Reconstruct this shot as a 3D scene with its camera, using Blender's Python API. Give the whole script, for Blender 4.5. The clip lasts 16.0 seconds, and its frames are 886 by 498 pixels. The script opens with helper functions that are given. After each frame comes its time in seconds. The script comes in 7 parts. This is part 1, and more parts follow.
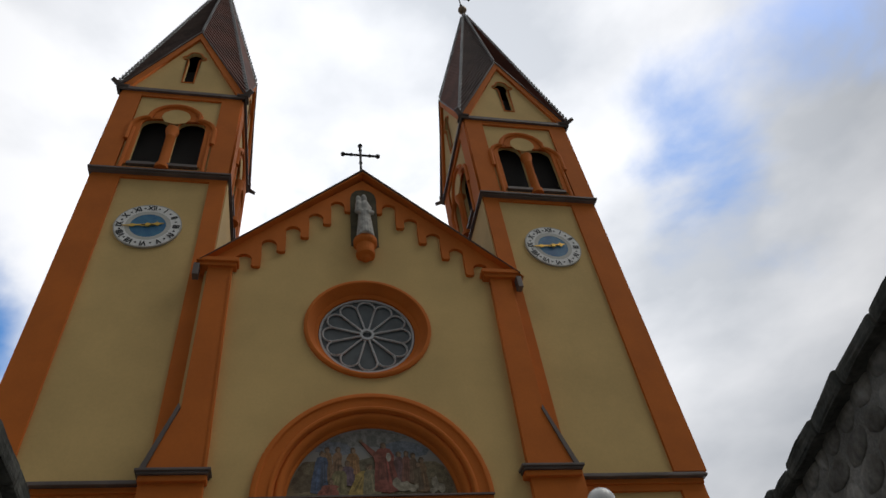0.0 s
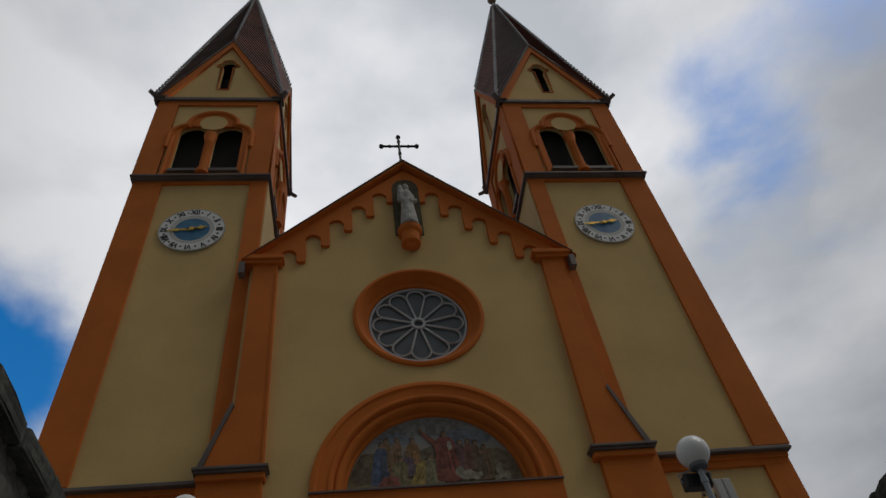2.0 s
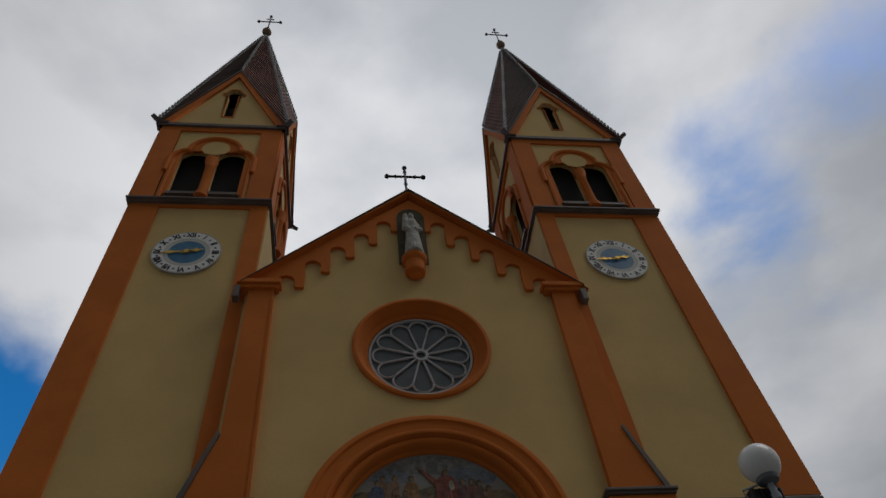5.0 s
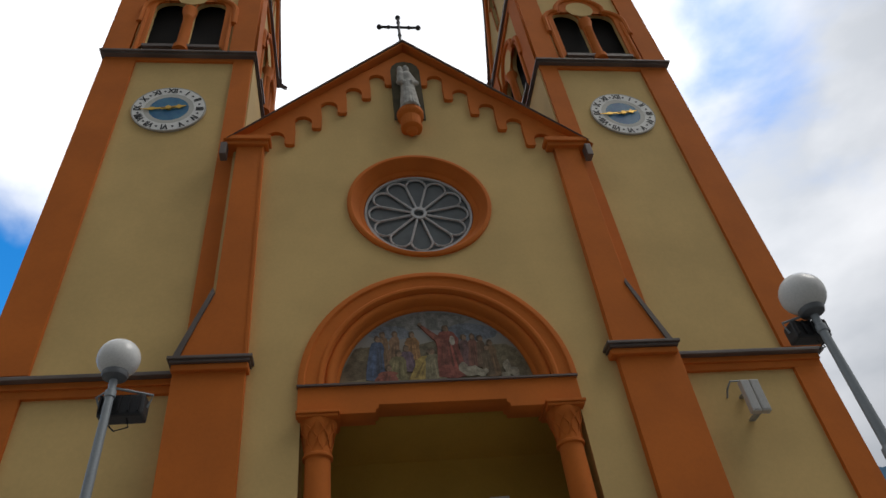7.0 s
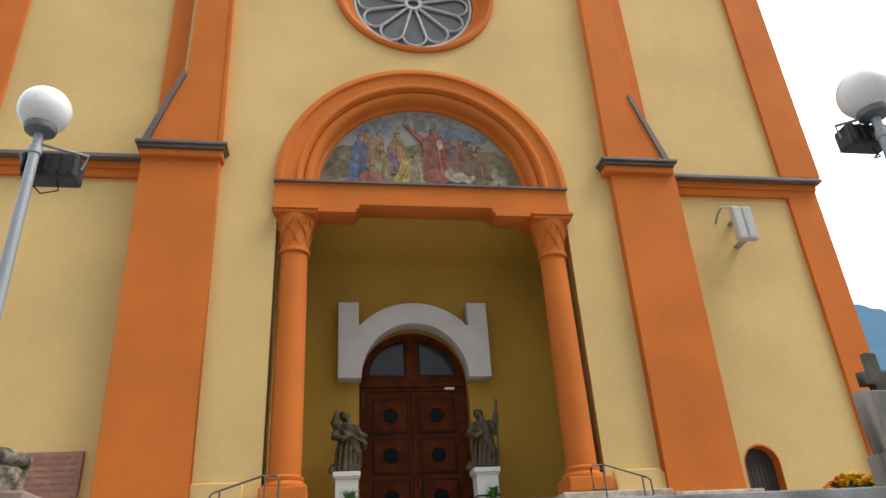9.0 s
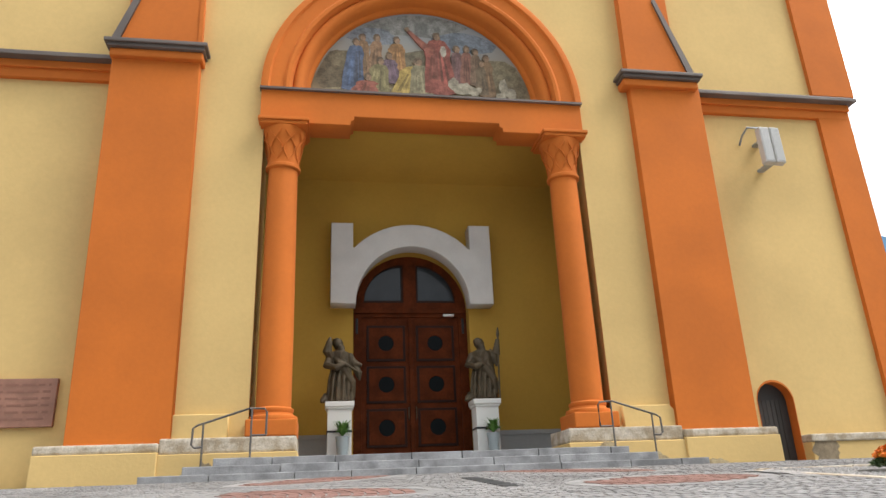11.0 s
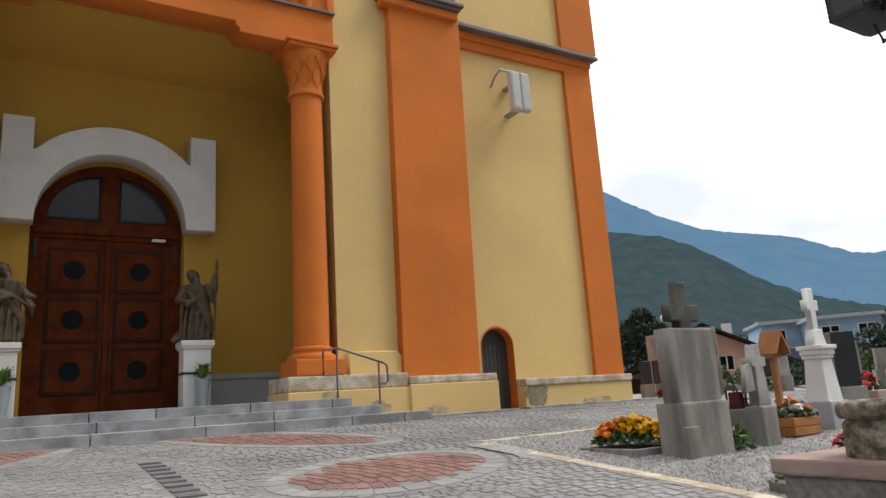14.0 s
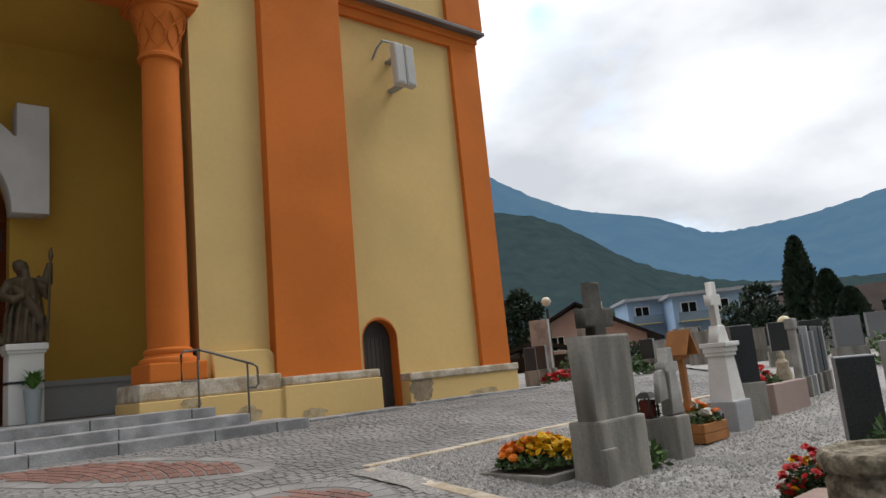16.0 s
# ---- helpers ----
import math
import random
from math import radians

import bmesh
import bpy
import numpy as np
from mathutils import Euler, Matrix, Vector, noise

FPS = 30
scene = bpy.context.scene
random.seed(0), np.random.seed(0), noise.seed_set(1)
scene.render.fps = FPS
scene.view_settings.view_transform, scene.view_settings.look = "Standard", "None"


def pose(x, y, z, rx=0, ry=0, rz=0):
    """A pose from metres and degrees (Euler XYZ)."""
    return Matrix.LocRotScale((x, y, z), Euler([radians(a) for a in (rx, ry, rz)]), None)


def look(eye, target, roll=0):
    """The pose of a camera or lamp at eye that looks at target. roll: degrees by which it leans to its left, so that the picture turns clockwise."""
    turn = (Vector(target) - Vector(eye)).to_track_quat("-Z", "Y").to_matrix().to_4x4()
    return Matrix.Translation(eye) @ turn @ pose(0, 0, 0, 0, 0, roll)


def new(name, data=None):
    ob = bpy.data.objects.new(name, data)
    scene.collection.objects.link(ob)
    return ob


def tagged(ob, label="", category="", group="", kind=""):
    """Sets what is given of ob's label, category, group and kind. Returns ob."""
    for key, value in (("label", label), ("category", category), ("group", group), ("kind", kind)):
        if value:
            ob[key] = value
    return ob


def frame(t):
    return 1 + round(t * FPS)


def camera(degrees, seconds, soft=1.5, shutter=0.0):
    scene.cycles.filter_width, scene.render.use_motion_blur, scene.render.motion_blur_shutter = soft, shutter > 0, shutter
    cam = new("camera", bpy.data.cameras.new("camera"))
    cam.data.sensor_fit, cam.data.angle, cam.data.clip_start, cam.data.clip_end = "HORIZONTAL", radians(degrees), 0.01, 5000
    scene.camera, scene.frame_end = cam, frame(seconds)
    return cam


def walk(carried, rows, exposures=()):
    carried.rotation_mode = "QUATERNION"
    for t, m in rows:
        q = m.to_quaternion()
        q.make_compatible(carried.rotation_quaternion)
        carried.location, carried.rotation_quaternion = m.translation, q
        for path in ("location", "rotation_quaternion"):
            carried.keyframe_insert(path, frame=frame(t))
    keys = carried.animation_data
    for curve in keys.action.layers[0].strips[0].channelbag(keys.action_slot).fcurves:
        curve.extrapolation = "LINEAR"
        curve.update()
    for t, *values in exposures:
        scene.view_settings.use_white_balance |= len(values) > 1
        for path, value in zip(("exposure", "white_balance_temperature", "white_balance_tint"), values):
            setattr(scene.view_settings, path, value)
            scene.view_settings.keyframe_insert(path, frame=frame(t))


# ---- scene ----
cam = camera(64.6, 16.0)
PATH = [
    (0, (-2.376, -19.845, -2.182), (-1.989, -18.529, -0.726), -9.3),
    (0.5, (-2.34, -19.527, -2.167), (-2.034, -18.233, -0.673), -10.8),
    (1, (-2.305, -19.224, -2.156), (-1.924, -18.007, -0.616), -7.7),
    (1.5, (-2.327, -18.895, -2.15), (-2.03, -17.572, -0.68), -8.7),
    (2, (-2.286, -18.576, -2.137), (-2.027, -17.26, -0.653), -9.5),
    (2.5, (-2.201, -18.28, -2.091), (-1.899, -17.008, -0.577), -11.3),
    (3, (-2.249, -17.994, -2.094), (-1.966, -16.773, -0.535), -10.9),
    (5.5, (-2.36, -16.7, -1.66), (-2.1, -15.507, -0.076), -8.7),
    (6, (-2.378, -16.407, -1.557), (-2.084, -15.2, 0.01), -10.1),
    (6.5, (-2.355, -16.158, -1.494), (-2.06, -14.81, -0.046), -7.9),
    (7, (-2.301, -15.941, -1.383), (-2.03, -14.478, -0.046), -8.0),
    (7.5, (-2.295, -15.665, -1.328), (-2.028, -14.099, -0.113), -6.2),
    (8, (-2.246, -15.433, -1.243), (-1.916, -13.746, -0.222), -4.9),
    (8.5, (-2.231, -15.205, -1.133), (-1.976, -13.459, -0.192), -3.1),
    (9, (-2.205, -14.974, -1.06), (-1.893, -13.217, -0.156), -3.6),
    (9.5, (-2.248, -14.694, -0.899), (-1.906, -12.898, -0.088), -1.6),
    (12, (-1.905, -13.491, -0.157), (-1.544, -11.627, 0.472), -4.3),
    (12.5, (-1.743, -13.338, -0.069), (-1.185, -11.503, 0.5), -3.5),
    (13, (-1.592, -13.111, -0.033), (-0.869, -11.324, 0.501), -2.4),
    (13.5, (-1.497, -12.838, 0.165), (-0.622, -11.112, 0.67), -4.3),
    (14, (-1.458, -12.591, 0.281), (-0.444, -10.921, 0.705), -3.7),
    (14.5, (-1.273, -12.376, 0.356), (-0.171, -10.751, 0.739), -3.7),
    (15, (-1.149, -12.157, 0.489), (0.096, -10.637, 0.863), -5.0),
    (15.5, (-0.978, -11.927, 0.601), (0.404, -10.513, 0.905), -4.8),
    (16, (-0.902, -11.676, 0.655), (0.397, -10.193, 0.993), -5.6),
]
walk(cam, [(t, look(eye, target, roll)) for t, eye, target, roll in PATH], exposures=[(0.0, 0.1), (0.5, -0.4), (1.5, -0.4), (3.0, -0.5), (5.5, -0.5), (6.5, -0.25), (7.0, 0.42), (8.0, 1.25), (8.5, 1.7), (9.0, 2.1), (9.5, 2.2), (12.0, 2.5), (12.5, 2.45), (13.0, 2.13), (14.0, 1.88), (15.0, 1.72), (16.0, 1.45)])

# ---- light ----
world = bpy.data.worlds.new("sky")
scene.world = world
world.use_nodes = True
wn, wl = world.node_tree.nodes, world.node_tree.links
wn.clear()

SUN_EL, SUN_AZ = radians(55), radians(112)
sky = wn.new("ShaderNodeTexSky")
sky.sky_type, sky.sun_disc, sky.sun_elevation, sky.sun_rotation = "NISHITA", False, SUN_EL, SUN_AZ
sky_dim = wn.new("ShaderNodeVectorMath")
sky_dim.operation = "SCALE"
sky_dim.inputs["Scale"].default_value = 0.20
sky_hue = wn.new("ShaderNodeHueSaturation")
sky_hue.inputs["Saturation"].default_value = 1.5
wl.new(sky.outputs[0], sky_hue.inputs["Color"])
wl.new(sky_hue.outputs[0], sky_dim.inputs[0])
coord = wn.new("ShaderNodeTexCoord")
stretch = wn.new("ShaderNodeMapping")
stretch.inputs["Scale"].default_value = (1.0, 1.0, 1.7)
wl.new(coord.outputs["Generated"], stretch.inputs[0])
cloud = wn.new("ShaderNodeTexNoise")
cloud.inputs["Scale"].default_value, cloud.inputs["Detail"].default_value, cloud.inputs["Roughness"].default_value = 3.4, 7.0, 0.52
cloud.inputs["Distortion"].default_value = 0.25
wl.new(stretch.outputs[0], cloud.inputs["Vector"])
# three gaps of blue in the cloud cover, each a direction and a size
gap_sum = None
for az, el, size, depth in ((-33, 35, 0.18, 0.5), (-42, 28, 0.26, 0.6), (44, 53, 0.17, 0.20), (46, 45, 0.13, 0.15), (67, 49, 0.16, 0.18), (51.3, 27.2, 0.045, 0.13)):
    a, e = radians(az), radians(el)
    dist = wn.new("ShaderNodeVectorMath")
    dist.operation = "DISTANCE"
    dist.inputs[1].default_value = (math.sin(a) * math.cos(e), math.cos(a) * math.cos(e), math.sin(e))
    wl.new(coord.outputs["Generated"], dist.inputs[0])
    ramp = wn.new("ShaderNodeMapRange")
    ramp.interpolation_type = "SMOOTHSTEP"
    ramp.inputs["From Min"].default_value, ramp.inputs["From Max"].default_value = size, 0.0
    ramp.inputs["To Min"].default_value, ramp.inputs["To Max"].default_value = 0.0, depth
    wl.new(dist.outputs["Value"], ramp.inputs["Value"])
    if gap_sum is None:
        gap_sum = ramp.outputs[0]
    else:
        s = wn.new("ShaderNodeMath")
        s.operation = "ADD"
        wl.new(gap_sum, s.inputs[0]), wl.new(ramp.outputs[0], s.inputs[1])
        gap_sum = s.outputs[0]
cover = wn.new("ShaderNodeMath")
cover.operation = "SUBTRACT"
wl.new(cloud.outputs["Fac"], cover.inputs[0]), wl.new(gap_sum, cover.inputs[1])
cover_ramp = wn.new("ShaderNodeMapRange")
cover_ramp.interpolation_type = "SMOOTHSTEP"
cover_ramp.inputs["From Min"].default_value, cover_ramp.inputs["From Max"].default_value = 0.06, 0.42
wl.new(cover.outputs[0], cover_ramp.inputs["Value"])
tone = wn.new("ShaderNodeTexNoise")
tone.inputs["Scale"].default_value, tone.inputs["Detail"].default_value, tone.inputs["Roughness"].default_value = 2.3, 6.0, 0.5
tone_map = wn.new("ShaderNodeMapping")
tone_map.inputs["Location"].default_value, tone_map.inputs["Scale"].default_value = (3.1, 1.7, 0.4), (1, 1, 2.0)
wl.new(coord.outputs["Generated"], tone_map.inputs[0]), wl.new(tone_map.outputs[0], tone.inputs["Vector"])
tone_ramp = wn.new("ShaderNodeValToRGB")
tone_ramp.color_ramp.elements[0].position, tone_ramp.color_ramp.elements[0].color = 0.36, (0.56, 0.59, 0.64, 1)
tone_ramp.color_ramp.elements[1].position, tone_ramp.color_ramp.elements[1].color = 0.60, (0.93, 0.94, 0.97, 1)
wl.new(tone.outputs["Fac"], tone_ramp.inputs[0])
# the cloud is thinner and brighter high over the church, heavier near the hills and behind
glow_dot = wn.new("ShaderNodeVectorMath")
glow_dot.operation = "DOT_PRODUCT"
glow_dot.inputs[1].default_value = (0.1, 0.6, 0.79)
wl.new(coord.outputs["Generated"], glow_dot.inputs[0])
glow = wn.new("ShaderNodeMapRange")
glow.inputs["From Min"].default_value, glow.inputs["From Max"].default_value = 0.68, 0.97
glow.inputs["To Min"].default_value, glow.inputs["To Max"].default_value = 0.40, 1.10
wl.new(glow_dot.outputs["Value"], glow.inputs["Value"])
lit_cloud = wn.new("ShaderNodeVectorMath")
lit_cloud.operation = "SCALE"
# low unseen sky behind is dimmed against overhead to keep the upper porch dark
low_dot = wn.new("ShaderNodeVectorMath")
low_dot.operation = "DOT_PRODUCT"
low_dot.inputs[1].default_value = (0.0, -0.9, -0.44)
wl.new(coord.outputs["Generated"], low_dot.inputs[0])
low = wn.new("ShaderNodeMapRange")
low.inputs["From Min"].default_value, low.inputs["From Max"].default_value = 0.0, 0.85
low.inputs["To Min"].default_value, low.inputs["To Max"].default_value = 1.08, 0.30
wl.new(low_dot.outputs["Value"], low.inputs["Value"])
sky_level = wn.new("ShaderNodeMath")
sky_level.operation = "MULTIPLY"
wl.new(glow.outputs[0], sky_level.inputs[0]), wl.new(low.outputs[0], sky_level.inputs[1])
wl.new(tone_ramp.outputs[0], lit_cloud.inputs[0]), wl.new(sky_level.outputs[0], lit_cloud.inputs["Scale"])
blend = wn.new("ShaderNodeMix")
blend.data_type = "RGBA"
wl.new(cover_ramp.outputs[0], blend.inputs["Factor"])
wl.new(sky_dim.outputs[0], blend.inputs[6]), wl.new(lit_cloud.outputs[0], blend.inputs[7])
back = wn.new("ShaderNodeBackground")
back.inputs["Strength"].default_value = 1.0
wout = wn.new("ShaderNodeOutputWorld")
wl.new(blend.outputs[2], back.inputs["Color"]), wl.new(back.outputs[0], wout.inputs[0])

sun = new("sun", bpy.data.lights.new("sun", "SUN"))
sun.data.energy, sun.data.angle, sun.data.color = 0.7, radians(30), (1.0, 0.96, 0.90)
sun.matrix_world = look((0, 0, 60), (-math.sin(SUN_AZ) * math.cos(SUN_EL), -math.cos(SUN_AZ) * math.cos(SUN_EL), 60 - math.sin(SUN_EL)))


# ---- materials ----
def material(name, colour, rough=0.8, metal=0.0, grain=0.06, grain_scale=60.0, stain=0.12, stain_scale=0.7, bump=0.25, bump_scale=90.0, second=None, per_piece=0.0, spec=0.5):
    m = bpy.data.materials.new(name)
    m.use_nodes = True
    n, l = m.node_tree.nodes, m.node_tree.links
    bsdf = n["Principled BSDF"]
    bsdf.inputs["Roughness"].default_value, bsdf.inputs["Metallic"].default_value = rough, metal
    bsdf.inputs["Specular IOR Level"].default_value = spec
    geo = n.new("ShaderNodeNewGeometry")
    large = n.new("ShaderNodeTexNoise")
    large.inputs["Scale"].default_value, large.inputs["Detail"].default_value = stain_scale, 6.0
    fine = n.new("ShaderNodeTexNoise")
    fine.inputs["Scale"].default_value, fine.inputs["Detail"].default_value = grain_scale, 3.0
    relief = n.new("ShaderNodeTexNoise")
    relief.inputs["Scale"].default_value, relief.inputs["Detail"].default_value = bump_scale, 4.0
    for t in (large, fine, relief):
        l.new(geo.outputs["Position"], t.inputs["Vector"])
    lo = tuple(c * (1 - stain) for c in colour) if second is None else second
    ramp = n.new("ShaderNodeValToRGB")
    ramp.color_ramp.elements[0].position, ramp.color_ramp.elements[0].color = 0.38, (*lo, 1)
    ramp.color_ramp.elements[1].position, ramp.color_ramp.elements[1].color = 0.62, (*colour, 1)
    l.new(large.outputs["Fac"], ramp.inputs[0])
    value = n.new("ShaderNodeMapRange")
    value.inputs["From Min"].default_value, value.inputs["From Max"].default_value = 0.3, 0.7
    value.inputs["To Min"].default_value, value.inputs["To Max"].default_value = 1 - grain, 1 + grain
    l.new(fine.outputs["Fac"], value.inputs["Value"])
    hsv = n.new("ShaderNodeHueSaturation")
    l.new(ramp.outputs[0], hsv.inputs["Color"])
    if per_piece:
        info = n.new("ShaderNodeObjectInfo")
        isl = n.new("ShaderNodeMath")
        isl.operation = "ADD"
        l.new(info.outputs["Random"], isl.inputs[0]), l.new(geo.outputs["Random Per Island"], isl.inputs[1])
        fr = n.new("ShaderNodeMath")
        fr.operation = "FRACT"
        l.new(isl.outputs[0], fr.inputs[0])
        pr = n.new("ShaderNodeMapRange")
        pr.inputs["To Min"].default_value, pr.inputs["To Max"].default_value = 1 - per_piece, 1 + per_piece
        l.new(fr.outputs[0], pr.inputs["Value"])
        mul = n.new("ShaderNodeMath")
        mul.operation = "MULTIPLY"
        l.new(value.outputs[0], mul.inputs[0]), l.new(pr.outputs[0], mul.inputs[1])
        l.new(mul.outputs[0], hsv.inputs["Value"])
    else:
        l.new(value.outputs[0], hsv.inputs["Value"])
    l.new(hsv.outputs[0], bsdf.inputs["Base Color"])
    if bump:
        b = n.new("ShaderNodeBump")
        b.inputs["Strength"].default_value, b.inputs["Distance"].default_value = bump, 0.01
        l.new(relief.outputs["Fac"], b.inputs["Height"]), l.new(b.outputs[0], bsdf.inputs["Normal"])
    return m


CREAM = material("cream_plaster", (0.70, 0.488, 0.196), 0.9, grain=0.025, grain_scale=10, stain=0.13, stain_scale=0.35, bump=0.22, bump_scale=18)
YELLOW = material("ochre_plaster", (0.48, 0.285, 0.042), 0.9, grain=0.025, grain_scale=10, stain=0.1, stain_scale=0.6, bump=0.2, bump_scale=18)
ORANGE = material("orange_plaster", (0.61, 0.158, 0.016), 0.88, grain=0.025, grain_scale=10, stain=0.14, stain_scale=0.45, bump=0.2, bump_scale=18)
LEAD = material("zinc_sheet", (0.155, 0.125, 0.11), 0.6, metal=0.0, stain=0.3, bump=0.1)
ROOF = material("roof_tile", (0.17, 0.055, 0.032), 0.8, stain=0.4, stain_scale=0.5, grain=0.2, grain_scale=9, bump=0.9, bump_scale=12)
ROOFD = material("roof_tile_dark", (0.105, 0.066, 0.055), 0.75, stain=0.35, grain=0.2, grain_scale=9, bump=0.8, bump_scale=12)
WHITE = material("white_plaster", (0.74, 0.73, 0.69), 0.85, stain=0.06, bump=0.2)
STONE = material("grey_stone", (0.325, 0.325, 0.33), 0.88, stain=0.42, stain_scale=3.0, grain=0.12, per_piece=0.12, bump=0.5, bump_scale=40)
FOOT = material("weathered_footing", (0.56, 0.50, 0.41), 0.92, second=(0.36, 0.29, 0.20), stain_scale=4.5, grain=0.16, grain_scale=35, bump=0.9, bump_scale=24)
SETT = material("stone_sett", (0.255, 0.248, 0.24), 0.85, stain=0.28, stain_scale=0.9, grain=0.14, grain_scale=45, per_piece=0.13, bump=0.5, bump_scale=50)
JOINT = material("joint_sand", (0.235, 0.228, 0.216), 0.95, stain=0.25, grain=0.2, bump=0.6)
BRICK = material("red_clinker", (0.235, 0.125, 0.10), 0.85, stain=0.22, stain_scale=3, per_piece=0.16, bump=0.4)
GRAVEL = material("gravel", (0.30, 0.287, 0.27), 0.95, second=(0.22, 0.21, 0.197), stain_scale=2.0, grain=0.45, grain_scale=38, bump=1.0, bump_scale=45)
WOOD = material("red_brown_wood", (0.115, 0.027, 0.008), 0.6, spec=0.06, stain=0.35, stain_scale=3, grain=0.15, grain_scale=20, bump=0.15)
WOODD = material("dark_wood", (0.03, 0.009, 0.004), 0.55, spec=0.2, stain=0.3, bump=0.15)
BRONZE = material("brown_bronze", (0.115, 0.085, 0.048), 0.6, metal=0.3, stain=0.35, stain_scale=5, bump=0.5, bump_scale=40)
IRON = material("dark_iron", (0.04, 0.04, 0.042), 0.5, metal=0.6, stain=0.2, bump=0.1)
BLACK = material("bell_shade_black", (0.02, 0.019, 0.018), 0.9, bump=0.0)
PAINTED = material("grey_painted_steel", (0.30, 0.33, 0.35), 0.45, metal=0.2, stain=0.12, bump=0.05)
RUBBLE = material("rubble_stone", (0.27, 0.255, 0.225), 0.92, second=(0.13, 0.12, 0.10), stain_scale=3.0, grain=0.25, grain_scale=25, per_piece=0.25, bump=1.0, bump_scale=22)
MORTAR = material("wall_mortar", (0.26, 0.25, 0.225), 0.95, second=(0.17, 0.16, 0.14), stain_scale=3, grain=0.2, bump=0.9, bump_scale=20)
COPING = material("mossy_coping", (0.085, 0.085, 0.072), 0.95, second=(0.045, 0.046, 0.038), stain_scale=4, grain=0.3, grain_scale=25, bump=1.0, bump_scale=22)
GOLD = material("gilding", (0.75, 0.48, 0.10), 0.35, metal=0.8, bump=0.0)


def glass_like(name, colour, rough=0.08):
    m = material(name, colour, rough, stain=0.2, stain_scale=2.0, bump=0.03, spec=0.5)
    return m


PANE = material("dark_pane", (0.007, 0.008, 0.009), 0.25, stain=0.2, stain_scale=2.0, bump=0.03, spec=0.15)
FANGLASS = glass_like("fanlight_glass", (0.03, 0.036, 0.042), 0.12)
LEADGLASS = glass_like("leaded_glass", (0.115, 0.135, 0.14), 0.28)


# ---- building helpers ----
def thing(name, loc, label, category, group="", kind=""):
    ob = new(name)
    ob.location = loc
    ob.empty_display_size = 0.2
    return tagged(ob, label, category, group, kind)


def fused(ob, voxel):
    """Melt overlapping limbs and folds of a figure into one skin."""
    m = ob.modifiers.new("skin", "REMESH")
    m.mode, m.voxel_size, m.use_smooth_shade = "VOXEL", voxel, True
    return ob


def link(ob, parent):
    if parent is not None:
        ob.parent = parent
        if parent.type == "EMPTY":
            ob.matrix_parent_inverse = Matrix.Translation(-Vector(parent.location))
    return ob


def part(name, bm, mat, parent=None, label="", smooth=False):
    me = bpy.data.meshes.new(name)
    bmesh.ops.recalc_face_normals(bm, faces=bm.faces)
    bm.to_mesh(me)
    bm.free()
    me.materials.append(mat)
    if smooth:
        me.shade_smooth()
        me.set_sharp_from_angle(angle=radians(40))
    ob = new(name, me)
    if label:
        ob["label"] = label
    return link(ob, parent)


def piece(name, me, m, parent):
    ob = new(name, me)
    ob.matrix_basis = m
    return link(ob, parent)


def box(bm, x0, x1, y0, y1, z0, z1, bevel=0.0, top=None):
    """A block; top: (dx0, dx1, dy0, dy1) by which its upper face is drawn in."""
    t = top or (0, 0, 0, 0)
    co = [(x0, y0, z0), (x1, y0, z0), (x1, y1, z0), (x0, y1, z0),
          (x0 + t[0], y0 + t[2], z1), (x1 - t[1], y0 + t[2], z1), (x1 - t[1], y1 - t[3], z1), (x0 + t[0], y1 - t[3], z1)]
    v = [bm.verts.new(c) for c in co]
    f = [bm.faces.new([v[i] for i in q]) for q in ((3, 2, 1, 0), (4, 5, 6, 7), (0, 1, 5, 4), (1, 2, 6, 5), (2, 3, 7, 6), (3, 0, 4, 7))]
    if bevel:
        edges = list({e for g in f for e in g.edges})
        bmesh.ops.bevel(bm, geom=edges, offset=bevel, segments=2, profile=0.6, affect="EDGES")
    return v


def blocks(*specs, bevel=0.0):
    bm = bmesh.new()
    for s in specs:
        box(bm, *s, bevel=bevel)
    return bm


def lathe(bm, profile, cx=0.0, cy=0.0, segs=24, cap=True):
    """Turn (radius, z) pairs about an upright axis."""
    rings = []
    for r, z in profile:
        rings.append([bm.verts.new((cx + r * math.cos(2 * math.pi * k / segs), cy + r * math.sin(2 * math.pi * k / segs), z)) for k in range(segs)])
    for a, b in zip(rings, rings[1:]):
        for k in range(segs):
            bm.faces.new((a[k], a[(k + 1) % segs], b[(k + 1) % segs], b[k]))
    if cap:
        bm.faces.new(list(reversed(rings[0])))
        bm.faces.new(rings[-1])
    return bm


def arch(bm, profile, cx, cz, a0=0.0, a1=180.0, segs=48):
    """Sweep (radius, y) pairs round a level axis through (cx, cz)."""
    rows = []
    full = abs(a1 - a0) >= 359.9
    for k in range(segs if full else segs + 1):
        a = radians(a0 + (a1 - a0) * k / segs)
        rows.append([bm.verts.new((cx + r * math.cos(a), y, cz + r * math.sin(a))) for r, y in profile])
    if full:
        rows.append(rows[0])
    for p, q in zip(rows, rows[1:]):
        for i in range(len(profile) - 1):
            bm.faces.new((p[i], p[i + 1], q[i + 1], q[i]))
    return bm


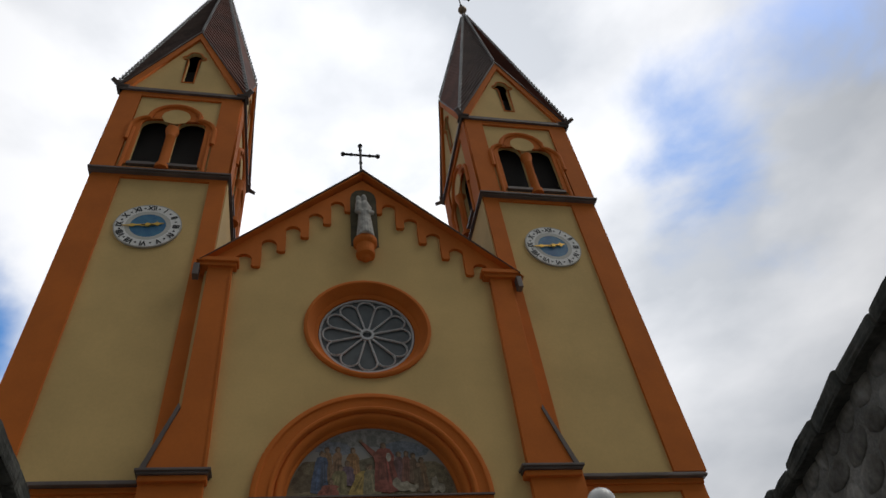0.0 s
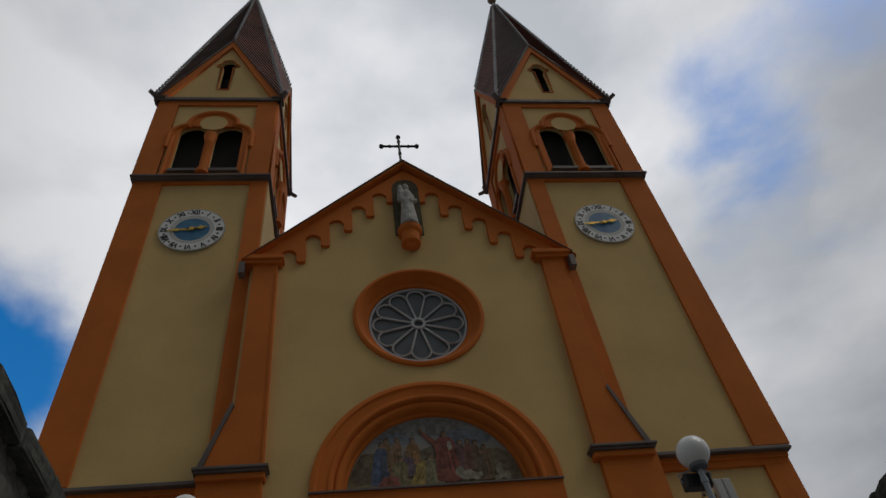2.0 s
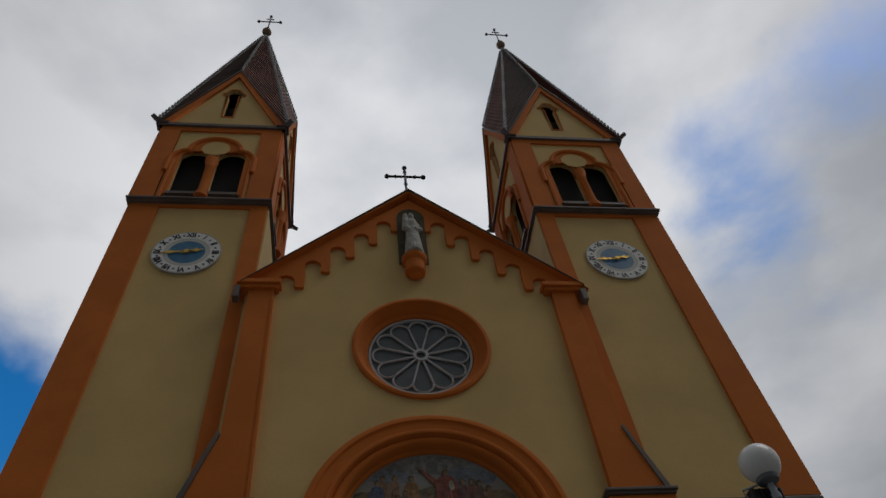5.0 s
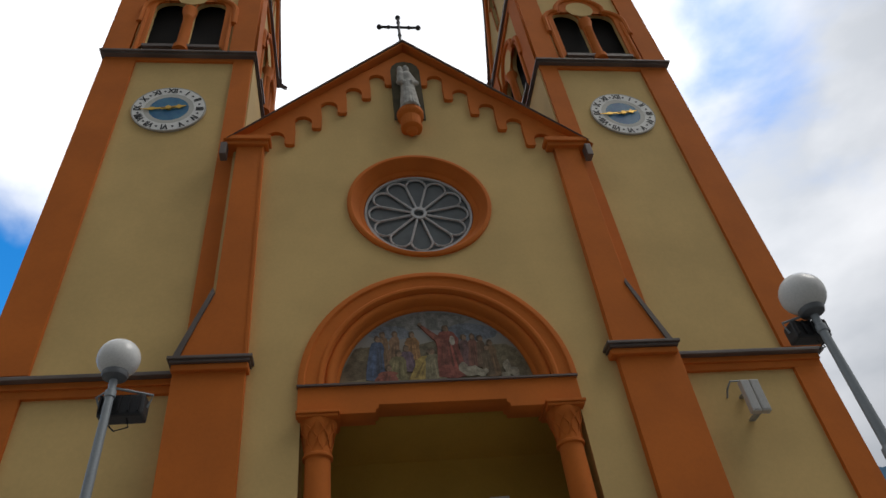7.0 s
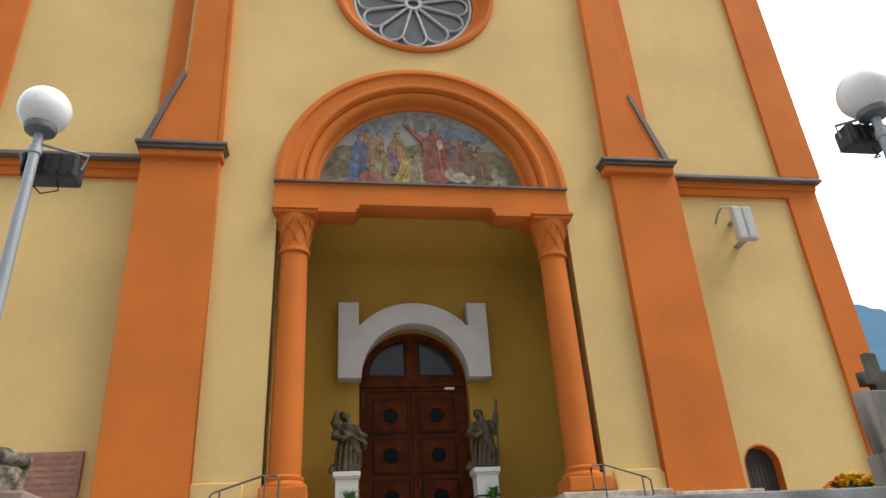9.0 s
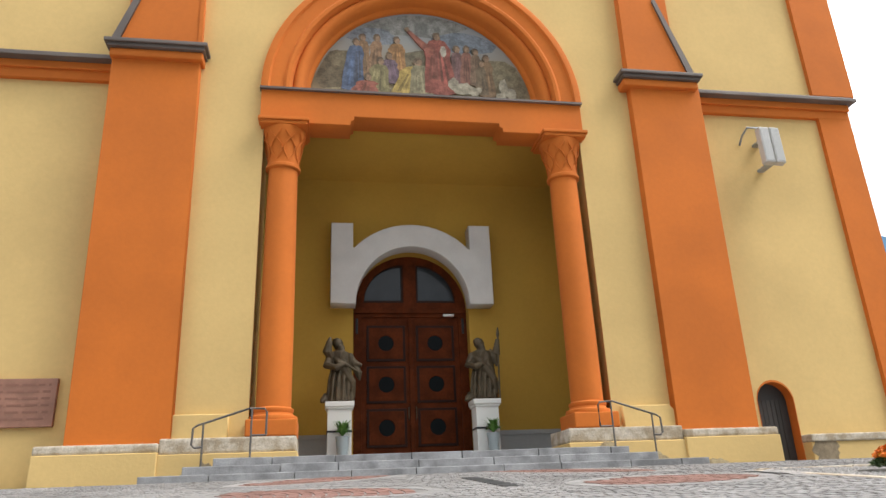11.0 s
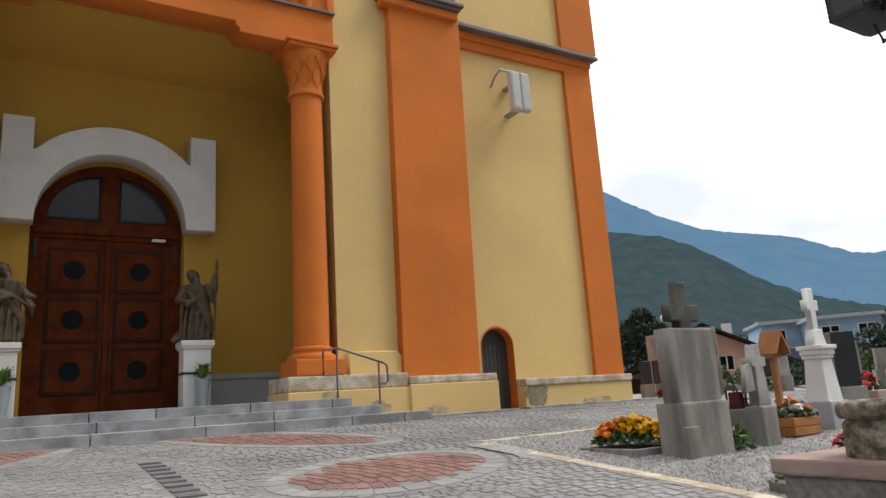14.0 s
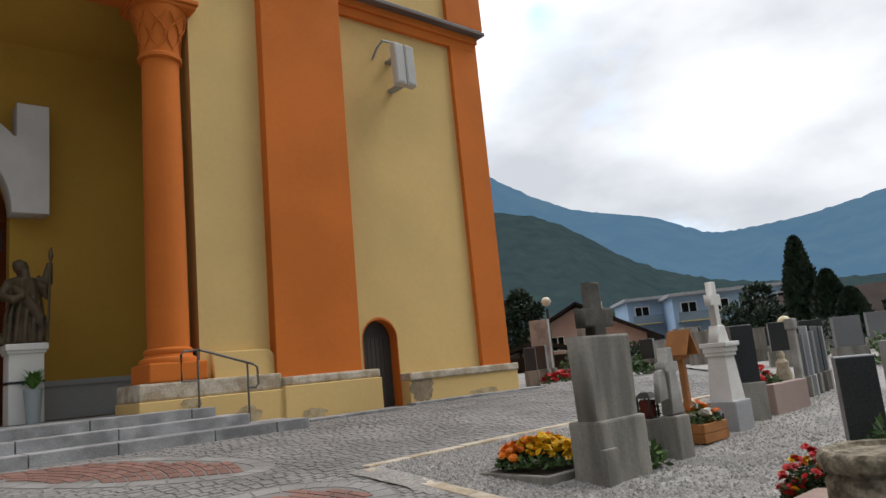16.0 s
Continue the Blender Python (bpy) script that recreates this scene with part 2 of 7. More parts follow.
def plate(outlines, y0, y1, bevel=0.0):
    """A slab between y0 and y1 from closed (x, z) outlines; those within others are holes."""
    cu = bpy.data.curves.new("tmp", "CURVE")
    cu.dimensions, cu.fill_mode = "2D", "BOTH"
    cu.extrude = abs(y1 - y0) / 2 - bevel
    cu.bevel_depth = bevel
    cu.bevel_resolution = 1
    for pts in outlines:
        sp = cu.splines.new("POLY")
        sp.points.add(len(pts) - 1)
        for p, (x, z) in zip(sp.points, pts):
            p.co = (x, z, 0, 1)
        sp.use_cyclic_u = True
    ob = bpy.data.objects.new("tmp", cu)
    me = bpy.data.meshes.new_from_object(ob)
    bm = bmesh.new()
    bm.from_mesh(me)
    bpy.data.objects.remove(ob)
    bpy.data.curves.remove(cu)
    bpy.data.meshes.remove(me)
    bmesh.ops.transform(bm, matrix=Matrix.Translation((0, (y0 + y1) / 2, 0)) @ Matrix.Rotation(radians(90), 4, "X"), verts=bm.verts)
    return bm


def circle(cx, cz, r, n=32, a0=0.0, a1=360.0, close=True):
    m = n if close and a1 - a0 >= 359 else n + 1
    return [(cx + r * math.cos(radians(a0 + (a1 - a0) * k / n)), cz + r * math.sin(radians(a0 + (a1 - a0) * k / n))) for k in range(m)]


def arched(x0, x1, z0, spring, n=14):
    """An upright opening with a round head."""
    r, c = (x1 - x0) / 2, (x0 + x1) / 2
    return [(x0, z0), (x1, z0)] + [(c + r * math.cos(math.pi * k / n), spring + r * math.sin(math.pi * k / n)) for k in range(n + 1)]


def tube(points, radius, segs=8, bm=None):
    """A round bar along points."""
    bm = bm or bmesh.new()
    pts = [Vector(p) for p in points]
    rings = []
    for i, p in enumerate(pts):
        d = (pts[min(i + 1, len(pts) - 1)] - pts[max(i - 1, 0)]).normalized()
        q = d.to_track_quat("Z", "Y").to_matrix()
        r = radius[i] if isinstance(radius, (list, tuple)) else radius
        rings.append([bm.verts.new(p + q @ Vector((r * math.cos(2 * math.pi * k / segs), r * math.sin(2 * math.pi * k / segs), 0))) for k in range(segs)])
    for a, b in zip(rings, rings[1:]):
        best = min(range(segs), key=lambda s: (a[0].co - b[s].co).length)
        for k in range(segs):
            bm.faces.new((a[k], a[(k + 1) % segs], b[(k + 1 + best) % segs], b[(k + best) % segs]))
    bm.faces.new(list(reversed(rings[0])))
    bm.faces.new(rings[-1])
    return bm


def ground_z(y):
    return 0.075 * min(0.0, y + 3.1) if y > -10.4 else -3.55

# ---- ground ----
def ground_sheet():
    bm = bmesh.new()
    xs = [-900, -300, -120, -60, -40] + [-30 + 3 * k for k in range(27)] + [60, 90, 150, 300, 900]
    ys = [-900, -300, -120, -60, -30, -20, -10.42, -10.40] + [-10 + k for k in range(10)] + [0, 6, 15, 30, 60, 120, 300, 900]
    grid = [[bm.verts.new((x, y, (-3.55 if y <= -10.41 else 0.075 * min(0.0, y + 3.1)) - 0.03)) for y in ys] for x in xs]
    for i in range(len(xs) - 1):
        for j in range(len(ys) - 1):
            bm.faces.new((grid[i][j], grid[i + 1][j], grid[i + 1][j + 1], grid[i][j + 1]))
    return bm


ground = tagged(part("ground", ground_sheet(), JOINT), "grey sanded ground under the paving", "ground", kind="structure")

# ---- church ----
church = thing("church", (0, 3, 0), "cream and orange plastered church with two towers", "church")
GX = 0.09   # axis of the gable front

gable_wall = part("gable_wall", plate([
    [(-5.3, 0.0), (-3.53, 0.0), (-3.53, 8.2), (3.70, 8.2), (3.70, 0.0), (5.3, 0.0), (6.1, 9.0), (6.1, 18.0), (GX, 24.1), (-6.1, 18.0), (-6.1, 9.0)],
    circle(GX, 15.22, 2.32, 64), circle(0.09, 8.40, 3.12, 40, 0, 180)], 0.0, 1.1), CREAM, church)

# raking cornice with its frieze of little arches
for side in (-1, 1):
    low = [(-6.25, 18.05), (-5.22, 18.05)]
    for k in range(5):
        x, z = -4.22 + 0.915 * k, 18.09 + 0.91 * k
        cx, r = x - 0.58, 0.31
        spring = z + 0.36
        low += [(cx - r + 0.02, spring + (0.0 if k else -0.1))]
        low += [(cx + r * math.cos(radians(a)), spring + r * math.sin(radians(a))) for a in range(160, -1, -20)]
        low += [(x - 0.27, z + 0.07), (x - 0.20, z), (x + 0.02, z), (x + 0.07, z + 0.07), (x + 0.07, z + 0.85)]
    low += [(-0.12, 22.6), (0.0, 22.6), (0.0, 24.05)]
    up = [(-6.25, 18.3)]
    pts = [((GX + px) if side < 0 else (GX - px), pz) for px, pz in low + up]
    part("arched_frieze", plate([pts], -0.16, 0.02), ORANGE, church)
    slope = math.atan2(24.2 - 18.05, 6.3)
    verge = bmesh.new()
    n = Vector((math.sin(slope), 0, -math.cos(slope))) if side > 0 else Vector((-math.sin(slope), 0, -math.cos(slope)))
    for y0, y1, o0, o1, mat in ((-0.42, 1.3, 0.0, 0.20, ORANGE), (-0.50, 1.4, -0.09, -0.003, LEAD)):
        bm = bmesh.new()
        a, b = Vector((GX, 0, 24.42)), Vector((GX + side * 6.38, 0, 18.02))
        vs = []
        for p in (a, b):
            for o in (o0, o1):
                for y in (y0, y1):
                    q = p - n * (-o) if o >= 0 else p + n * o
                    vs.append(bm.verts.new((q.x, y, q.z)))
        if True:
            for v in vs[:4]:
                v.co.x = GX
        for q in ((0, 1, 3, 2), (4, 6, 7, 5), (0, 4, 5, 1), (2, 3, 7, 6), (0, 2, 6, 4), (1, 5, 7, 3)):
            bm.faces.new([vs[i] for i in q])
        part("verge_board" if mat is ORANGE else "verge_flashing", bm, mat, church)
    verge.free()
    # eaves block and downpipe hopper on the pier head
    part("pier_cornice", blocks((side * 5.62 - 0.78, side * 5.62 + 0.78, -0.46, 0.3, 18.02, 18.22), (side * 5.62 - 0.70, side * 5.62 + 0.70, -0.36, 0.3, 17.86, 18.02), bevel=0.02), ORANGE, church)
    part("rain_hopper", blocks((side * 6.36 - 0.11, side * 6.36 + 0.11, -0.45, -0.1, 17.25, 17.85), bevel=0.03), LEAD, church)
    # pier that widens to a buttress
    s = side
    part("pier", plate([[(x + 0.06, z) for x, z in ((s * 4.93, 0.6), (s * 6.70, 0.6), (s * 6.80, 9.1), (s * 6.72, 9.38), (s * 6.02, 11.45), (s * 6.02, 17.9), (s * 5.14, 17.9), (s * 5.01, 9.1))]], -0.22, 0.6, bevel=0.012), ORANGE, church)
    part("pier_edge", plate([[(x + 0.06, z) for x, z in ((s * 4.99, 9.2), (s * 5.07, 9.2), (s * 5.20, 17.85), (s * 5.12, 17.85))]], -0.245, -0.215), ORANGE, church)
    part("buttress_cap", blocks((s * 5.82 - 1.06, s * 5.82 + 1.06, -0.50, 0.28, 9.13, 9.22), (s * 5.82 - 1.0, s * 5.82 + 1.0, -0.44, 0.28, 9.05, 9.13), bevel=0.02), LEAD, church)
    part("cap_mould", blocks((s * 5.82 - 0.96, s * 5.82 + 0.96, -0.36, 0.28, 8.86, 9.05), bevel=0.04), ORANGE, church)
    part("weathering", plate([[(s * 6.68, 9.20), (s * 6.86, 9.20), (s * 6.05, 11.62), (s * 5.99, 11.48)]], -0.27, 0.62), LEAD, church)
    # cream wall foot beside the portal
    part("wall_foot", plate([[(s * 3.9, 0.86), (s * 5.0, 0.86), (s * 5.0, 1.18), (s * 4.9, 1.3), (s * 3.9, 1.3)]], -0.13, 0.06, bevel=0.02), CREAM, church)
    x0, x1 = sorted((s * 2.62, s * 5.03))
    part("footing_course", blocks((x0, x1, -0.30, 0.9, 0.60, 0.88), bevel=0.04), FOOT, church, "weathered pale footing stone")
    part("plinth", blocks((x0 - 0.02, x1 + 0.02, -0.34, 0.9, -0.2, 0.60), bevel=0.02), CREAM, church)
    x0, x1 = sorted((s * 5.03, s * 7.10))
    part("footing_course", blocks((x0, x1, -0.36, 0.5, 0.64, 0.80), bevel=0.04), FOOT, church)
    part("plinth", blocks((x0, x1, -0.39, 0.5, -0.2, 0.64), bevel=0.02), CREAM, church)

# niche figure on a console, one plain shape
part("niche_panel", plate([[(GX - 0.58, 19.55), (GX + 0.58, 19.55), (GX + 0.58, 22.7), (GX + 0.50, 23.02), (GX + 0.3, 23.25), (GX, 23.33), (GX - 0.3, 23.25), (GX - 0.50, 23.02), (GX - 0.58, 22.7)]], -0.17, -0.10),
     material("niche_grey", (0.10, 0.082, 0.045), 0.9, stain=0.3, stain_scale=3), church, "dark brown niche panel")
bm = bmesh.new()
lathe(bm, [(0.05, 18.60), (0.16, 18.66), (0.22, 18.78), (0.38, 18.86), (0.40, 18.98), (0.36, 19.02), (0.38, 19.40), (0.46, 19.50), (0.50, 19.58), (0.50, 19.74)], GX, -0.22, 20)
part("console", bm, ORANGE, church)
rng = random.Random(4)
bm = bmesh.new()
lathe(bm, [(0.46, 19.74), (0.44, 20.0), (0.36, 20.6), (0.33, 21.2), (0.36, 21.6), (0.27, 21.85), (0.12, 21.95), (0.18, 22.1), (0.19, 22.25), (0.10, 22.42), (0.02, 22.46)], GX, -0.33, 14)
lathe(bm, [(0.05, 21.2), (0.17, 21.3), (0.19, 21.6), (0.13, 21.85), (0.15, 22.0), (0.12, 22.12), (0.02, 22.2)], GX - 0.32, -0.5, 10)
tube([(GX + 0.34, -0.35, 21.65), (GX + 0.45, -0.5, 21.2), (GX + 0.12, -0.66, 21.05)], 0.11, 8, bm)
tube([(GX - 0.30, -0.35, 21.65), (GX - 0.45, -0.5, 21.25), (GX - 0.2, -0.64, 21.1)], 0.11, 8, bm)
for k in range(9):
    a = radians(200 + 17 * k)
    tube([(GX + 0.47 * math.cos(a), -0.33 + 0.47 * math.sin(a), 19.76), (GX + 0.37 * math.cos(a), -0.33 + 0.37 * math.sin(a), 20.6), (GX + 0.3 * math.cos(a), -0.33 + 0.3 * math.sin(a), 21.4)], [0.05, 0.045, 0.02], 6, bm)
for v in bm.verts:
    v.co.x = GX + (v.co.x - GX) * 0.80
    v.co.z = 19.74 + (v.co.z - 19.74) * 1.10
tagged(fused(part("statue", bm, material("statue_stone", (0.46, 0.45, 0.41), 0.8, stain=0.35, stain_scale=5), smooth=True), 0.035), "grey stone figure in a gable niche", "statue")

# gable cross
gcross = thing("gable_cross", (GX, 0.1, 24.3), "dark iron cross with trefoil ends on the gable", "cross")
part("upright", tube([(GX, 0.1, 24.2), (GX, 0.1, 27.2)], 0.06), IRON, gcross)
part("crossbar", tube([(GX - 0.85, 0.1, 26.45), (GX + 0.85, 0.1, 26.45)], 0.06), IRON, gcross)
for x, z in ((-0.85, 26.45), (0.85, 26.45), (0, 27.25), (-0.45, 26.45), (0.45, 26.45), (0, 26.85), (0, 25.8)):
    bm = bmesh.new()
    bmesh.ops.create_uvsphere(bm, u_segments=10, v_segments=8, radius=0.12 if abs(x) == 0.85 or z > 27.2 else 0.09, matrix=Matrix.Translation((GX + x, 0.1, z)))
    part("knob", bm, IRON, gcross, smooth=True)
bm = bmesh.new()
for a in (-1, 1):
    tube([(GX, 0.1, 25.2), (GX + a * 0.18, 0.1, 24.95), (GX + a * 0.2, 0.1, 24.5), (GX + a * 0.28, 0.1, 24.2)], 0.04, 6, bm)
part("foot", bm, IRON, gcross)

# rose window
bm = bmesh.new()
arch(bm, [(2.37, 0.0), (2.37, -0.09), (2.32, -0.12), (2.24, -0.12), (2.19, -0.06), (2.17, 0.02), (2.02, 0.16), (1.97, 0.30), (1.83, 0.36), (1.80, 0.56)], GX, 15.22, 0, 360, 72)
rose = part("rose_window", bm, ORANGE, church, smooth=True)
bm = bmesh.new()
arch(bm, [(0.01, 0.52), (1.86, 0.52)], GX, 15.22, 0, 360, 48)
part("rose_glass", bm, LEADGLASS, rose, "dull leaded glass")
TRACERY = material("tracery_stone", (0.52, 0.53, 0.53), 0.7, stain=0.1)
bm = bmesh.new()
arch(bm, [(1.80, 0.50), (1.80, 0.42), (1.72, 0.42), (1.72, 0.50)], GX, 15.22, 0, 360, 48)
arch(bm, [(0.27, 0.50), (0.27, 0.40), (0.17, 0.40), (0.17, 0.50)], GX, 15.22, 0, 360, 24)
part("tracery_ring", bm, TRACERY, rose)
for k in range(12):
    a = radians(30 * k + 15)
    b = radians(30 * k)
    out = [(0.26 * math.cos(a), 0.26 * math.sin(a)), (1.30 * math.cos(a), 1.30 * math.sin(a))]
    r0 = 1.30 * math.sin(radians(15)) / 1.0
    cxp, czp = 1.32 * math.cos(b), 1.32 * math.sin(b)
    bow = []
    for q in range(9):
        t = b + radians(-92 + 184 * q / 8)
        bow.append((GX + cxp + 0.345 * math.cos(t), 0.46, 15.22 + czp + 0.345 * math.sin(t)))
    bm = tube([(GX + 0.25 * math.cos(a), 0.46, 15.22 + 0.25 * math.sin(a)), (GX + 1.33 * math.cos(a), 0.46, 15.22 + 1.33 * math.sin(a))], 0.042, 6)
    tube(bow, 0.04, 6, bm)
    part("petal_bar", bm, TRACERY, rose)

# portal arch, painting, lintel
PX = 0.09
bm = bmesh.new()
arch(bm, [(3.72, 0.0), (3.72, -0.12), (3.66, -0.15), (3.56, -0.15), (3.52, -0.09), (3.24, -0.07), (3.20, -0.11), (3.17, -0.13), (3.10, -0.12),
          (3.06, -0.05), (3.04, 0.05), (3.01, 0.01), (2.94, -0.01), (2.86, 0.02), (2.80, 0.10), (2.78, 0.20), (2.76, 0.28), (2.70, 0.31), (2.68, 0.34), (2.68, 0.48)], PX, 8.42, 0, 180, 64)
part("archivolt", bm, ORANGE, church, smooth=True)


def painting_material():
    m = bpy.data.materials.new("fresco")
    m.use_nodes = True
    n, l = m.node_tree.nodes, m.node_tree.links
    bsdf = n["Principled BSDF"]
    bsdf.inputs["Roughness"].default_value = 0.85
    geo = n.new("ShaderNodeNewGeometry")
    sep = n.new("ShaderNodeSeparateXYZ")
    l.new(geo.outputs["Position"], sep.inputs[0])
    noise_t = n.new("ShaderNodeTexNoise")
    noise_t.inputs["Scale"].default_value, noise_t.inputs["Detail"].default_value = 1.6, 6.0
    l.new(geo.outputs["Position"], noise_t.inputs["Vector"])
    mad = n.new("ShaderNodeMath")
    mad.operation = "MULTIPLY_ADD"
    mad.inputs[1].default_value = 0.9
    l.new(noise_t.outputs["Fac"], mad.inputs[0]), l.new(sep.outputs["Z"], mad.inputs[2])
    ramp = n.new("ShaderNodeValToRGB")
    rng_map = n.new("ShaderNodeMapRange")
    rng_map.inputs["From Min"].default_value, rng_map.inputs["From Max"].default_value = 8.7, 11.5
    l.new(mad.outputs[0], rng_map.inputs["Value"]), l.new(rng_map.outputs[0], ramp.inputs[0])
    el = ramp.color_ramp.elements
    el[0].position, el[0].color = 0.0, (0.30, 0.22, 0.13, 1)
    el[1].position, el[1].color = 1.0, (0.27, 0.29, 0.30, 1)
    for p, c in ((0.14, (0.27, 0.205, 0.12, 1)), (0.30, (0.17, 0.135, 0.08, 1)), (0.52, (0.30, 0.27, 0.22, 1)), (0.70, (0.30, 0.30, 0.28, 1))):
        e = el.new(p)
        e.color = c
    l.new(ramp.outputs[0], bsdf.inputs["Base Color"])
    return m


painting = tagged(part("painting", plate([circle(PX, 8.42, 2.72, 48, 0, 180)], 0.42, 0.60), painting_material()), "faded fresco with robed groups in a round-headed field", "painting")
# the painted groups as plain shapes of colour: rocks, ground, robes with folds, sheep
dabs = []
rd = random.Random(17)


def dab(x, z, w, h, c):
    """An uneven rounded patch of paint."""
    dabs.append(([(x + 0.5 * w * math.cos(2 * math.pi * k / 16) * rd.uniform(0.8, 1.15), z + 0.5 * h + 0.5 * h * math.sin(2 * math.pi * k / 16) * rd.uniform(0.85, 1.12)) for k in range(16)], c))


ROBE = ((-0.50, 0.0), (-0.46, 0.30), (-0.36, 0.55), (-0.40, 0.70), (-0.26, 0.84), (0.0, 0.88), (0.26, 0.84), (0.40, 0.70), (0.36, 0.55), (0.44, 0.30), (0.52, 0.0), (0.1, -0.04))


def robe(x, z, w, h, c, lean=0.0, folds=4):
    """One robed shape, wide at the hem, with brush strokes for folds and a round top."""
    dabs.append(([(x + w * px * rd.uniform(0.9, 1.1) + lean * pz, z + h * pz) for px, pz in ROBE], c))
    for k in range(folds):
        u = -0.36 + 0.72 * (k + rd.uniform(0.2, 0.8)) / folds
        g = rd.choice((0.5, 0.62, 1.35, 1.6))
        z0, z1, t = rd.uniform(0.02, 0.25), rd.uniform(0.55, 0.82), 0.05 * w
        dabs.append(([(x + w * u - t + lean * z0, z + h * z0), (x + w * u + t + lean * z0, z + h * z0), (x + w * u * 0.6 + 0.6 * t + lean * z1, z + h * z1), (x + w * u * 0.6 - 0.5 * t + lean * z1, z + h * z1)], tuple(min(0.6, q * g) for q in c)))
    r = 0.085 + 0.02 * w
    dab(x + lean * 0.95, z + 0.86 * h, 1.9 * r, 2.3 * r, (0.13, 0.08, 0.05))
    dab(x + lean * 0.95 + 0.02, z + 0.85 * h, 1.4 * r, 1.8 * r, (0.36, 0.21, 0.13))


for x, z, w, h, c in ((-0.3, 10.3, 3.0, 0.7, (0.27, 0.27, 0.26)), (1.1, 9.9, 1.7, 0.6, (0.20, 0.24, 0.30)), (-1.2, 10.0, 1.2, 0.5, (0.21, 0.24, 0.29)), (-2.05, 8.6, 1.1, 1.25, (0.13, 0.095, 0.055)), (-1.9, 9.3, 0.7, 0.5, (0.19, 0.145, 0.085)), (1.7, 9.0, 1.7, 0.75, (0.23, 0.185, 0.11)),
                      (2.1, 8.5, 0.9, 0.8, (0.20, 0.155, 0.09)), (0.0, 9.0, 2.2, 0.9, (0.15, 0.125, 0.08)), (-1.2, 8.42, 2.6, 0.42, (0.27, 0.21, 0.12)), (0.3, 8.42, 2.4, 0.34, (0.34, 0.27, 0.16)), (1.6, 8.42, 1.8, 0.36, (0.30, 0.24, 0.14)), (-0.5, 8.55, 1.0, 0.22, (0.40, 0.32, 0.19))):
    dab(x, z, w, h, c)
for k in range(26):
    dab(rd.uniform(-2.2, 2.3), rd.uniform(8.43, 8.72), rd.uniform(0.12, 0.4), rd.uniform(0.05, 0.13), rd.choice(((0.42, 0.35, 0.22), (0.20, 0.15, 0.08), (0.33, 0.26, 0.15), (0.15, 0.13, 0.06))))
for x, z, w, h, c, lean in ((-1.45, 9.15, 0.42, 1.10, (0.30, 0.16, 0.08), 0.0), (-1.15, 9.2, 0.40, 1.05, (0.34, 0.18, 0.10), 0.05), (-1.68, 8.72, 0.55, 1.42, (0.06, 0.11, 0.22), 0.08), (-0.62, 9.1, 0.50, 1.12, (0.36, 0.17, 0.06), 0.0), (-0.72, 8.95, 0.46, 0.75, (0.15, 0.09, 0.14), -0.1),
                            (-1.12, 8.62, 0.62, 0.95, (0.24, 0.20, 0.09), 0.1), (-1.42, 8.60, 0.66, 0.42, (0.34, 0.08, 0.06), 0.1), (0.85, 9.05, 0.36, 1.00, (0.16, 0.07, 0.08), 0.0), (1.10, 9.05, 0.36, 1.02, (0.24, 0.08, 0.06), 0.0), (1.32, 9.0, 0.34, 1.0, (0.19, 0.11, 0.07), 0.0), (1.58, 8.70, 0.40, 1.15, (0.22, 0.12, 0.06), 0.0), (1.44, 8.75, 0.32, 0.9, (0.15, 0.10, 0.06), 0.0),
                            (-0.42, 8.58, 0.85, 0.98, (0.50, 0.33, 0.08), 0.30), (-0.05, 8.60, 0.55, 1.0, (0.26, 0.22, 0.13), -0.05), (0.42, 8.72, 0.78, 1.75, (0.30, 0.055, 0.045), -0.06)):
    robe(x, z, w, h, c, lean, 6 if h > 1.2 else 4)
dabs.append(([(0.28, 9.95), (0.02, 10.18), (-0.32, 10.48), (-0.36, 10.42), (-0.06, 10.02), (0.22, 9.72)], (0.30, 0.07, 0.05)))
dab(-0.36, 10.44, 0.12, 0.11, (0.38, 0.23, 0.14))
dab(0.52, 9.72, 0.16, 0.34, (0.50, 0.44, 0.36))
for x, z, w, h in ((0.98, 8.68, 0.52, 0.36), (0.74, 8.80, 0.26, 0.36), (1.24, 8.66, 0.24, 0.26), (1.36, 8.78, 0.14, 0.15), (1.98, 8.66, 0.22, 0.55), (2.16, 8.62, 0.28, 0.34), (1.86, 8.60, 0.2, 0.2)):
    dab(x, z, w, h, (0.42, 0.36, 0.27))
fresco_mats = {}
for k, (pts, c) in enumerate(dabs):
    kept = []
    for x, z in pts:
        z = max(8.43, z + 0.10)
        d = math.hypot(x, z - 8.42)
        f = min(1.0, 2.64 / d) if d else 1.0
        kept.append((PX + x * f, 8.42 + (z - 8.42) * f))
    key = tuple(round(q, 2) for q in c)
    if key not in fresco_mats:
        fresco_mats[key] = material("fresco_colour", (c[0] * 0.80 + 0.075, c[1] * 0.84 + 0.062, c[2] * 0.84 + 0.042), 0.85, stain=0.42, stain_scale=6, grain=0.22, grain_scale=26, bump=0.0)
    part("painted_shape", plate([kept], 0.4165 - 0.0003 * k, 0.4185), fresco_mats[key], painting)

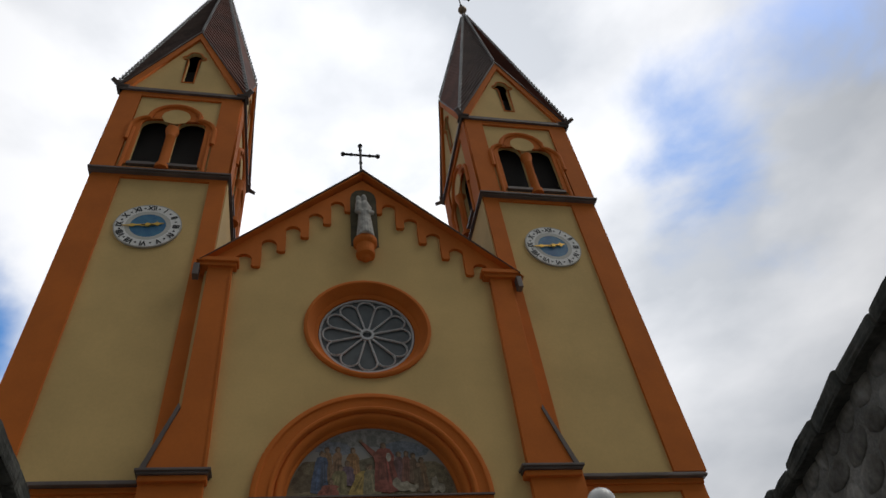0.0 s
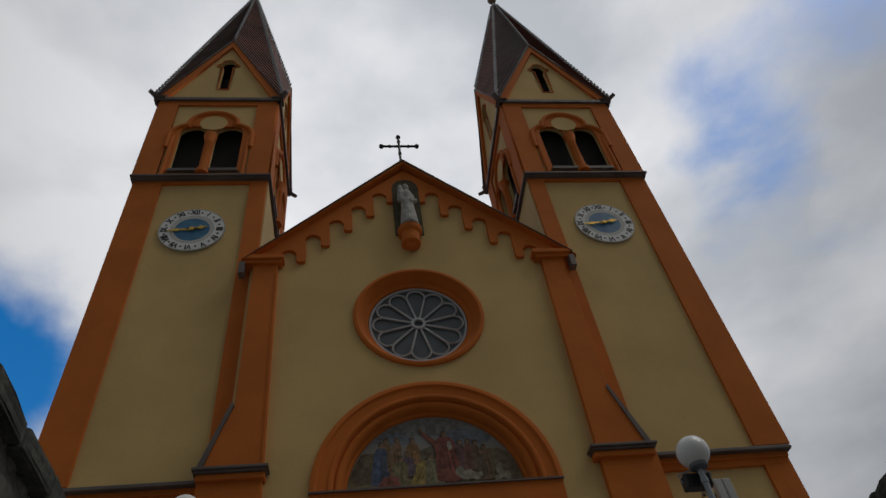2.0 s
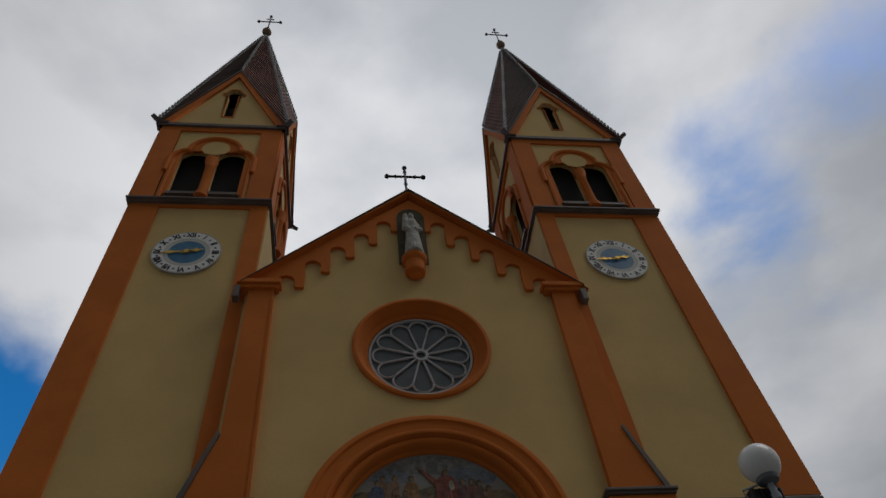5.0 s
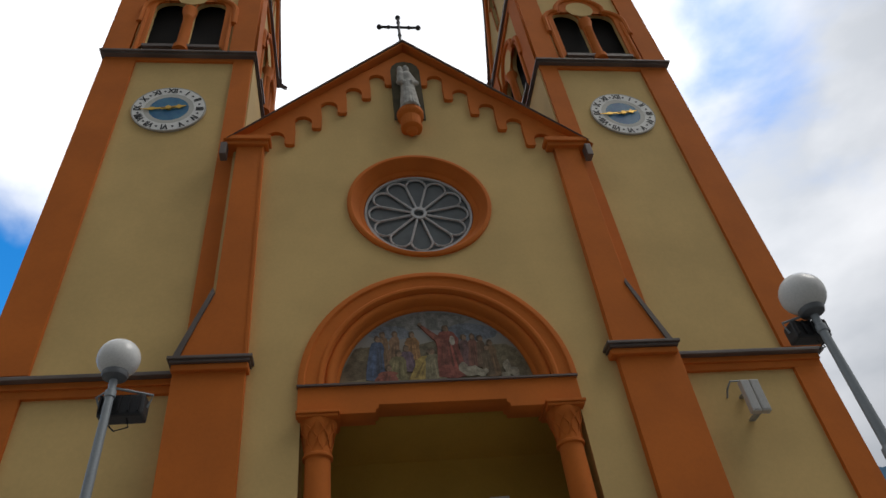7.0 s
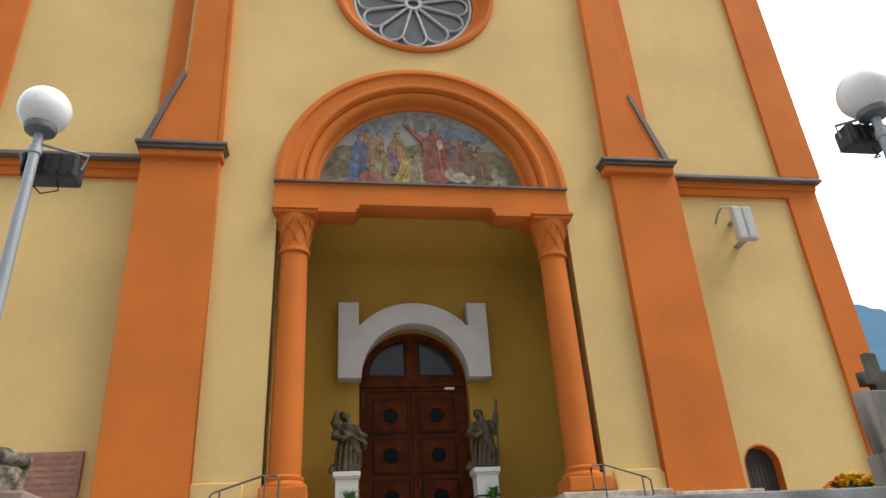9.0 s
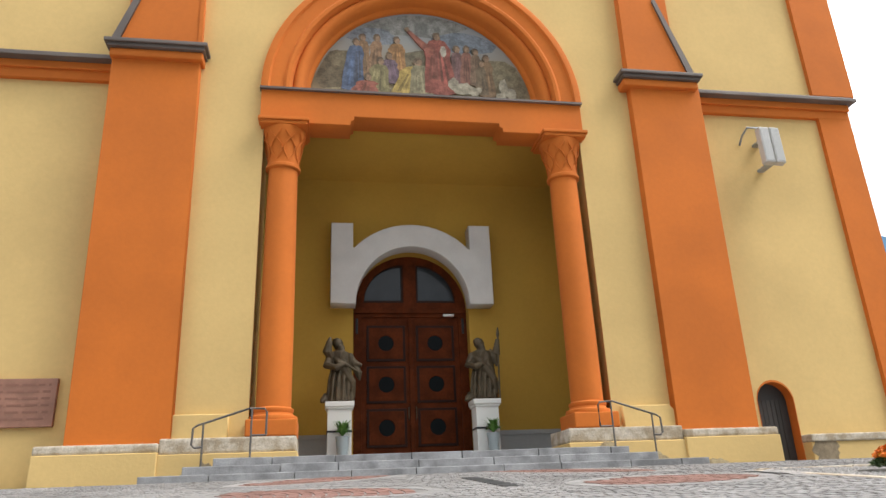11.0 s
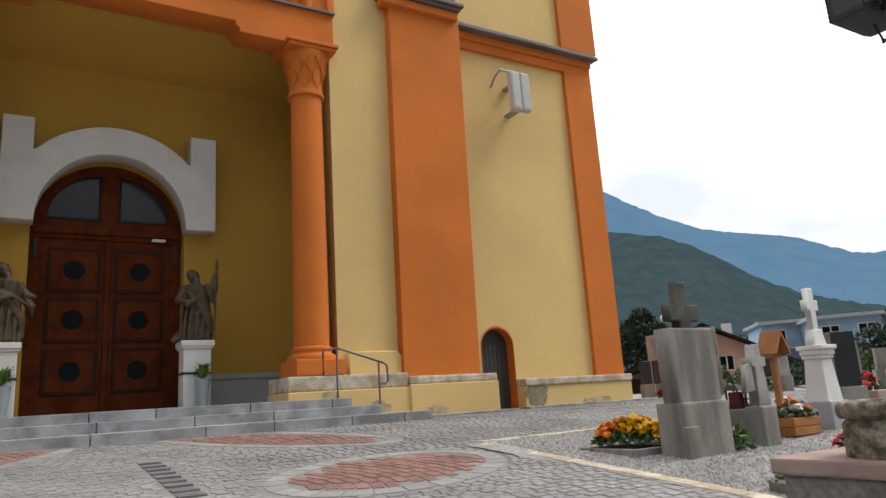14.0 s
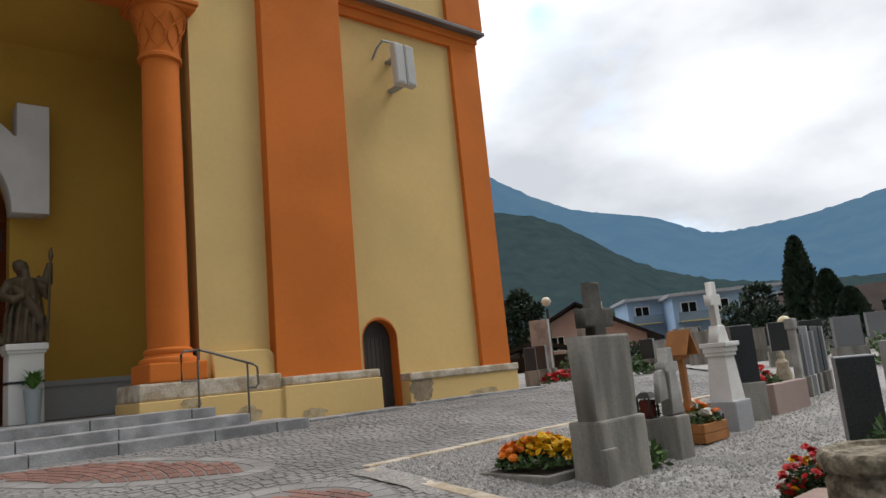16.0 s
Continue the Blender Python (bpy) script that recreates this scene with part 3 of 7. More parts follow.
part("lintel", plate([[(-3.60, 8.36), (-3.60, 7.57), (-1.66, 7.57), (-1.66, 7.66), (-1.58, 7.70), (-1.58, 7.79), (1.76, 7.79), (1.76, 7.70), (1.84, 7.66), (1.84, 7.57), (3.76, 7.57), (3.76, 8.36)]], -0.10, 0.55, bevel=0.012), ORANGE, church)
part("lintel_flashing", blocks((-3.64, 3.80, -0.18, 0.44, 8.36, 8.41)), LEAD, church)

for s, cx in ((-1, -3.09), (1, 3.25)):
    col = bmesh.new()
    lathe(col, [(0.335, 1.42), (0.335, 2.6), (0.325, 4.5), (0.31, 6.48)], cx, 0.18, 32)
    column = part("portal_column", col, ORANGE, church, smooth=True)
    bm = lathe(bmesh.new(), [(0.33, 6.46), (0.37, 6.49), (0.37, 6.55), (0.33, 6.58), (0.335, 6.8), (0.40, 7.15), (0.47, 7.36), (0.47, 7.42)], cx, 0.18, 32)
    part("capital", bm, ORANGE, column, smooth=True)
    bm = bmesh.new()
    box(bm, cx - 0.50, cx + 0.50, -0.30, 0.66, 7.42, 7.50, bevel=0.02)
    box(bm, cx - 0.54, cx + 0.54, -0.34, 0.70, 7.50, 7.58, bevel=0.02)
    part("abacus", bm, ORANGE, column)
    # leaf scrolls carved on the capital
    for k in range(8):
        a = radians(45 * k + 22.5)
        ca, sa = math.cos(a), math.sin(a)
        for lean in (-1, 1):
            line = []
            for q in range(9):
                t = q / 8
                ang = a + lean * 0.34 * math.sin(t * 4.2)
                rr = 0.338 + 0.125 * t ** 1.5
                line.append((cx + rr * math.cos(ang), 0.18 + rr * math.sin(ang), 6.64 + 0.66 * t))
            part("leaf_scroll", tube(line, [0.008, 0.013, 0.016, 0.016, 0.015, 0.015, 0.016, 0.016, 0.008], 5), ORANGE, column, smooth=True)
    bm = lathe(bmesh.new(), [(0.46, 1.18), (0.47, 1.22), (0.45, 1.27), (0.39, 1.29), (0.37, 1.33), (0.39, 1.37), (0.385, 1.41), (0.335, 1.44)], cx, 0.18, 32)
    part("column_base", bm, ORANGE, column, smooth=True)
    part("base_block", blocks((cx - 0.47, cx + 0.47, -0.29, 0.65, 0.88, 1.19), bevel=0.03), ORANGE, column)

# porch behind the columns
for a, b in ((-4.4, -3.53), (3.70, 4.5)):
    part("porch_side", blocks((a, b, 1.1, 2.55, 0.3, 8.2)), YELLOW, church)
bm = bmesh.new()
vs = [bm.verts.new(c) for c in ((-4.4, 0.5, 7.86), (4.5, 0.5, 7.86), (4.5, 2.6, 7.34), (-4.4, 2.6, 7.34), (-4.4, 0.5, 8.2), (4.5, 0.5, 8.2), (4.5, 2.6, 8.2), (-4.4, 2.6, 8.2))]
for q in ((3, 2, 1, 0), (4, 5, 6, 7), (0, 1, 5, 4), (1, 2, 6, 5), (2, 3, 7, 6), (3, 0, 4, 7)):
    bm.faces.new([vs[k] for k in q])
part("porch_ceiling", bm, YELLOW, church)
DX = -0.08
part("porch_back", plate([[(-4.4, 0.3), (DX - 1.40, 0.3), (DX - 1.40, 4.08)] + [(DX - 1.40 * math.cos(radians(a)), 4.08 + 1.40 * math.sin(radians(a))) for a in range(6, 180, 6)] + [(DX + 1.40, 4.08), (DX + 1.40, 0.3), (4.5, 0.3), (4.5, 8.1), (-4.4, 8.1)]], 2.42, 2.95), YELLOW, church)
WAINSCOT = material("grey_wainscot", (0.36, 0.37, 0.36), 0.7, stain=0.1)
for a, b in ((-3.52, DX - 1.55), (DX + 1.55, 3.69)):
    part("wainscot", blocks((a, b, 2.36, 2.42, 0.45, 1.02), (a, b, 2.33, 2.42, 1.02, 1.12)), WAINSCOT, church)
HOOD = material("hood_plaster", (0.60, 0.585, 0.55), 0.9, stain=0.1, stain_scale=1.5, bump=0.2)
arc_out = [(DX + 1.86 * math.cos(radians(a)), 4.18 + 1.86 * math.sin(radians(a))) for a in range(42, 139, 6)]
arc_in = [(DX - 1.37 * math.cos(radians(a)), 4.06 + 1.44 * math.sin(radians(a))) for a in range(0, 181, 6)]
part("door_surround", plate([[(DX + 1.93, 4.06), (DX + 1.93, 6.05), (DX + 1.44, 6.05), (DX + 1.44, 5.42)] + arc_out + [(DX - 1.44, 5.42), (DX - 1.44, 6.05), (DX - 1.93, 6.05), (DX - 1.93, 4.06)] + arc_in], 1.98, 2.44, bevel=0.015), HOOD, church, "white plaster door hood")

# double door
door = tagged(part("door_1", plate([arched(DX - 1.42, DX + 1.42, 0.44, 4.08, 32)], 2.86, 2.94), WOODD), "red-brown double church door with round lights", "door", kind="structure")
frame_out = arched(DX - 1.41, DX + 1.41, 0.44, 4.08, 32)
fan = [[(DX - 0.15, 4.27)] + [(DX - 0.15 - 1.0 * math.cos(radians(a)), 4.27 + 1.0 * math.sin(radians(a))) for a in range(90, -1, -6)],
       [(DX + 0.15, 4.27)] + [(DX + 0.15 + 1.0 * math.cos(radians(a)), 4.27 + 1.0 * math.sin(radians(a))) for a in range(90, -1, -6)]]
part("door_frame", plate([frame_out, [(DX - 1.20, 0.45), (DX + 1.20, 0.45), (DX + 1.20, 3.92), (DX - 1.20, 3.92)]] + fan, 2.74, 2.86, bevel=0.01), WOOD, door)
part("transom", blocks((DX - 1.38, DX + 1.38, 2.68, 2.76, 4.0, 4.14), bevel=0.015), WOOD, door)
for f in fan:
    part("fanlight", plate([f], 2.815, 2.83), FANGLASS, door, "dark glass fanlight")
    cxm, czm = sum(p[0] for p in f) / len(f), sum(p[1] for p in f) / len(f)
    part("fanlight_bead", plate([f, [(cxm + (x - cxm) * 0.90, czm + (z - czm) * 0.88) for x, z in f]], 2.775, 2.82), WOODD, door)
for s in (-1, 1):
    c = DX + s * 0.60
    leaf = part("door_leaf", plate([[(c - 0.585, 0.46), (c + 0.585, 0.46), (c + 0.585, 3.90), (c - 0.585, 3.90)]], 2.79, 2.87, bevel=0.01), WOOD, door)
    for z in (3.27, 2.28, 1.28):
        # dark wood ring draws the shadow line round each panel
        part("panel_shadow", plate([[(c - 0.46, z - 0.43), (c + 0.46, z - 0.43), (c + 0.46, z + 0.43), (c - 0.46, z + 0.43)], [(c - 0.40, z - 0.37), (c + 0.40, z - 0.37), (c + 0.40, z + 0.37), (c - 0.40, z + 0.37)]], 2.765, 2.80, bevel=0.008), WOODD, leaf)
        part("panel", plate([[(c - 0.40, z - 0.37), (c + 0.40, z - 0.37), (c + 0.40, z + 0.37), (c - 0.40, z + 0.37)], circle(c, z, 0.20, 28)], 2.755, 2.80, bevel=0.012), WOOD, leaf)
        part("round_light", plate([circle(c, z, 0.205, 28)], 2.775, 2.785), PANE, leaf, "round dark glass light")
    part("handle", tube([(DX + s * 0.09, 2.78, 1.75), (DX + s * 0.09, 2.70, 1.72), (DX + s * 0.09, 2.70, 1.48), (DX + s * 0.09, 2.78, 1.45)], 0.011, 6), BRONZE, leaf, "small dark pull handle")
    part("hinge_plate", blocks((DX + s * 1.30 - 0.03, DX + s * 1.30 + 0.03, 2.72, 2.75, 3.5, 3.88), bevel=0.01), IRON, door)
part("meeting_stile", blocks((DX - 0.05, DX + 0.05, 2.74, 2.80, 0.47, 3.90), bevel=0.012), WOOD, door)
part("door_closer", blocks((DX + 0.82, DX + 1.08, 2.68, 2.74, 3.92, 3.98), bevel=0.01), WHITE, door)


# ---- towers ----
def tower(s):
    """s: -1 or 1, the side on which it stands."""
    bm = bmesh.new()
    tw = lambda z: 11.15 + 0.024 * z
    X = lambda a, b: sorted((s * a, s * b))
    y0, back = 0.36, 6.2
    x0, x1 = X(5.9, 11.20)
    box(bm, x0, x1, y0 + (0.45 if s > 0 else 0.0), back, -0.2, 9.2)
    x0, x1 = X(5.9, 11.52)
    box(bm, x0, x1, y0, back, 9.2, 24.2)
    shaft = part("tower", bm, CREAM, church)
    if s > 0:
        part("tower_front", plate([[(5.9, -0.2), (7.22, -0.2), (7.22, 1.40)] + [(7.66 - 0.44 * math.cos(radians(a)), 1.40 + 0.44 * math.sin(radians(a))) for a in range(10, 180, 10)] + [(8.1, 1.40), (8.1, -0.2), (11.2, -0.2), (11.2, 9.2), (5.9, 9.2)]], y0, y0 + 0.45), CREAM, shaft)
    # corner strips and bands of the two lower storeys
    front = y0 - 0.12
    door_hole = None
    for z0, z1, a, b in ((0.6, 8.56, 10.42, 11.32), (9.3, 23.75, 10.42, 11.64)):
        x0, x1 = X(a, b)
        part("corner_strip", blocks((x0, x1, front, back + 0.1, z0 - 0.02, z1 + 0.02)), ORANGE, shaft)
    x0, x1 = X(5.95, 6.68)
    part("corner_strip", blocks((x0, x1, front, back + 0.1, 9.3, 23.75)), ORANGE, shaft)
    x0, x1 = X(5.95, 11.33)
    part("band", blocks((x0, x1, front, back + 0.1, 8.58, 8.98), (x0, x1, front - 0.07, back + 0.17, 8.80, 8.98), bevel=0.02), ORANGE, shaft)
    x0, x1 = X(5.95, 11.44)
    part("string_course", blocks((x0, x1, front - 0.26, back + 0.3, 8.98, 9.07), (x0, x1, front - 0.14, back + 0.2, 9.07, 9.17), bevel=0.015), LEAD, shaft)
    x0, x1 = X(5.93, 11.60)
    part("band", blocks((x0, x1, front, back + 0.1, 23.75, 24.5)), ORANGE, shaft)
    part("string_course", blocks((x0 - 0.16, x1 + 0.16, front - 0.28, back + 0.35, 24.0, 24.1), (x0 - 0.09, x1 + 0.09, front - 0.18, back + 0.25, 23.92, 24.0), bevel=0.015), LEAD, shaft)
    # plinth
    x0, x1 = X(6.0, 11.36)
    dx = X(7.22, 8.1)
    for a, b in ((x0, dx[0]), (dx[1], x1)):
        part("footing_course", blocks((a, b, y0 - 0.34, back + 0.2, 0.50, 0.66), bevel=0.03), FOOT, shaft, "weathered pale footing stone")
        part("plinth", blocks((a + 0.01, b - 0.01, y0 - 0.30, back + 0.2, -0.2, 0.50), bevel=0.015), CREAM, shaft)
    # belfry storey
    C, half = s * 8.86, 2.90
    cy = y0 + half - 0.02
    # walls of the belfry with open arches, four sides
    zc = 27.93
    holes = [arched(-1.50, -0.19, 24.8, zc, 12), arched(0.19, 1.50, 24.8, zc, 12)]
    wall_b = [[(-half + 0.03, 24.0), (half - 0.03, 24.0), (half - 0.03, 31.2), (0, 37.35), (-half + 0.03, 31.2)]] + holes
    slit = [(-0.26, 32.3), (0.26, 32.3), (0.26, 34.7)] + [(0.40 + 0.19 * math.cos(radians(a)), 34.9 + 0.19 * math.sin(radians(a))) for a in range(-120, 91, 30)] + \
           [(0.32 * math.cos(radians(a)), 35.25 + 0.32 * math.sin(radians(a))) for a in range(20, 161, 20)] + \
           [(-0.40 + 0.19 * math.cos(radians(a)), 34.9 + 0.19 * math.sin(radians(a))) for a in range(90, 301, 30)] + [(-0.26, 34.7)]
    wall_b.append(slit)
    for q in range(4):
        turn = Matrix.Translation((C, cy, 0)) @ Matrix.Rotation(radians(90 * q), 4, "Z")
        def put(name, bm, mat, parent, smooth=False, label=""):
            bmesh.ops.transform(bm, matrix=turn, verts=bm.verts)
            return part(name, bm, mat, parent, label, smooth)
        face = put("belfry_wall", plate(wall_b, -half + 0.0, -half + 0.22), CREAM, church)
        w = half + 0.02
        put("corner_strip", plate([[(-w, 24.3), (-w + 0.98, 24.3), (-w + 0.98, 30.5), (w - 0.98, 30.5), (w - 0.98, 24.3), (w, 24.3), (w, 30.85), (-w, 30.85)]], -half - 0.11, -half + 0.02), ORANGE, face)
        lobes = [(-1.80, 24.40)]
        lobes += [(-1.80, 27.6)] + [(-0.98 + 0.82 * math.cos(radians(a)), 27.62 + 0.82 * math.sin(radians(a))) for a in range(180, 89, -15)]
        lobes += [(1.06 * math.cos(radians(a)), 28.50 + 1.06 * math.sin(radians(a))) for a in range(165, 14, -15)]
        lobes += [(0.98 + 0.82 * math.cos(radians(a)), 27.62 + 0.82 * math.sin(radians(a))) for a in range(90, -1, -15)] + [(1.80, 24.40)]
        put("bell_arch_frame", plate([lobes] + holes, -half - 0.10, -half + 0.02, bevel=0.03), ORANGE, face)
        rim = [(-1.92, 26.6), (-1.92, 27.6)] + [(-0.98 + 0.95 * math.cos(radians(a)), 27.62 + 0.95 * math.sin(radians(a))) for a in range(180, 99, -15)]
        rim += [(1.2 * math.cos(radians(a)), 28.50 + 1.2 * math.sin(radians(a))) for a in range(160, 19, -10)]
        rim += [(0.98 + 0.95 * math.cos(radians(a)), 27.62 + 0.95 * math.sin(radians(a))) for a in range(80, -1, -15)] + [(1.92, 27.6), (1.92, 26.6)]
        put("hood_mould", tube([(x, -half - 0.10, z) for x, z in rim], 0.13, 8), ORANGE, face, True)
        put("lunette", plate([[(0.66 * math.cos(radians(a)), 28.72 + 0.66 * math.sin(radians(a))) for a in range(-10, 191, 10)] + [(-0.45, 28.25), (0.0, 28.12), (0.45, 28.25)]], -half - 0.115, -half - 0.08), CREAM, face)
        for wx in (-1.75, 1.75):
            put("jamb_roll", tube([(wx, -half - 0.08, 24.4), (wx, -half - 0.08, 27.6)], 0.10, 8), ORANGE, face, True)
        colm = lathe(bmesh.new(), [(0.30, 24.45), (0.30, 24.7), (0.21, 24.8), (0.19, 26.9), (0.22, 26.95), (0.22, 27.0), (0.20, 27.05), (0.31, 27.45), (0.31, 27.62)], 0, -half - 0.08, 16)
        put("bell_column", colm, ORANGE, face, True)
        put("bell_sill", plate([[(-1.5, 24.66), (1.5, 24.66), (1.5, 24.84), (-1.5, 24.84)]], -half - 0.18, -half + 0.3), LEAD, face)
        put("slit_edge", plate([[(x * 1.0 + (0.06 if x > 0 else -0.06), z + (0.05 if z > 34 else -0.05)) for x, z in slit], slit], -half - 0.04, -half + 0.01), ORANGE, face)
        put("eaves_course", plate([[(-w - 0.14, 30.84), (w + 0.14, 30.84), (w + 0.14, 31.06), (-w - 0.14, 31.06)]], -half - 0.24, -half + 0.1), LEAD, face)
        g = [(-w - 0.22, 30.98), (w + 0.22, 30.98), (0, 37.75)]
        gi = [(-w + 0.30, 31.2), (w - 0.30, 31.2), (0, 37.05)]
        put("gable_verge", plate([g, gi], -half - 0.16, -half + 0.2), ORANGE, face)
        put("gable_flashing", plate([[(-w - 0.32, 30.98), (-w - 0.22, 30.98), (0, 37.76), (w + 0.22, 30.98), (w + 0.32, 30.98), (0, 37.95)]], -half - 0.22, -half + 0.25), LEAD, face)
        # water spout on the corner
        put("corner_spout", tube([(-w - 0.05, -w - 0.05, 31.05), (-w - 0.50, -w - 0.50, 31.22)], [0.17, 0.13], 4), LEAD, face)
    # black block behind the bell arches stands in for the chamber's shade
    part("belfry_core", blocks((C - half + 0.55, C + half - 0.55, cy - half + 0.55, cy + half - 0.55, 24.0, 34.4)), BLACK, shaft, "black block for the shade of the bell chamber")
    # folded spire between the four gables
    tip = Vector((C + s * 0.36 + 0.10, cy, 51.8))
    w = half + 0.26
    corners = [Vector((C + a * w, cy + b * w, 31.05)) for a, b in ((-1, -1), (1, -1), (1, 1), (-1, 1))]
    peaks = [Vector((C + a * (half + 0.1), cy + b * (half + 0.1), 37.8)) for a, b in ((0, -1), (1, 0), (0, 1), (-1, 0))]
    for k in range(4):
        # some left-hand halves take the darker, duller tile colour
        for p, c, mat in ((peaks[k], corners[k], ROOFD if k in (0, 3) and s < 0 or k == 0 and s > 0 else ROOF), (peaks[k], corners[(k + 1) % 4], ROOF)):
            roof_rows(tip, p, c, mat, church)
    for e in corners + peaks:
        ridge(tip, e, church)
    # ball and cross
    finial = thing("spire_cross", tip, "gilded ball and iron cross on the spire tip", "cross")
    bm = bmesh.new()
    bmesh.ops.create_uvsphere(bm, u_segments=16, v_segments=10, radius=0.36, matrix=Matrix.Translation(tip + Vector((0, 0, 0.75))))
    part("ball", bm, material("copper_ball", (0.30, 0.22, 0.15), 0.45, metal=0.7, stain=0.3), finial, smooth=True)
    part("upright", tube([tip - Vector((0, 0, 0.3)), tip + Vector((0, 0, 4.2))], 0.05), IRON, finial)
    for z, h in ((3.0, 0.85), (3.55, 0.3)):
        part("crossbar", tube([tip + Vector((-h, 0, z)), tip + Vector((h, 0, z))], 0.05), IRON, finial)
    for dx, z in ((-0.85, 3.0), (0.85, 3.0), (0, 4.2), (0, 1.6)):
        bm = bmesh.new()
        bmesh.ops.create_uvsphere(bm, u_segments=8, v_segments=6, radius=0.13, matrix=Matrix.Translation(tip + Vector((dx, 0, z))))
        part("cross_knob", bm, IRON, finial, smooth=True)
    clock(s, shaft)
    return shaft


def roof_rows(tip, p, c, mat, parent):
    """One triangular roof face in overlapping courses of tiles."""
    bm = bmesh.new()
    n = 30
    nrm = (p - tip).cross(c - tip).normalized()
    mid = Vector((tip.x, tip.y, 36))
    if nrm.dot((p + c) / 2 - mid) < 0:
        nrm = -nrm
    for k in range(n):
        t0, t1 = k / n, min(1.0, (k + 1.12) / n)
        a, b = tip.lerp(p, t0), tip.lerp(c, t0)
        d, e = tip.lerp(p, t1) + nrm * 0.07, tip.lerp(c, t1) + nrm * 0.07
        v = [bm.verts.new(q) for q in (a, b, e, d)]
        if k == 0:
            bm.faces.new((v[0], v[2], v[3]))
        else:
            bm.faces.new(v)
        u = [bm.verts.new(q) for q in (d - nrm * 0.07, e - nrm * 0.07)]
        bm.faces.new((v[3], v[2], u[1], u[0]))
    return tagged(part("spire_roof", bm, mat, parent), kind="stuff")


CREST = material("ridge_tile", (0.30, 0.30, 0.30), 0.6, stain=0.3)


def ridge(tip, e, parent):
    """A hip with its row of upright crest tiles."""
    bm = tube([tip, e], 0.07, 6)
    d = e - tip
    n = int(d.length / 0.42)
    side = Vector((e.x - tip.x, e.y - tip.y, 0)).normalized()
    for k in range(2, n):
        p = tip + d * (k / n)
        box(bm, p.x - 0.05 + side.x * 0.1, p.x + 0.05 + side.x * 0.1, p.y - 0.05 + side.y * 0.1, p.y + 0.05 + side.y * 0.1, p.z - 0.05, p.z + 0.20)
    return part("ridge_crest", bm, CREST, parent, "pale crested ridge tiles")


def clock(s, shaft):
    cx, cz, y = s * 8.72 + 0.02, 20.64, 0.30
    dial = thing("tower_clock", (cx, y, cz), "round tower clock, white ring, blue centre, gilded arms", "clock")
    W = material("clock_white", (0.80, 0.80, 0.77), 0.6, stain=0.06)
    K = material("clock_black", (0.02, 0.02, 0.022), 0.6)
    B = material("clock_blue", (0.02, 0.12, 0.27), 0.5, second=(0.05, 0.20, 0.33), stain_scale=1.6)
    part("rim", plate([circle(cx, cz, 1.31, 48), circle(cx, cz, 1.27, 48)], y - 0.035, y + 0.05), material("clock_edge", (0.45, 0.44, 0.40), 0.6), dial)
    part("ring", plate([circle(cx, cz, 1.28, 48), circle(cx, cz, 0.88, 48)], y - 0.03, y + 0.05), W, dial)
    part("inner_ring", plate([circle(cx, cz, 0.88, 48), circle(cx, cz, 0.70, 48)], y - 0.025, y + 0.05), material("clock_grey", (0.55, 0.55, 0.50), 0.6), dial)
    part("disc", plate([circle(cx, cz, 0.70, 40)], y - 0.02, y + 0.05), B, dial)
    numerals = ("XII", "I", "II", "III", "IV", "V", "VI", "VII", "VIII", "IX", "X", "XI")
    for k, txt in enumerate(numerals):
        a = radians(30 * k)
        cu = bpy.data.curves.new("numeral", "FONT")
        cu.body, cu.size, cu.align_x, cu.align_y, cu.extrude = txt, 0.36, "CENTER", "CENTER", 0.004
        cu.offset = 0.012
        tmp = bpy.data.objects.new("tmp", cu)
        me = bpy.data.meshes.new_from_object(tmp)
        bpy.data.objects.remove(tmp)
        bpy.data.curves.remove(cu)
        me.materials.append(K)
        ob = new("numeral", me)
        ob.matrix_basis = Matrix.Translation((cx + 1.08 * math.sin(a), y - 0.04, cz + 1.08 * math.cos(a))) @ Matrix.Rotation(a, 4, "Y") @ Matrix.Rotation(radians(90), 4, "X") @ Matrix.Diagonal((0.82, 1, 1, 1))
        link(ob, dial)
        b = radians(30 * k + 15)
        part("minute_dot", plate([circle(cx + 1.08 * math.sin(b), cz + 1.08 * math.cos(b), 0.045, 8)], y - 0.04, y), K, dial)
    for ang, ln, wd in ((radians(264), 1.0, 0.075), (radians(77), 0.62, 0.10)):
        u, v = Vector((math.sin(ang), 0, math.cos(ang))), Vector((math.cos(ang), 0, -math.sin(ang)))
        pts = [(-0.25, 0.5), (0.0, 0.6), (ln * 0.45, 0.55), (ln * 0.6, 1.3), (ln * 0.72, 0.5), (ln, 0.1)]
        poly = [(cx + u.x * t + v.x * wd * q, cz + u.z * t + v.z * wd * q) for t, q in pts] + [(cx + u.x * t - v.x * wd * q, cz + u.z * t - v.z * wd * q) for t, q in reversed(pts)]
        part("arm", plate([poly], y - 0.08, y - 0.055), GOLD, dial, "gilded clock arm")
    part("hub", plate([circle(cx, cz, 0.10, 16)], y - 0.10, y - 0.03), GOLD, dial)


for side in (-1, 1):
    tower(side)

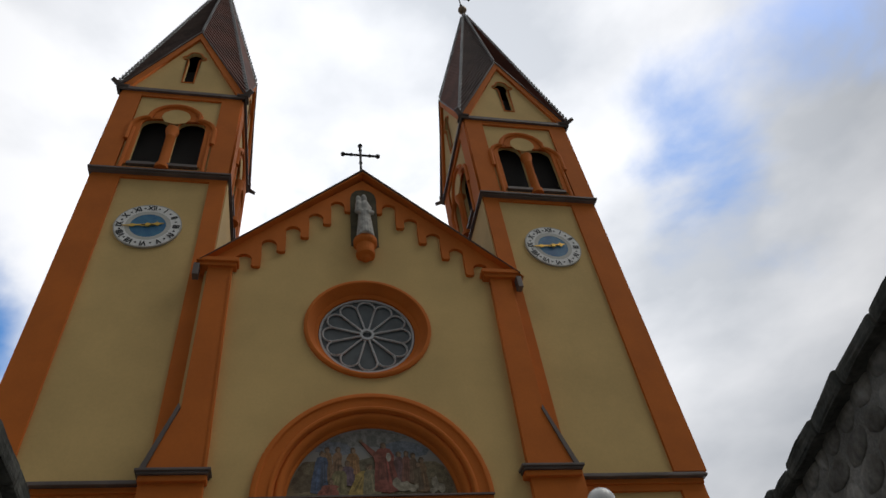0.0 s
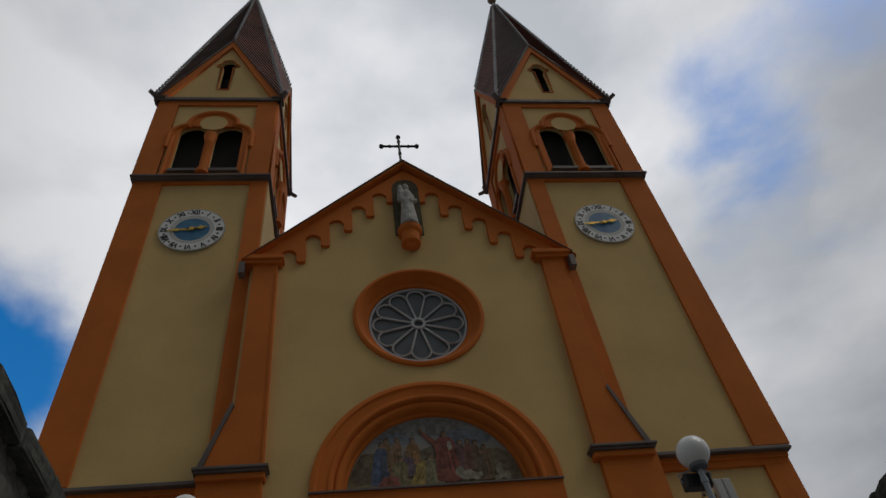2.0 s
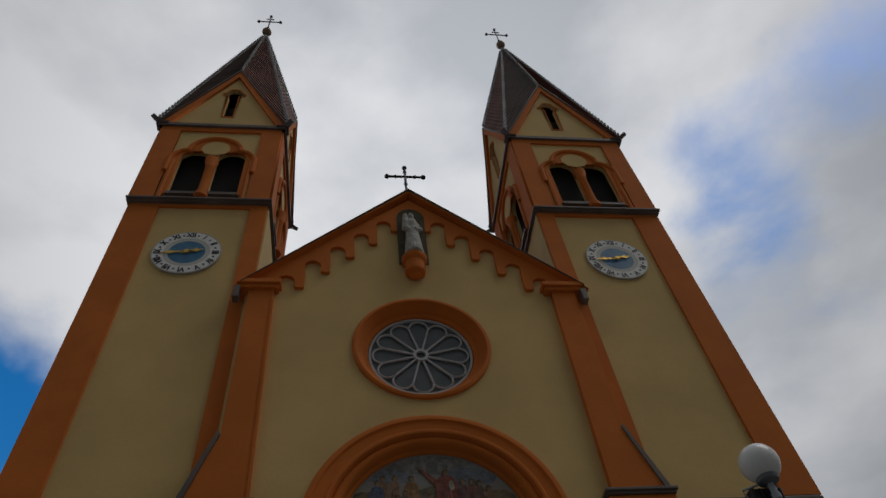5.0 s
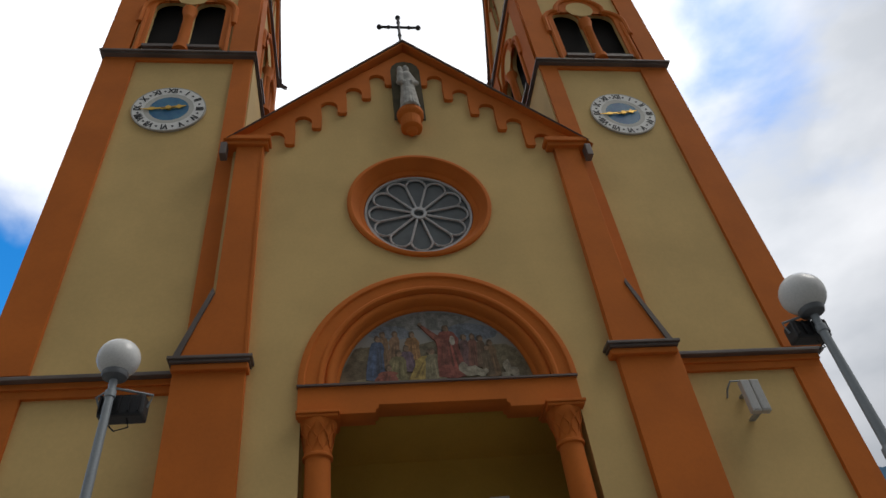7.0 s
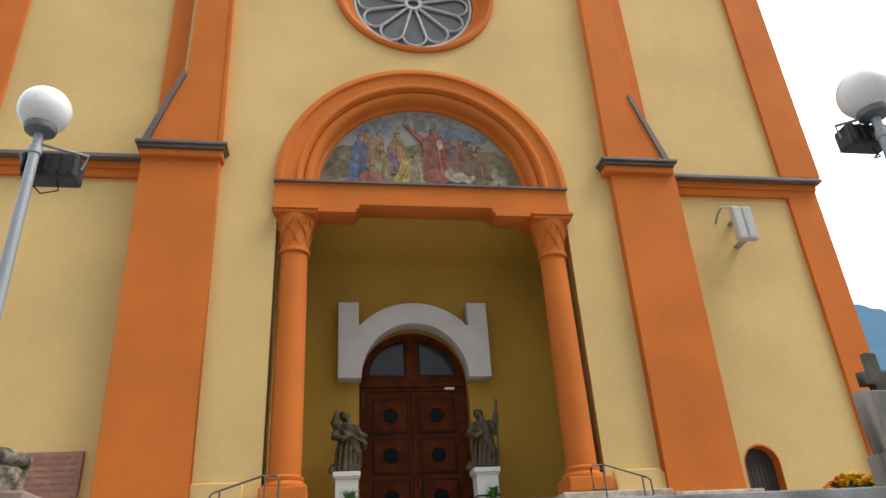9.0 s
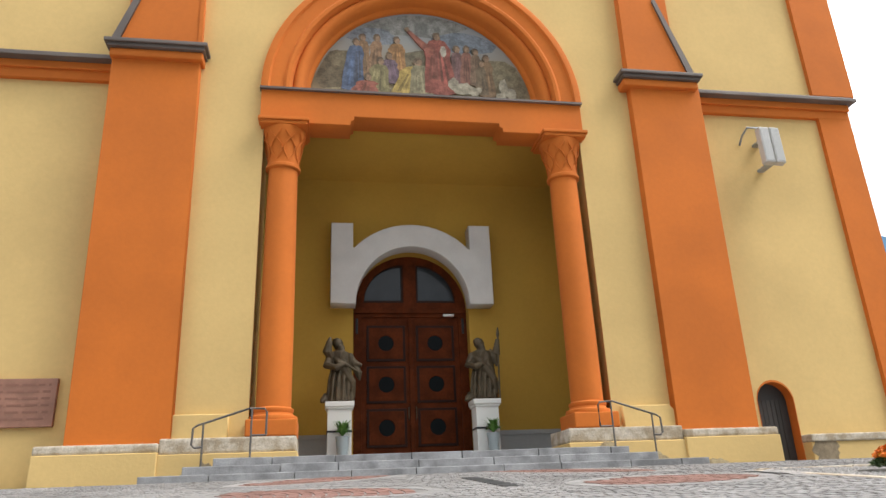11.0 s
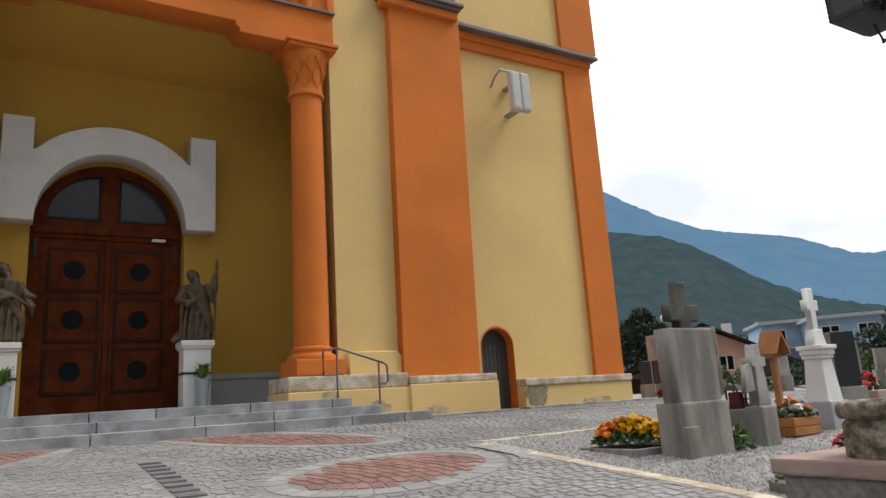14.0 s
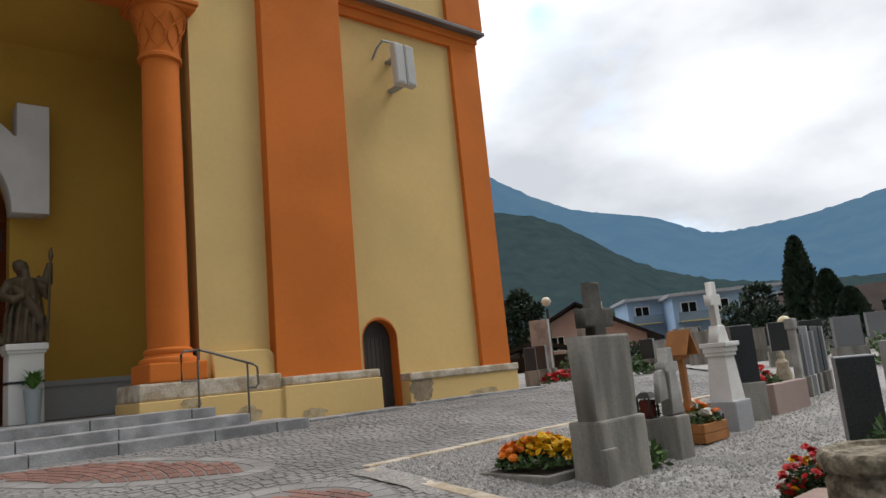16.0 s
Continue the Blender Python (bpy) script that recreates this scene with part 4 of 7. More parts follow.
# small arched side door in the foot of one tower
bm = bmesh.new()
lining = [(8.1, -0.1), (8.1, 1.40)] + [(7.66 + 0.44 * math.cos(radians(a)), 1.40 + 0.44 * math.sin(radians(a))) for a in range(10, 180, 10)] + [(7.22, 1.40), (7.22, -0.1)]
rows = [[bm.verts.new((7.66 + (x - 7.66) * k, y, 0.6 + (z - 0.6) * k)) for x, z in lining] for k, y in ((1.02, 0.352), (0.985, 0.350), (0.97, 0.80))]
for p, q in zip(rows, rows[1:]):
    for i in range(len(p) - 1):
        bm.faces.new((p[i], p[i + 1], q[i + 1], q[i]))
part("side_reveal", bm, ORANGE, church, "orange painted reveal")
sd = tagged(part("door_2", plate([arched(7.24, 8.08, -0.05, 1.40, 20)], 0.60, 0.70), material("weathered_door", (0.045, 0.042, 0.04), 0.7, stain=0.3)), "small dark arched door in a tower foot", "door", kind="structure")
part("door_plank", blocks(*[(7.36 + 0.105 * k, 7.455 + 0.105 * k, 0.575, 0.60, 0.0, 1.45) for k in range(6)]), material("plank_dark", (0.05, 0.045, 0.04), 0.7, per_piece=0.3), sd)

# nave behind the front
part("nave_wall", blocks((-5.9, 5.9, 6.2, 46, -0.2, 18.0), (-5.6, 5.6, 1.1, 6.2, 8.6, 18.0)), CREAM, church)
bm = bmesh.new()
pr = [(-6.4, 17.9), (0, 24.1), (6.4, 17.9)]
va = [bm.verts.new((x, 1.0, z)) for x, z in pr]
vb = [bm.verts.new((x, 46, z)) for x, z in pr]
for i in range(2):
    bm.faces.new((va[i], va[i + 1], vb[i + 1], vb[i]))
bm.faces.new(va), bm.faces.new(vb), bm.faces.new((va[0], va[2], vb[2], vb[0]))
part("nave_roof", bm, ROOF, church)

# ---- steps, paving and stairs ----
def stone_row(name, y0, y1, z0, z1, x0, x1, seed, parent, mat=STONE, length=1.25):
    """A row of long step stones with open joints."""
    r = random.Random(seed)
    x = x0
    while x < x1 - 0.05:
        e = min(x1, x + length * r.uniform(0.7, 1.25))
        if x1 - e < 0.35:
            e = x1
        bm = bmesh.new()
        box(bm, x + 0.006, e - 0.006, y0 + r.uniform(-0.008, 0.008), y1, z0, z1 + r.uniform(-0.004, 0.004), bevel=0.012)
        part(name, bm, mat, parent)
        x = e


porch_steps = thing("porch_steps", (0, -1.2, 0), "three grey stone steps before the portal", "steps")
part("landing", blocks((-3.95, 3.4, -0.85, 2.9, 0.0, 0.435)), STONE, porch_steps)
stone_row("step_stone", -1.25, -0.84, 0.29, 0.445, -3.95, 3.42, 1, porch_steps)
stone_row("step_stone", -1.72, -0.9, 0.14, 0.30, -4.35, 3.75, 2, porch_steps)
stone_row("step_stone", -2.18, -1.2, -0.1, 0.15, -4.9, 4.45, 3, porch_steps)
stone_row("kerb_stone", -0.98, -0.6, -0.1, 0.05, 4.4, 7.15, 4, porch_steps, length=0.9)
kerbs = thing("kerb", (9, -0.1, 0), "low grey kerb stones along the tower foot", "kerb", kind="structure")
stone_row("kerb_stone", -0.22, 0.1, -0.1, 0.05, 8.0, 11.9, 5, kerbs, length=0.8)
stone_row("kerb_stone", -0.22, 0.1, -0.1, 0.05, -11.9, -7.1, 6, kerbs, length=0.8)
stone_row("kerb_stone", -0.98, -0.6, -0.1, 0.05, -7.15, -4.85, 8, kerbs, length=0.9)

RAILS = material("rail_steel", (0.13, 0.12, 0.11), 0.5, metal=0.3, stain=0.2)
for s in (-1, 1):
    rail = thing("handrail", (s * 3.7, -0.75, 0.4), "thin grey steel handrail beside the steps", "handrail", "handrails by the portal")
    ox = 0.0 if s > 0 else -0.02
    yr = -0.72
    top = [(s * 3.12 + ox, yr, 0.86), (s * 3.12 + ox, yr, 1.26), (s * 3.16 + ox, yr, 1.32), (s * 3.42 + ox, yr, 1.33), (s * 4.30 + ox, yr, 1.05), (s * 4.37 + ox, yr, 1.0), (s * 4.38 + ox, yr, 0.72), (s * 4.33 + ox, yr, 0.67), (s * 4.2 + ox, yr, 0.68)]
    part("top_rail", tube(top, 0.02, 8), RAILS, rail, smooth=True)
    part("post", tube([(s * 3.38 + ox, yr, 0.3), (s * 3.38 + ox, yr, 1.33)], 0.018, 8), RAILS, rail, smooth=True)
    part("post", tube([(s * 4.2 + ox, yr, 0.1), (s * 4.2 + ox, yr, 1.07)], 0.018, 8), RAILS, rail, smooth=True)
    part("lower_rail", tube([(s * 3.12 + ox, yr, 0.86), (s * 3.38 + ox, yr, 0.86)], 0.016, 8), RAILS, rail, smooth=True)


def slope_z(y):
    return 0.075 * min(0.0, y + 3.1)


# petals of red clinker: centre, half length, half width, bearing of the long axis
PETALS = ((1.40, -6.82, 1.08, 0.66, 25), (1.28, -3.75, 1.50, 0.55, -50), (-2.20, -6.82, 1.08, 0.66, 155), (-2.08, -3.75, 1.50, 0.55, 230))


def petal_r(p, x, y, grow=0.0):
    """Below 1 inside the petal widened by grow."""
    cx, cy, a, b, t = p
    c, s = math.cos(radians(t)), math.sin(radians(t))
    u, v = (x - cx) * c + (y - cy) * s, -(x - cx) * s + (y - cy) * c
    return math.hypot(u / (a + grow), v / (b + grow))


def petal_at(p, a, grow):
    cx, cy, ra, rb_, t = p
    c, s = math.cos(radians(t)), math.sin(radians(t))
    u, v = (ra + grow) * math.cos(a), (rb_ + grow) * math.sin(a)
    return cx + u * c - v * s, cy + u * s + v * c


def in_gravel(x, y):
    return x > 2.97 + 0.05 * (y + 5.85) and y < -5.78 + 0.06 * (min(x, 6.5) - 2.97)


# red clinker rounds in arcs, each brick its own piece
tmpl = bmesh.new()
box(tmpl, -0.115, 0.115, -0.052, 0.052, -0.03, 0.012, top=(0.006, 0.006, 0.006, 0.006))
brick_me = bpy.data.meshes.new("brick")
tmpl.to_mesh(brick_me)
tmpl.free()
brick_me.materials.append(BRICK)
pave = tagged(part("pavement", bmesh.new(), SETT), "grey stone sett paving with red clinker rounds", "pavement", kind="structure")
tilt = Matrix.Rotation(math.atan(0.075), 4, "X")
# sand bed that fills the joints almost flush
bm = bmesh.new()
bed_rows = [[bm.verts.new((x, y, slope_z(y) + 0.002)) for y in (-10.38, -3.1, 0.6)] for x in (-12.6, -6, -3, 0, 2.8, 8, 14.0)]
for p, q in zip(bed_rows, bed_rows[1:]):
    for k in range(2):
        bm.faces.new((p[k], q[k], q[k + 1], p[k + 1]))
part("sand_bed", bm, JOINT, pave)
rest_v, rest_f = [], []


def brick_corners(m):
    base = [(-0.115, -0.052, -0.03), (0.115, -0.052, -0.03), (0.115, 0.052, -0.03), (-0.115, 0.052, -0.03), (-0.109, -0.046, 0.012), (0.109, -0.046, 0.012), (0.109, 0.046, 0.012), (-0.109, 0.046, 0.012)]
    return [m @ Vector(c) for c in base]


rb = random.Random(9)
n_single = 0
for ci, pt in enumerate(PETALS):
    cx, cy = pt[:2]
    # arcs struck from a point outside the round
    px, py = cx - 1.6, cy - 0.3
    k = 0
    rad = 0.15
    while rad < 4.0:
        da = 0.245 / rad
        a = -1.6 + (k % 2) * da / 2
        while a < 4.6:
            x, y = px + rad * math.cos(a), py + rad * math.sin(a)
            if petal_r(pt, x, y, -0.05) < 1:
                m = Matrix.Translation((x, y, slope_z(y) - 0.003 + rb.uniform(-0.002, 0.002))) @ tilt @ Matrix.Rotation(a + math.pi / 2 + rb.uniform(-0.04, 0.04), 4, "Z")
                if ci == 0 and n_single < 300:
                    piece("brick", brick_me, m, pave)
                    n_single += 1
                else:
                    o = len(rest_v)
                    rest_v += brick_corners(m)
                    rest_f += [tuple(o + i for i in q) for q in ((4, 5, 6, 7), (0, 1, 5, 4), (1, 2, 6, 5), (2, 3, 7, 6), (3, 0, 4, 7))]
            a += da
        rad += 0.115
        k += 1
me = bpy.data.meshes.new("bricks")
me.from_pydata([tuple(v) for v in rest_v], [], rest_f)
me.materials.append(BRICK)
tagged(link(new("bricks", me), pave), kind="stuff")

# pale smooth bands round the clinker rounds and between them
BAND = material("pale_band_stone", (0.275, 0.268, 0.258), 0.85, stain=0.2, stain_scale=2, grain=0.12, per_piece=0.12, bump=0.4)
for pt in PETALS:
    n = 26
    for k in range(n):
        bm = bmesh.new()
        a0, a1 = 2 * math.pi * k / n + 0.008, 2 * math.pi * (k + 1) / n - 0.008
        ring = []
        for rr in (0.01, 0.20):
            for q in range(4):
                a = a0 + (a1 - a0) * q / 3
                x, y = petal_at(pt, a, rr)
                ring.append(bm.verts.new((x, y, slope_z(y) + 0.008)))
        fs = [bm.faces.new((ring[i], ring[i + 1], ring[i + 5], ring[i + 4])) for i in range(3)]
        ex = bmesh.ops.extrude_face_region(bm, geom=fs)
        for v in ex["geom"]:
            if isinstance(v, bmesh.types.BMVert):
                v.co.z -= 0.04
        part("band_stone", bm, BAND, pave)

# stone setts: the nearest three hundred single, the rest joined
sv, sf = [], []
rs = random.Random(11)
sett_boxes = []
y = -10.3
row = 0
while y < 0.6:
    d = rs.uniform(0.09, 0.115)
    x = -12.5 + rs.uniform(0, 0.1)
    while x < 14.0:
        w = rs.uniform(0.09, 0.14)
        cx, cy = x + w / 2, y + d / 2 + 0.05 * math.sin(x * 1.9) + 0.03 * math.sin(x * 4.3 + y)
        x += w
        if any(petal_r(p, cx, cy, 0.25) < 1 for p in PETALS):
            continue
        if in_gravel(cx - 0.05, cy + 0.05) or (-0.48 < cx < -0.18 and -7.05 < cy < -4.7):
            continue
        if cy > -2.2 and -4.95 < cx < 4.5 or cy > -1.0 and abs(cx) < 7.2 or cy > -0.25 and abs(cx) < 12:
            continue
        sett_boxes.append((cx, cy, w - 0.010, d - 0.010, -0.002 + rs.uniform(-0.003, 0.003), rs.uniform(-0.10, 0.10)))
    y += d
    row += 1
sett_shapes = []
for k in range(6):
    t = bmesh.new()
    box(t, -0.5, 0.5, -0.5, 0.5, -0.03, 0.012, top=(0.06 + 0.01 * k, 0.07, 0.06, 0.10 - 0.01 * k))
    sm = bpy.data.meshes.new("sett")
    t.to_mesh(sm)
    t.free()
    sm.materials.append(SETT)
    sett_shapes.append(sm)
singles = 0
for cx, cy, w, d, dz, rot in sett_boxes:
    z = slope_z(cy) + dz
    if singles < 300 and 0.6 < cx < 2.8 and -5.75 < cy < -4.8:
        piece("sett", sett_shapes[singles % 6], Matrix.Translation((cx, cy, z)) @ tilt @ Matrix.Rotation(rot, 4, "Z") @ Matrix.Diagonal((w, d, 1, 1)), pave)
        singles += 1
        continue
    o = len(sv)
    c, s_ = math.cos(rot), math.sin(rot)
    for (u, v, h) in ((-.5, -.5, -.03), (.5, -.5, -.03), (.5, .5, -.03), (-.5, .5, -.03), (-.43, -.43, .010), (.43, -.42, .010), (.42, .43, .010), (-.43, .42, .010)):
        sv.append((cx + u * w * c - v * d * s_, cy + u * w * s_ + v * d * c, z + h + 0.075 * v * d * (1 if cy < -3.1 else 0)))
    sf += [tuple(o + i for i in q) for q in ((4, 5, 6, 7), (0, 1, 5, 4), (1, 2, 6, 5), (2, 3, 7, 6), (3, 0, 4, 7))]
me = bpy.data.meshes.new("setts")
me.from_pydata(sv, [], sf)
me.materials.append(SETT)
tagged(link(new("setts", me), pave), kind="stuff")

# drain cover
drain = thing("drain_channel", (-0.33, -5.5, -0.2), "worn grey iron drain cover set in the paving", "drain")
bm = bmesh.new()
for k in range(9):
    y = -7.0 + 0.25 * k
    box(bm, -0.43, -0.23, y, y + 0.249, slope_z(y) - 0.03, slope_z(y + 0.12) + 0.010)
part("grating", bm, material("worn_cast_iron", (0.15, 0.147, 0.143), 0.7, stain=0.3, stain_scale=5), drain)

# pale edging strip between paving and gravel
edging = thing("edging_strip", (3, -6, -0.2), "pale edging stones between paving and gravel", "edging", kind="structure")
re = random.Random(21)
x = 2.97
while x < 11.5:
    e = x + re.uniform(0.5, 0.9)
    y = -5.82 + 0.06 * (min(x, 6.5) - 2.97)
    bm = bmesh.new()
    box(bm, x, e - 0.01, y - 0.07, y + 0.07, slope_z(y) - 0.05, slope_z(y) + 0.024 + re.uniform(0, 0.006), bevel=0.012)
    if e < 6.5:
        for v in bm.verts:
            v.co.y += 0.06 * (v.co.x - x)
    part("edging_stone", bm, FOOT, edging)
    x = e
y = -5.89
while y > -10.3:
    e = y - re.uniform(0.5, 0.9)
    x = 2.97 + 0.05 * (y + 5.85)
    bm = bmesh.new()
    box(bm, x - 0.08, x + 0.08, e + 0.01, y, -0.05, 0.016, bevel=0.012)
    for v in bm.verts:
        v.co.x += 0.05 * (v.co.y - y)
        v.co.z += slope_z(v.co.y)
    part("edging_stone", bm, FOOT, edging)
    y = e

# gravel of the graveyard
bm = bmesh.new()
nx, ny = 90, 40
gv = []
for i in range(nx + 1):
    col = []
    for j in range(ny + 1):
        x = 2.7 + (30 - 2.7) * (i / nx) ** 1.6
        yy0, yy1 = -10.38, -5.87 + 0.06 * (min(x, 6.5) - 2.97) + (0 if x < 11.5 else (x - 11.5) * 0.8)
        y = yy0 + (yy1 - yy0) * j / ny
        z = slope_z(y) + 0.01 + 0.02 * noise.noise(Vector((x * 0.9, y * 0.9, 0))) + 0.008 * noise.noise(Vector((x * 6, y * 6, 2)))
        col.append(bm.verts.new((x, y, z)))
    gv.append(col)
for i in range(nx):
    for j in range(ny):
        bm.faces.new((gv[i][j], gv[i + 1][j], gv[i + 1][j + 1], gv[i][j + 1]))
gravel = tagged(part("gravel", bm, GRAVEL, smooth=True), "light grey gravel of the graveyard", "gravel", kind="structure")
pv, pf = [], []
rp = random.Random(31)
for k in range(26000):
    u = rp.random() ** 2.0
    x, y = 2.9 + 9 * u, rp.uniform(-10.2, -5.8)
    if not in_gravel(x - 0.1, y + 0.1):
        continue
    r = rp.uniform(0.008, 0.02)
    z = slope_z(y) + 0.012 + 0.02 * noise.noise(Vector((x * 0.9, y * 0.9, 0)))
    o = len(pv)
    a = rp.uniform(0, 6.28)
    for q in range(4):
        pv.append((x + r * math.cos(a + 1.57 * q) * rp.uniform(0.7, 1.2), y + r * math.sin(a + 1.57 * q) * rp.uniform(0.7, 1.2), z))
    pv.append((x, y, z + r * rp.uniform(0.6, 1.0)))
    pf += [(o, o + 1, o + 4), (o + 1, o + 2, o + 4), (o + 2, o + 3, o + 4), (o + 3, o, o + 4)]
me = bpy.data.meshes.new("pebbles")
me.from_pydata(pv, [], pf)
me.materials.append(material("pebble", (0.335, 0.322, 0.305), 0.9, grain=0.1, per_piece=0.45, stain=0.2))
tagged(link(new("pebbles", me), gravel), kind="stuff")


# ---- stairs up from the street and their walls ----
stairs = thing("stone_stairs", (-1.4, -14, -3.5), "broad grey stone stairs up to the church square", "stairs")
N = 19
for k in range(N):
    y = -17.0 + 0.3444 * k
    xl, xr = -3.72 - 0.06 * (y + 17.5), 0.55 + 0.26 * (y + 17.5)
    bm = bmesh.new()
    box(bm, xl - 0.02, xr + 0.02, y, y + 0.40, -3.7, -3.55 + 0.158 * (k + 1), bevel=0.01)
    part("tread", bm, STONE, stairs)


def rubble_wall(name, p0, p1, z0, z1, thick, seed, label):
    """A rubble wall from p0 to p1 (x, y) with rough stones on its faces and slabs on top."""
    w = thing(name, (*p0, z0), label, "wall", kind="structure")
    p, q = Vector((*p0, 0)), Vector((*p1, 0))
    d = (q - p)
    L = d.length
    d.normalize()
    nrm = Vector((-d.y, d.x, 0))
    to = Matrix.Translation(p) @ Matrix.Rotation(math.atan2(d.y, d.x), 4, "Z")
    bm = blocks((0, L, -thick / 2, thick / 2, z0, z1))
    bmesh.ops.transform(bm, matrix=to, verts=bm.verts)
    part("wall_core", bm, MORTAR, w)
    r = random.Random(seed)
    shapes = []
    for k in range(7):
        t = bmesh.new()
        bmesh.ops.create_icosphere(t, subdivisions=2, radius=0.5)
        for v in t.verts:
            v.co *= 1 + 0.20 * noise.noise(v.co * 2.1 + Vector((seed, k * 3, 0)))
            v.co.y *= 0.8
        sm = bpy.data.meshes.new("rubble_stone")
        t.to_mesh(sm)
        t.free()
        sm.materials.append(RUBBLE)
        sm.shade_smooth()
        shapes.append(sm)
    z = z0 + 1.0
    while z < z1 - 0.05:
        h = r.uniform(0.10, 0.20)
        x = r.uniform(0, 0.15)
        while x < L - 0.1:
            wd = r.uniform(0.14, 0.36)
            for face in (-1, 1):
                m = to @ Matrix.Translation((x + wd / 2, face * thick / 2, z + h / 2)) @ Matrix.Rotation(r.uniform(-0.2, 0.2), 4, "Y") @ Matrix.Diagonal((wd * 0.98, 0.055, h * 1.0, 1))
                piece("rubble_stone", shapes[r.randrange(7)], m, w)
            x += wd * 1.02
        z += h * 1.02
    x = 0.0
    while x < L:
        ln = r.uniform(0.35, 0.6)
        bm = bmesh.new()
        box(bm, x + 0.006, min(L + 0.05, x + ln) - 0.006, -thick / 2 - 0.10, thick / 2 + 0.10, z1 - 0.01, z1 + r.uniform(0.09, 0.14), bevel=0.03)
        bmesh.ops.subdivide_edges(bm, edges=bm.edges, cuts=1)
        for v in bm.verts:
            v.co += 0.022 * noise.noise_vector(v.co * 5 + Vector((seed * 3, 0, 0)))
        bmesh.ops.transform(bm, matrix=to, verts=bm.verts)
        part("coping_slab", bm, COPING, w)
        x += ln
    return w


rubble_wall("wall_stairs_west", (-4.02, -19.6), (-4.36, -11.15), -3.6, 0.02, 0.36, 5, "rubble stone stair wall with mossy coping slabs")
rubble_wall("wall_stairs_east", (0.38, -19.6), (2.42, -11.15), -3.6, 0.00, 0.36, 6, "rubble stone stair wall with mossy coping slabs")
part_wall = tagged(part("wall_terrace", blocks((-40, -4.3, -10.75, -10.38, -3.6, -0.55), (2.5, 60, -10.75, -10.38, -3.6, -0.55)), MORTAR), "plain rough terrace wall above the street", "wall", kind="structure")


# stone bowls at the head of the stairs
def bowl(x, y, z, r, h, label):
    b = thing("stone_bowl", (x, y, z), label, "planter", "stone bowls at the stair head")
    bm = bmesh.new()
    prof = [(0.99, 0.0), (1.0, 0.05), (0.99, 0.58), (0.95, 0.62), (0.92, 0.65), (0.93, 0.69), (1.02, 0.71), (1.07, 0.77), (1.08, 0.85), (1.05, 0.94), (0.98, 1.0), (0.86, 0.99), (0.82, 0.93), (0.3, 0.91)]
    lathe(bm, [(p * r, z + q * h) for p, q in prof], x, y, 28)
    for v in bm.verts:
        v.co += 0.007 * noise.noise_vector(v.co * 18)
    part("bowl", bm, material("lichen_stone", (0.25, 0.215, 0.155), 0.95, second=(0.06, 0.048, 0.03), stain_scale=13, grain=0.35, grain_scale=40, bump=1.0, bump_scale=30), b, smooth=True)
    return b


def pier_block(x, y, z1, w, d, label):
    t = thing("stone_pier", (x, y, -0.6), label, "pier")
    part("pier_block", blocks((x - w * 0.45, x + w * 0.45, y - d * 0.45, y + d * 0.45, -0.75, z1 - 0.09), bevel=0.02), RUBBLE, t)
    part("top_slab", blocks((x - w / 2, x + w / 2, y - d / 2, y + d / 2, z1 - 0.09, z1), bevel=0.015), material("pink_slab", (0.33, 0.235, 0.195), 0.9, stain=0.25, stain_scale=4, bump=0.5), t)


pier_block(2.66, -10.36, -0.15, 0.86, 0.84, "low stone pier with a reddish slab")
bowl(2.58, -10.50, -0.15, 0.27, 0.29, "round lichen-covered stone bowl on a low pier")
pier_block(-4.45, -9.84, -0.30, 0.86, 0.76, "low stone pier with a reddish slab")
bowl(-4.43, -9.88, -0.30, 0.26, 0.29, "round weathered stone bowl beside a lamp post")


# ---- lamps beside the stairs ----
def globe_material():
    m = material("opal_globe", (0.80, 0.80, 0.78), 0.25, stain=0.04, bump=0.0)
    return m


GLOBE = globe_material()


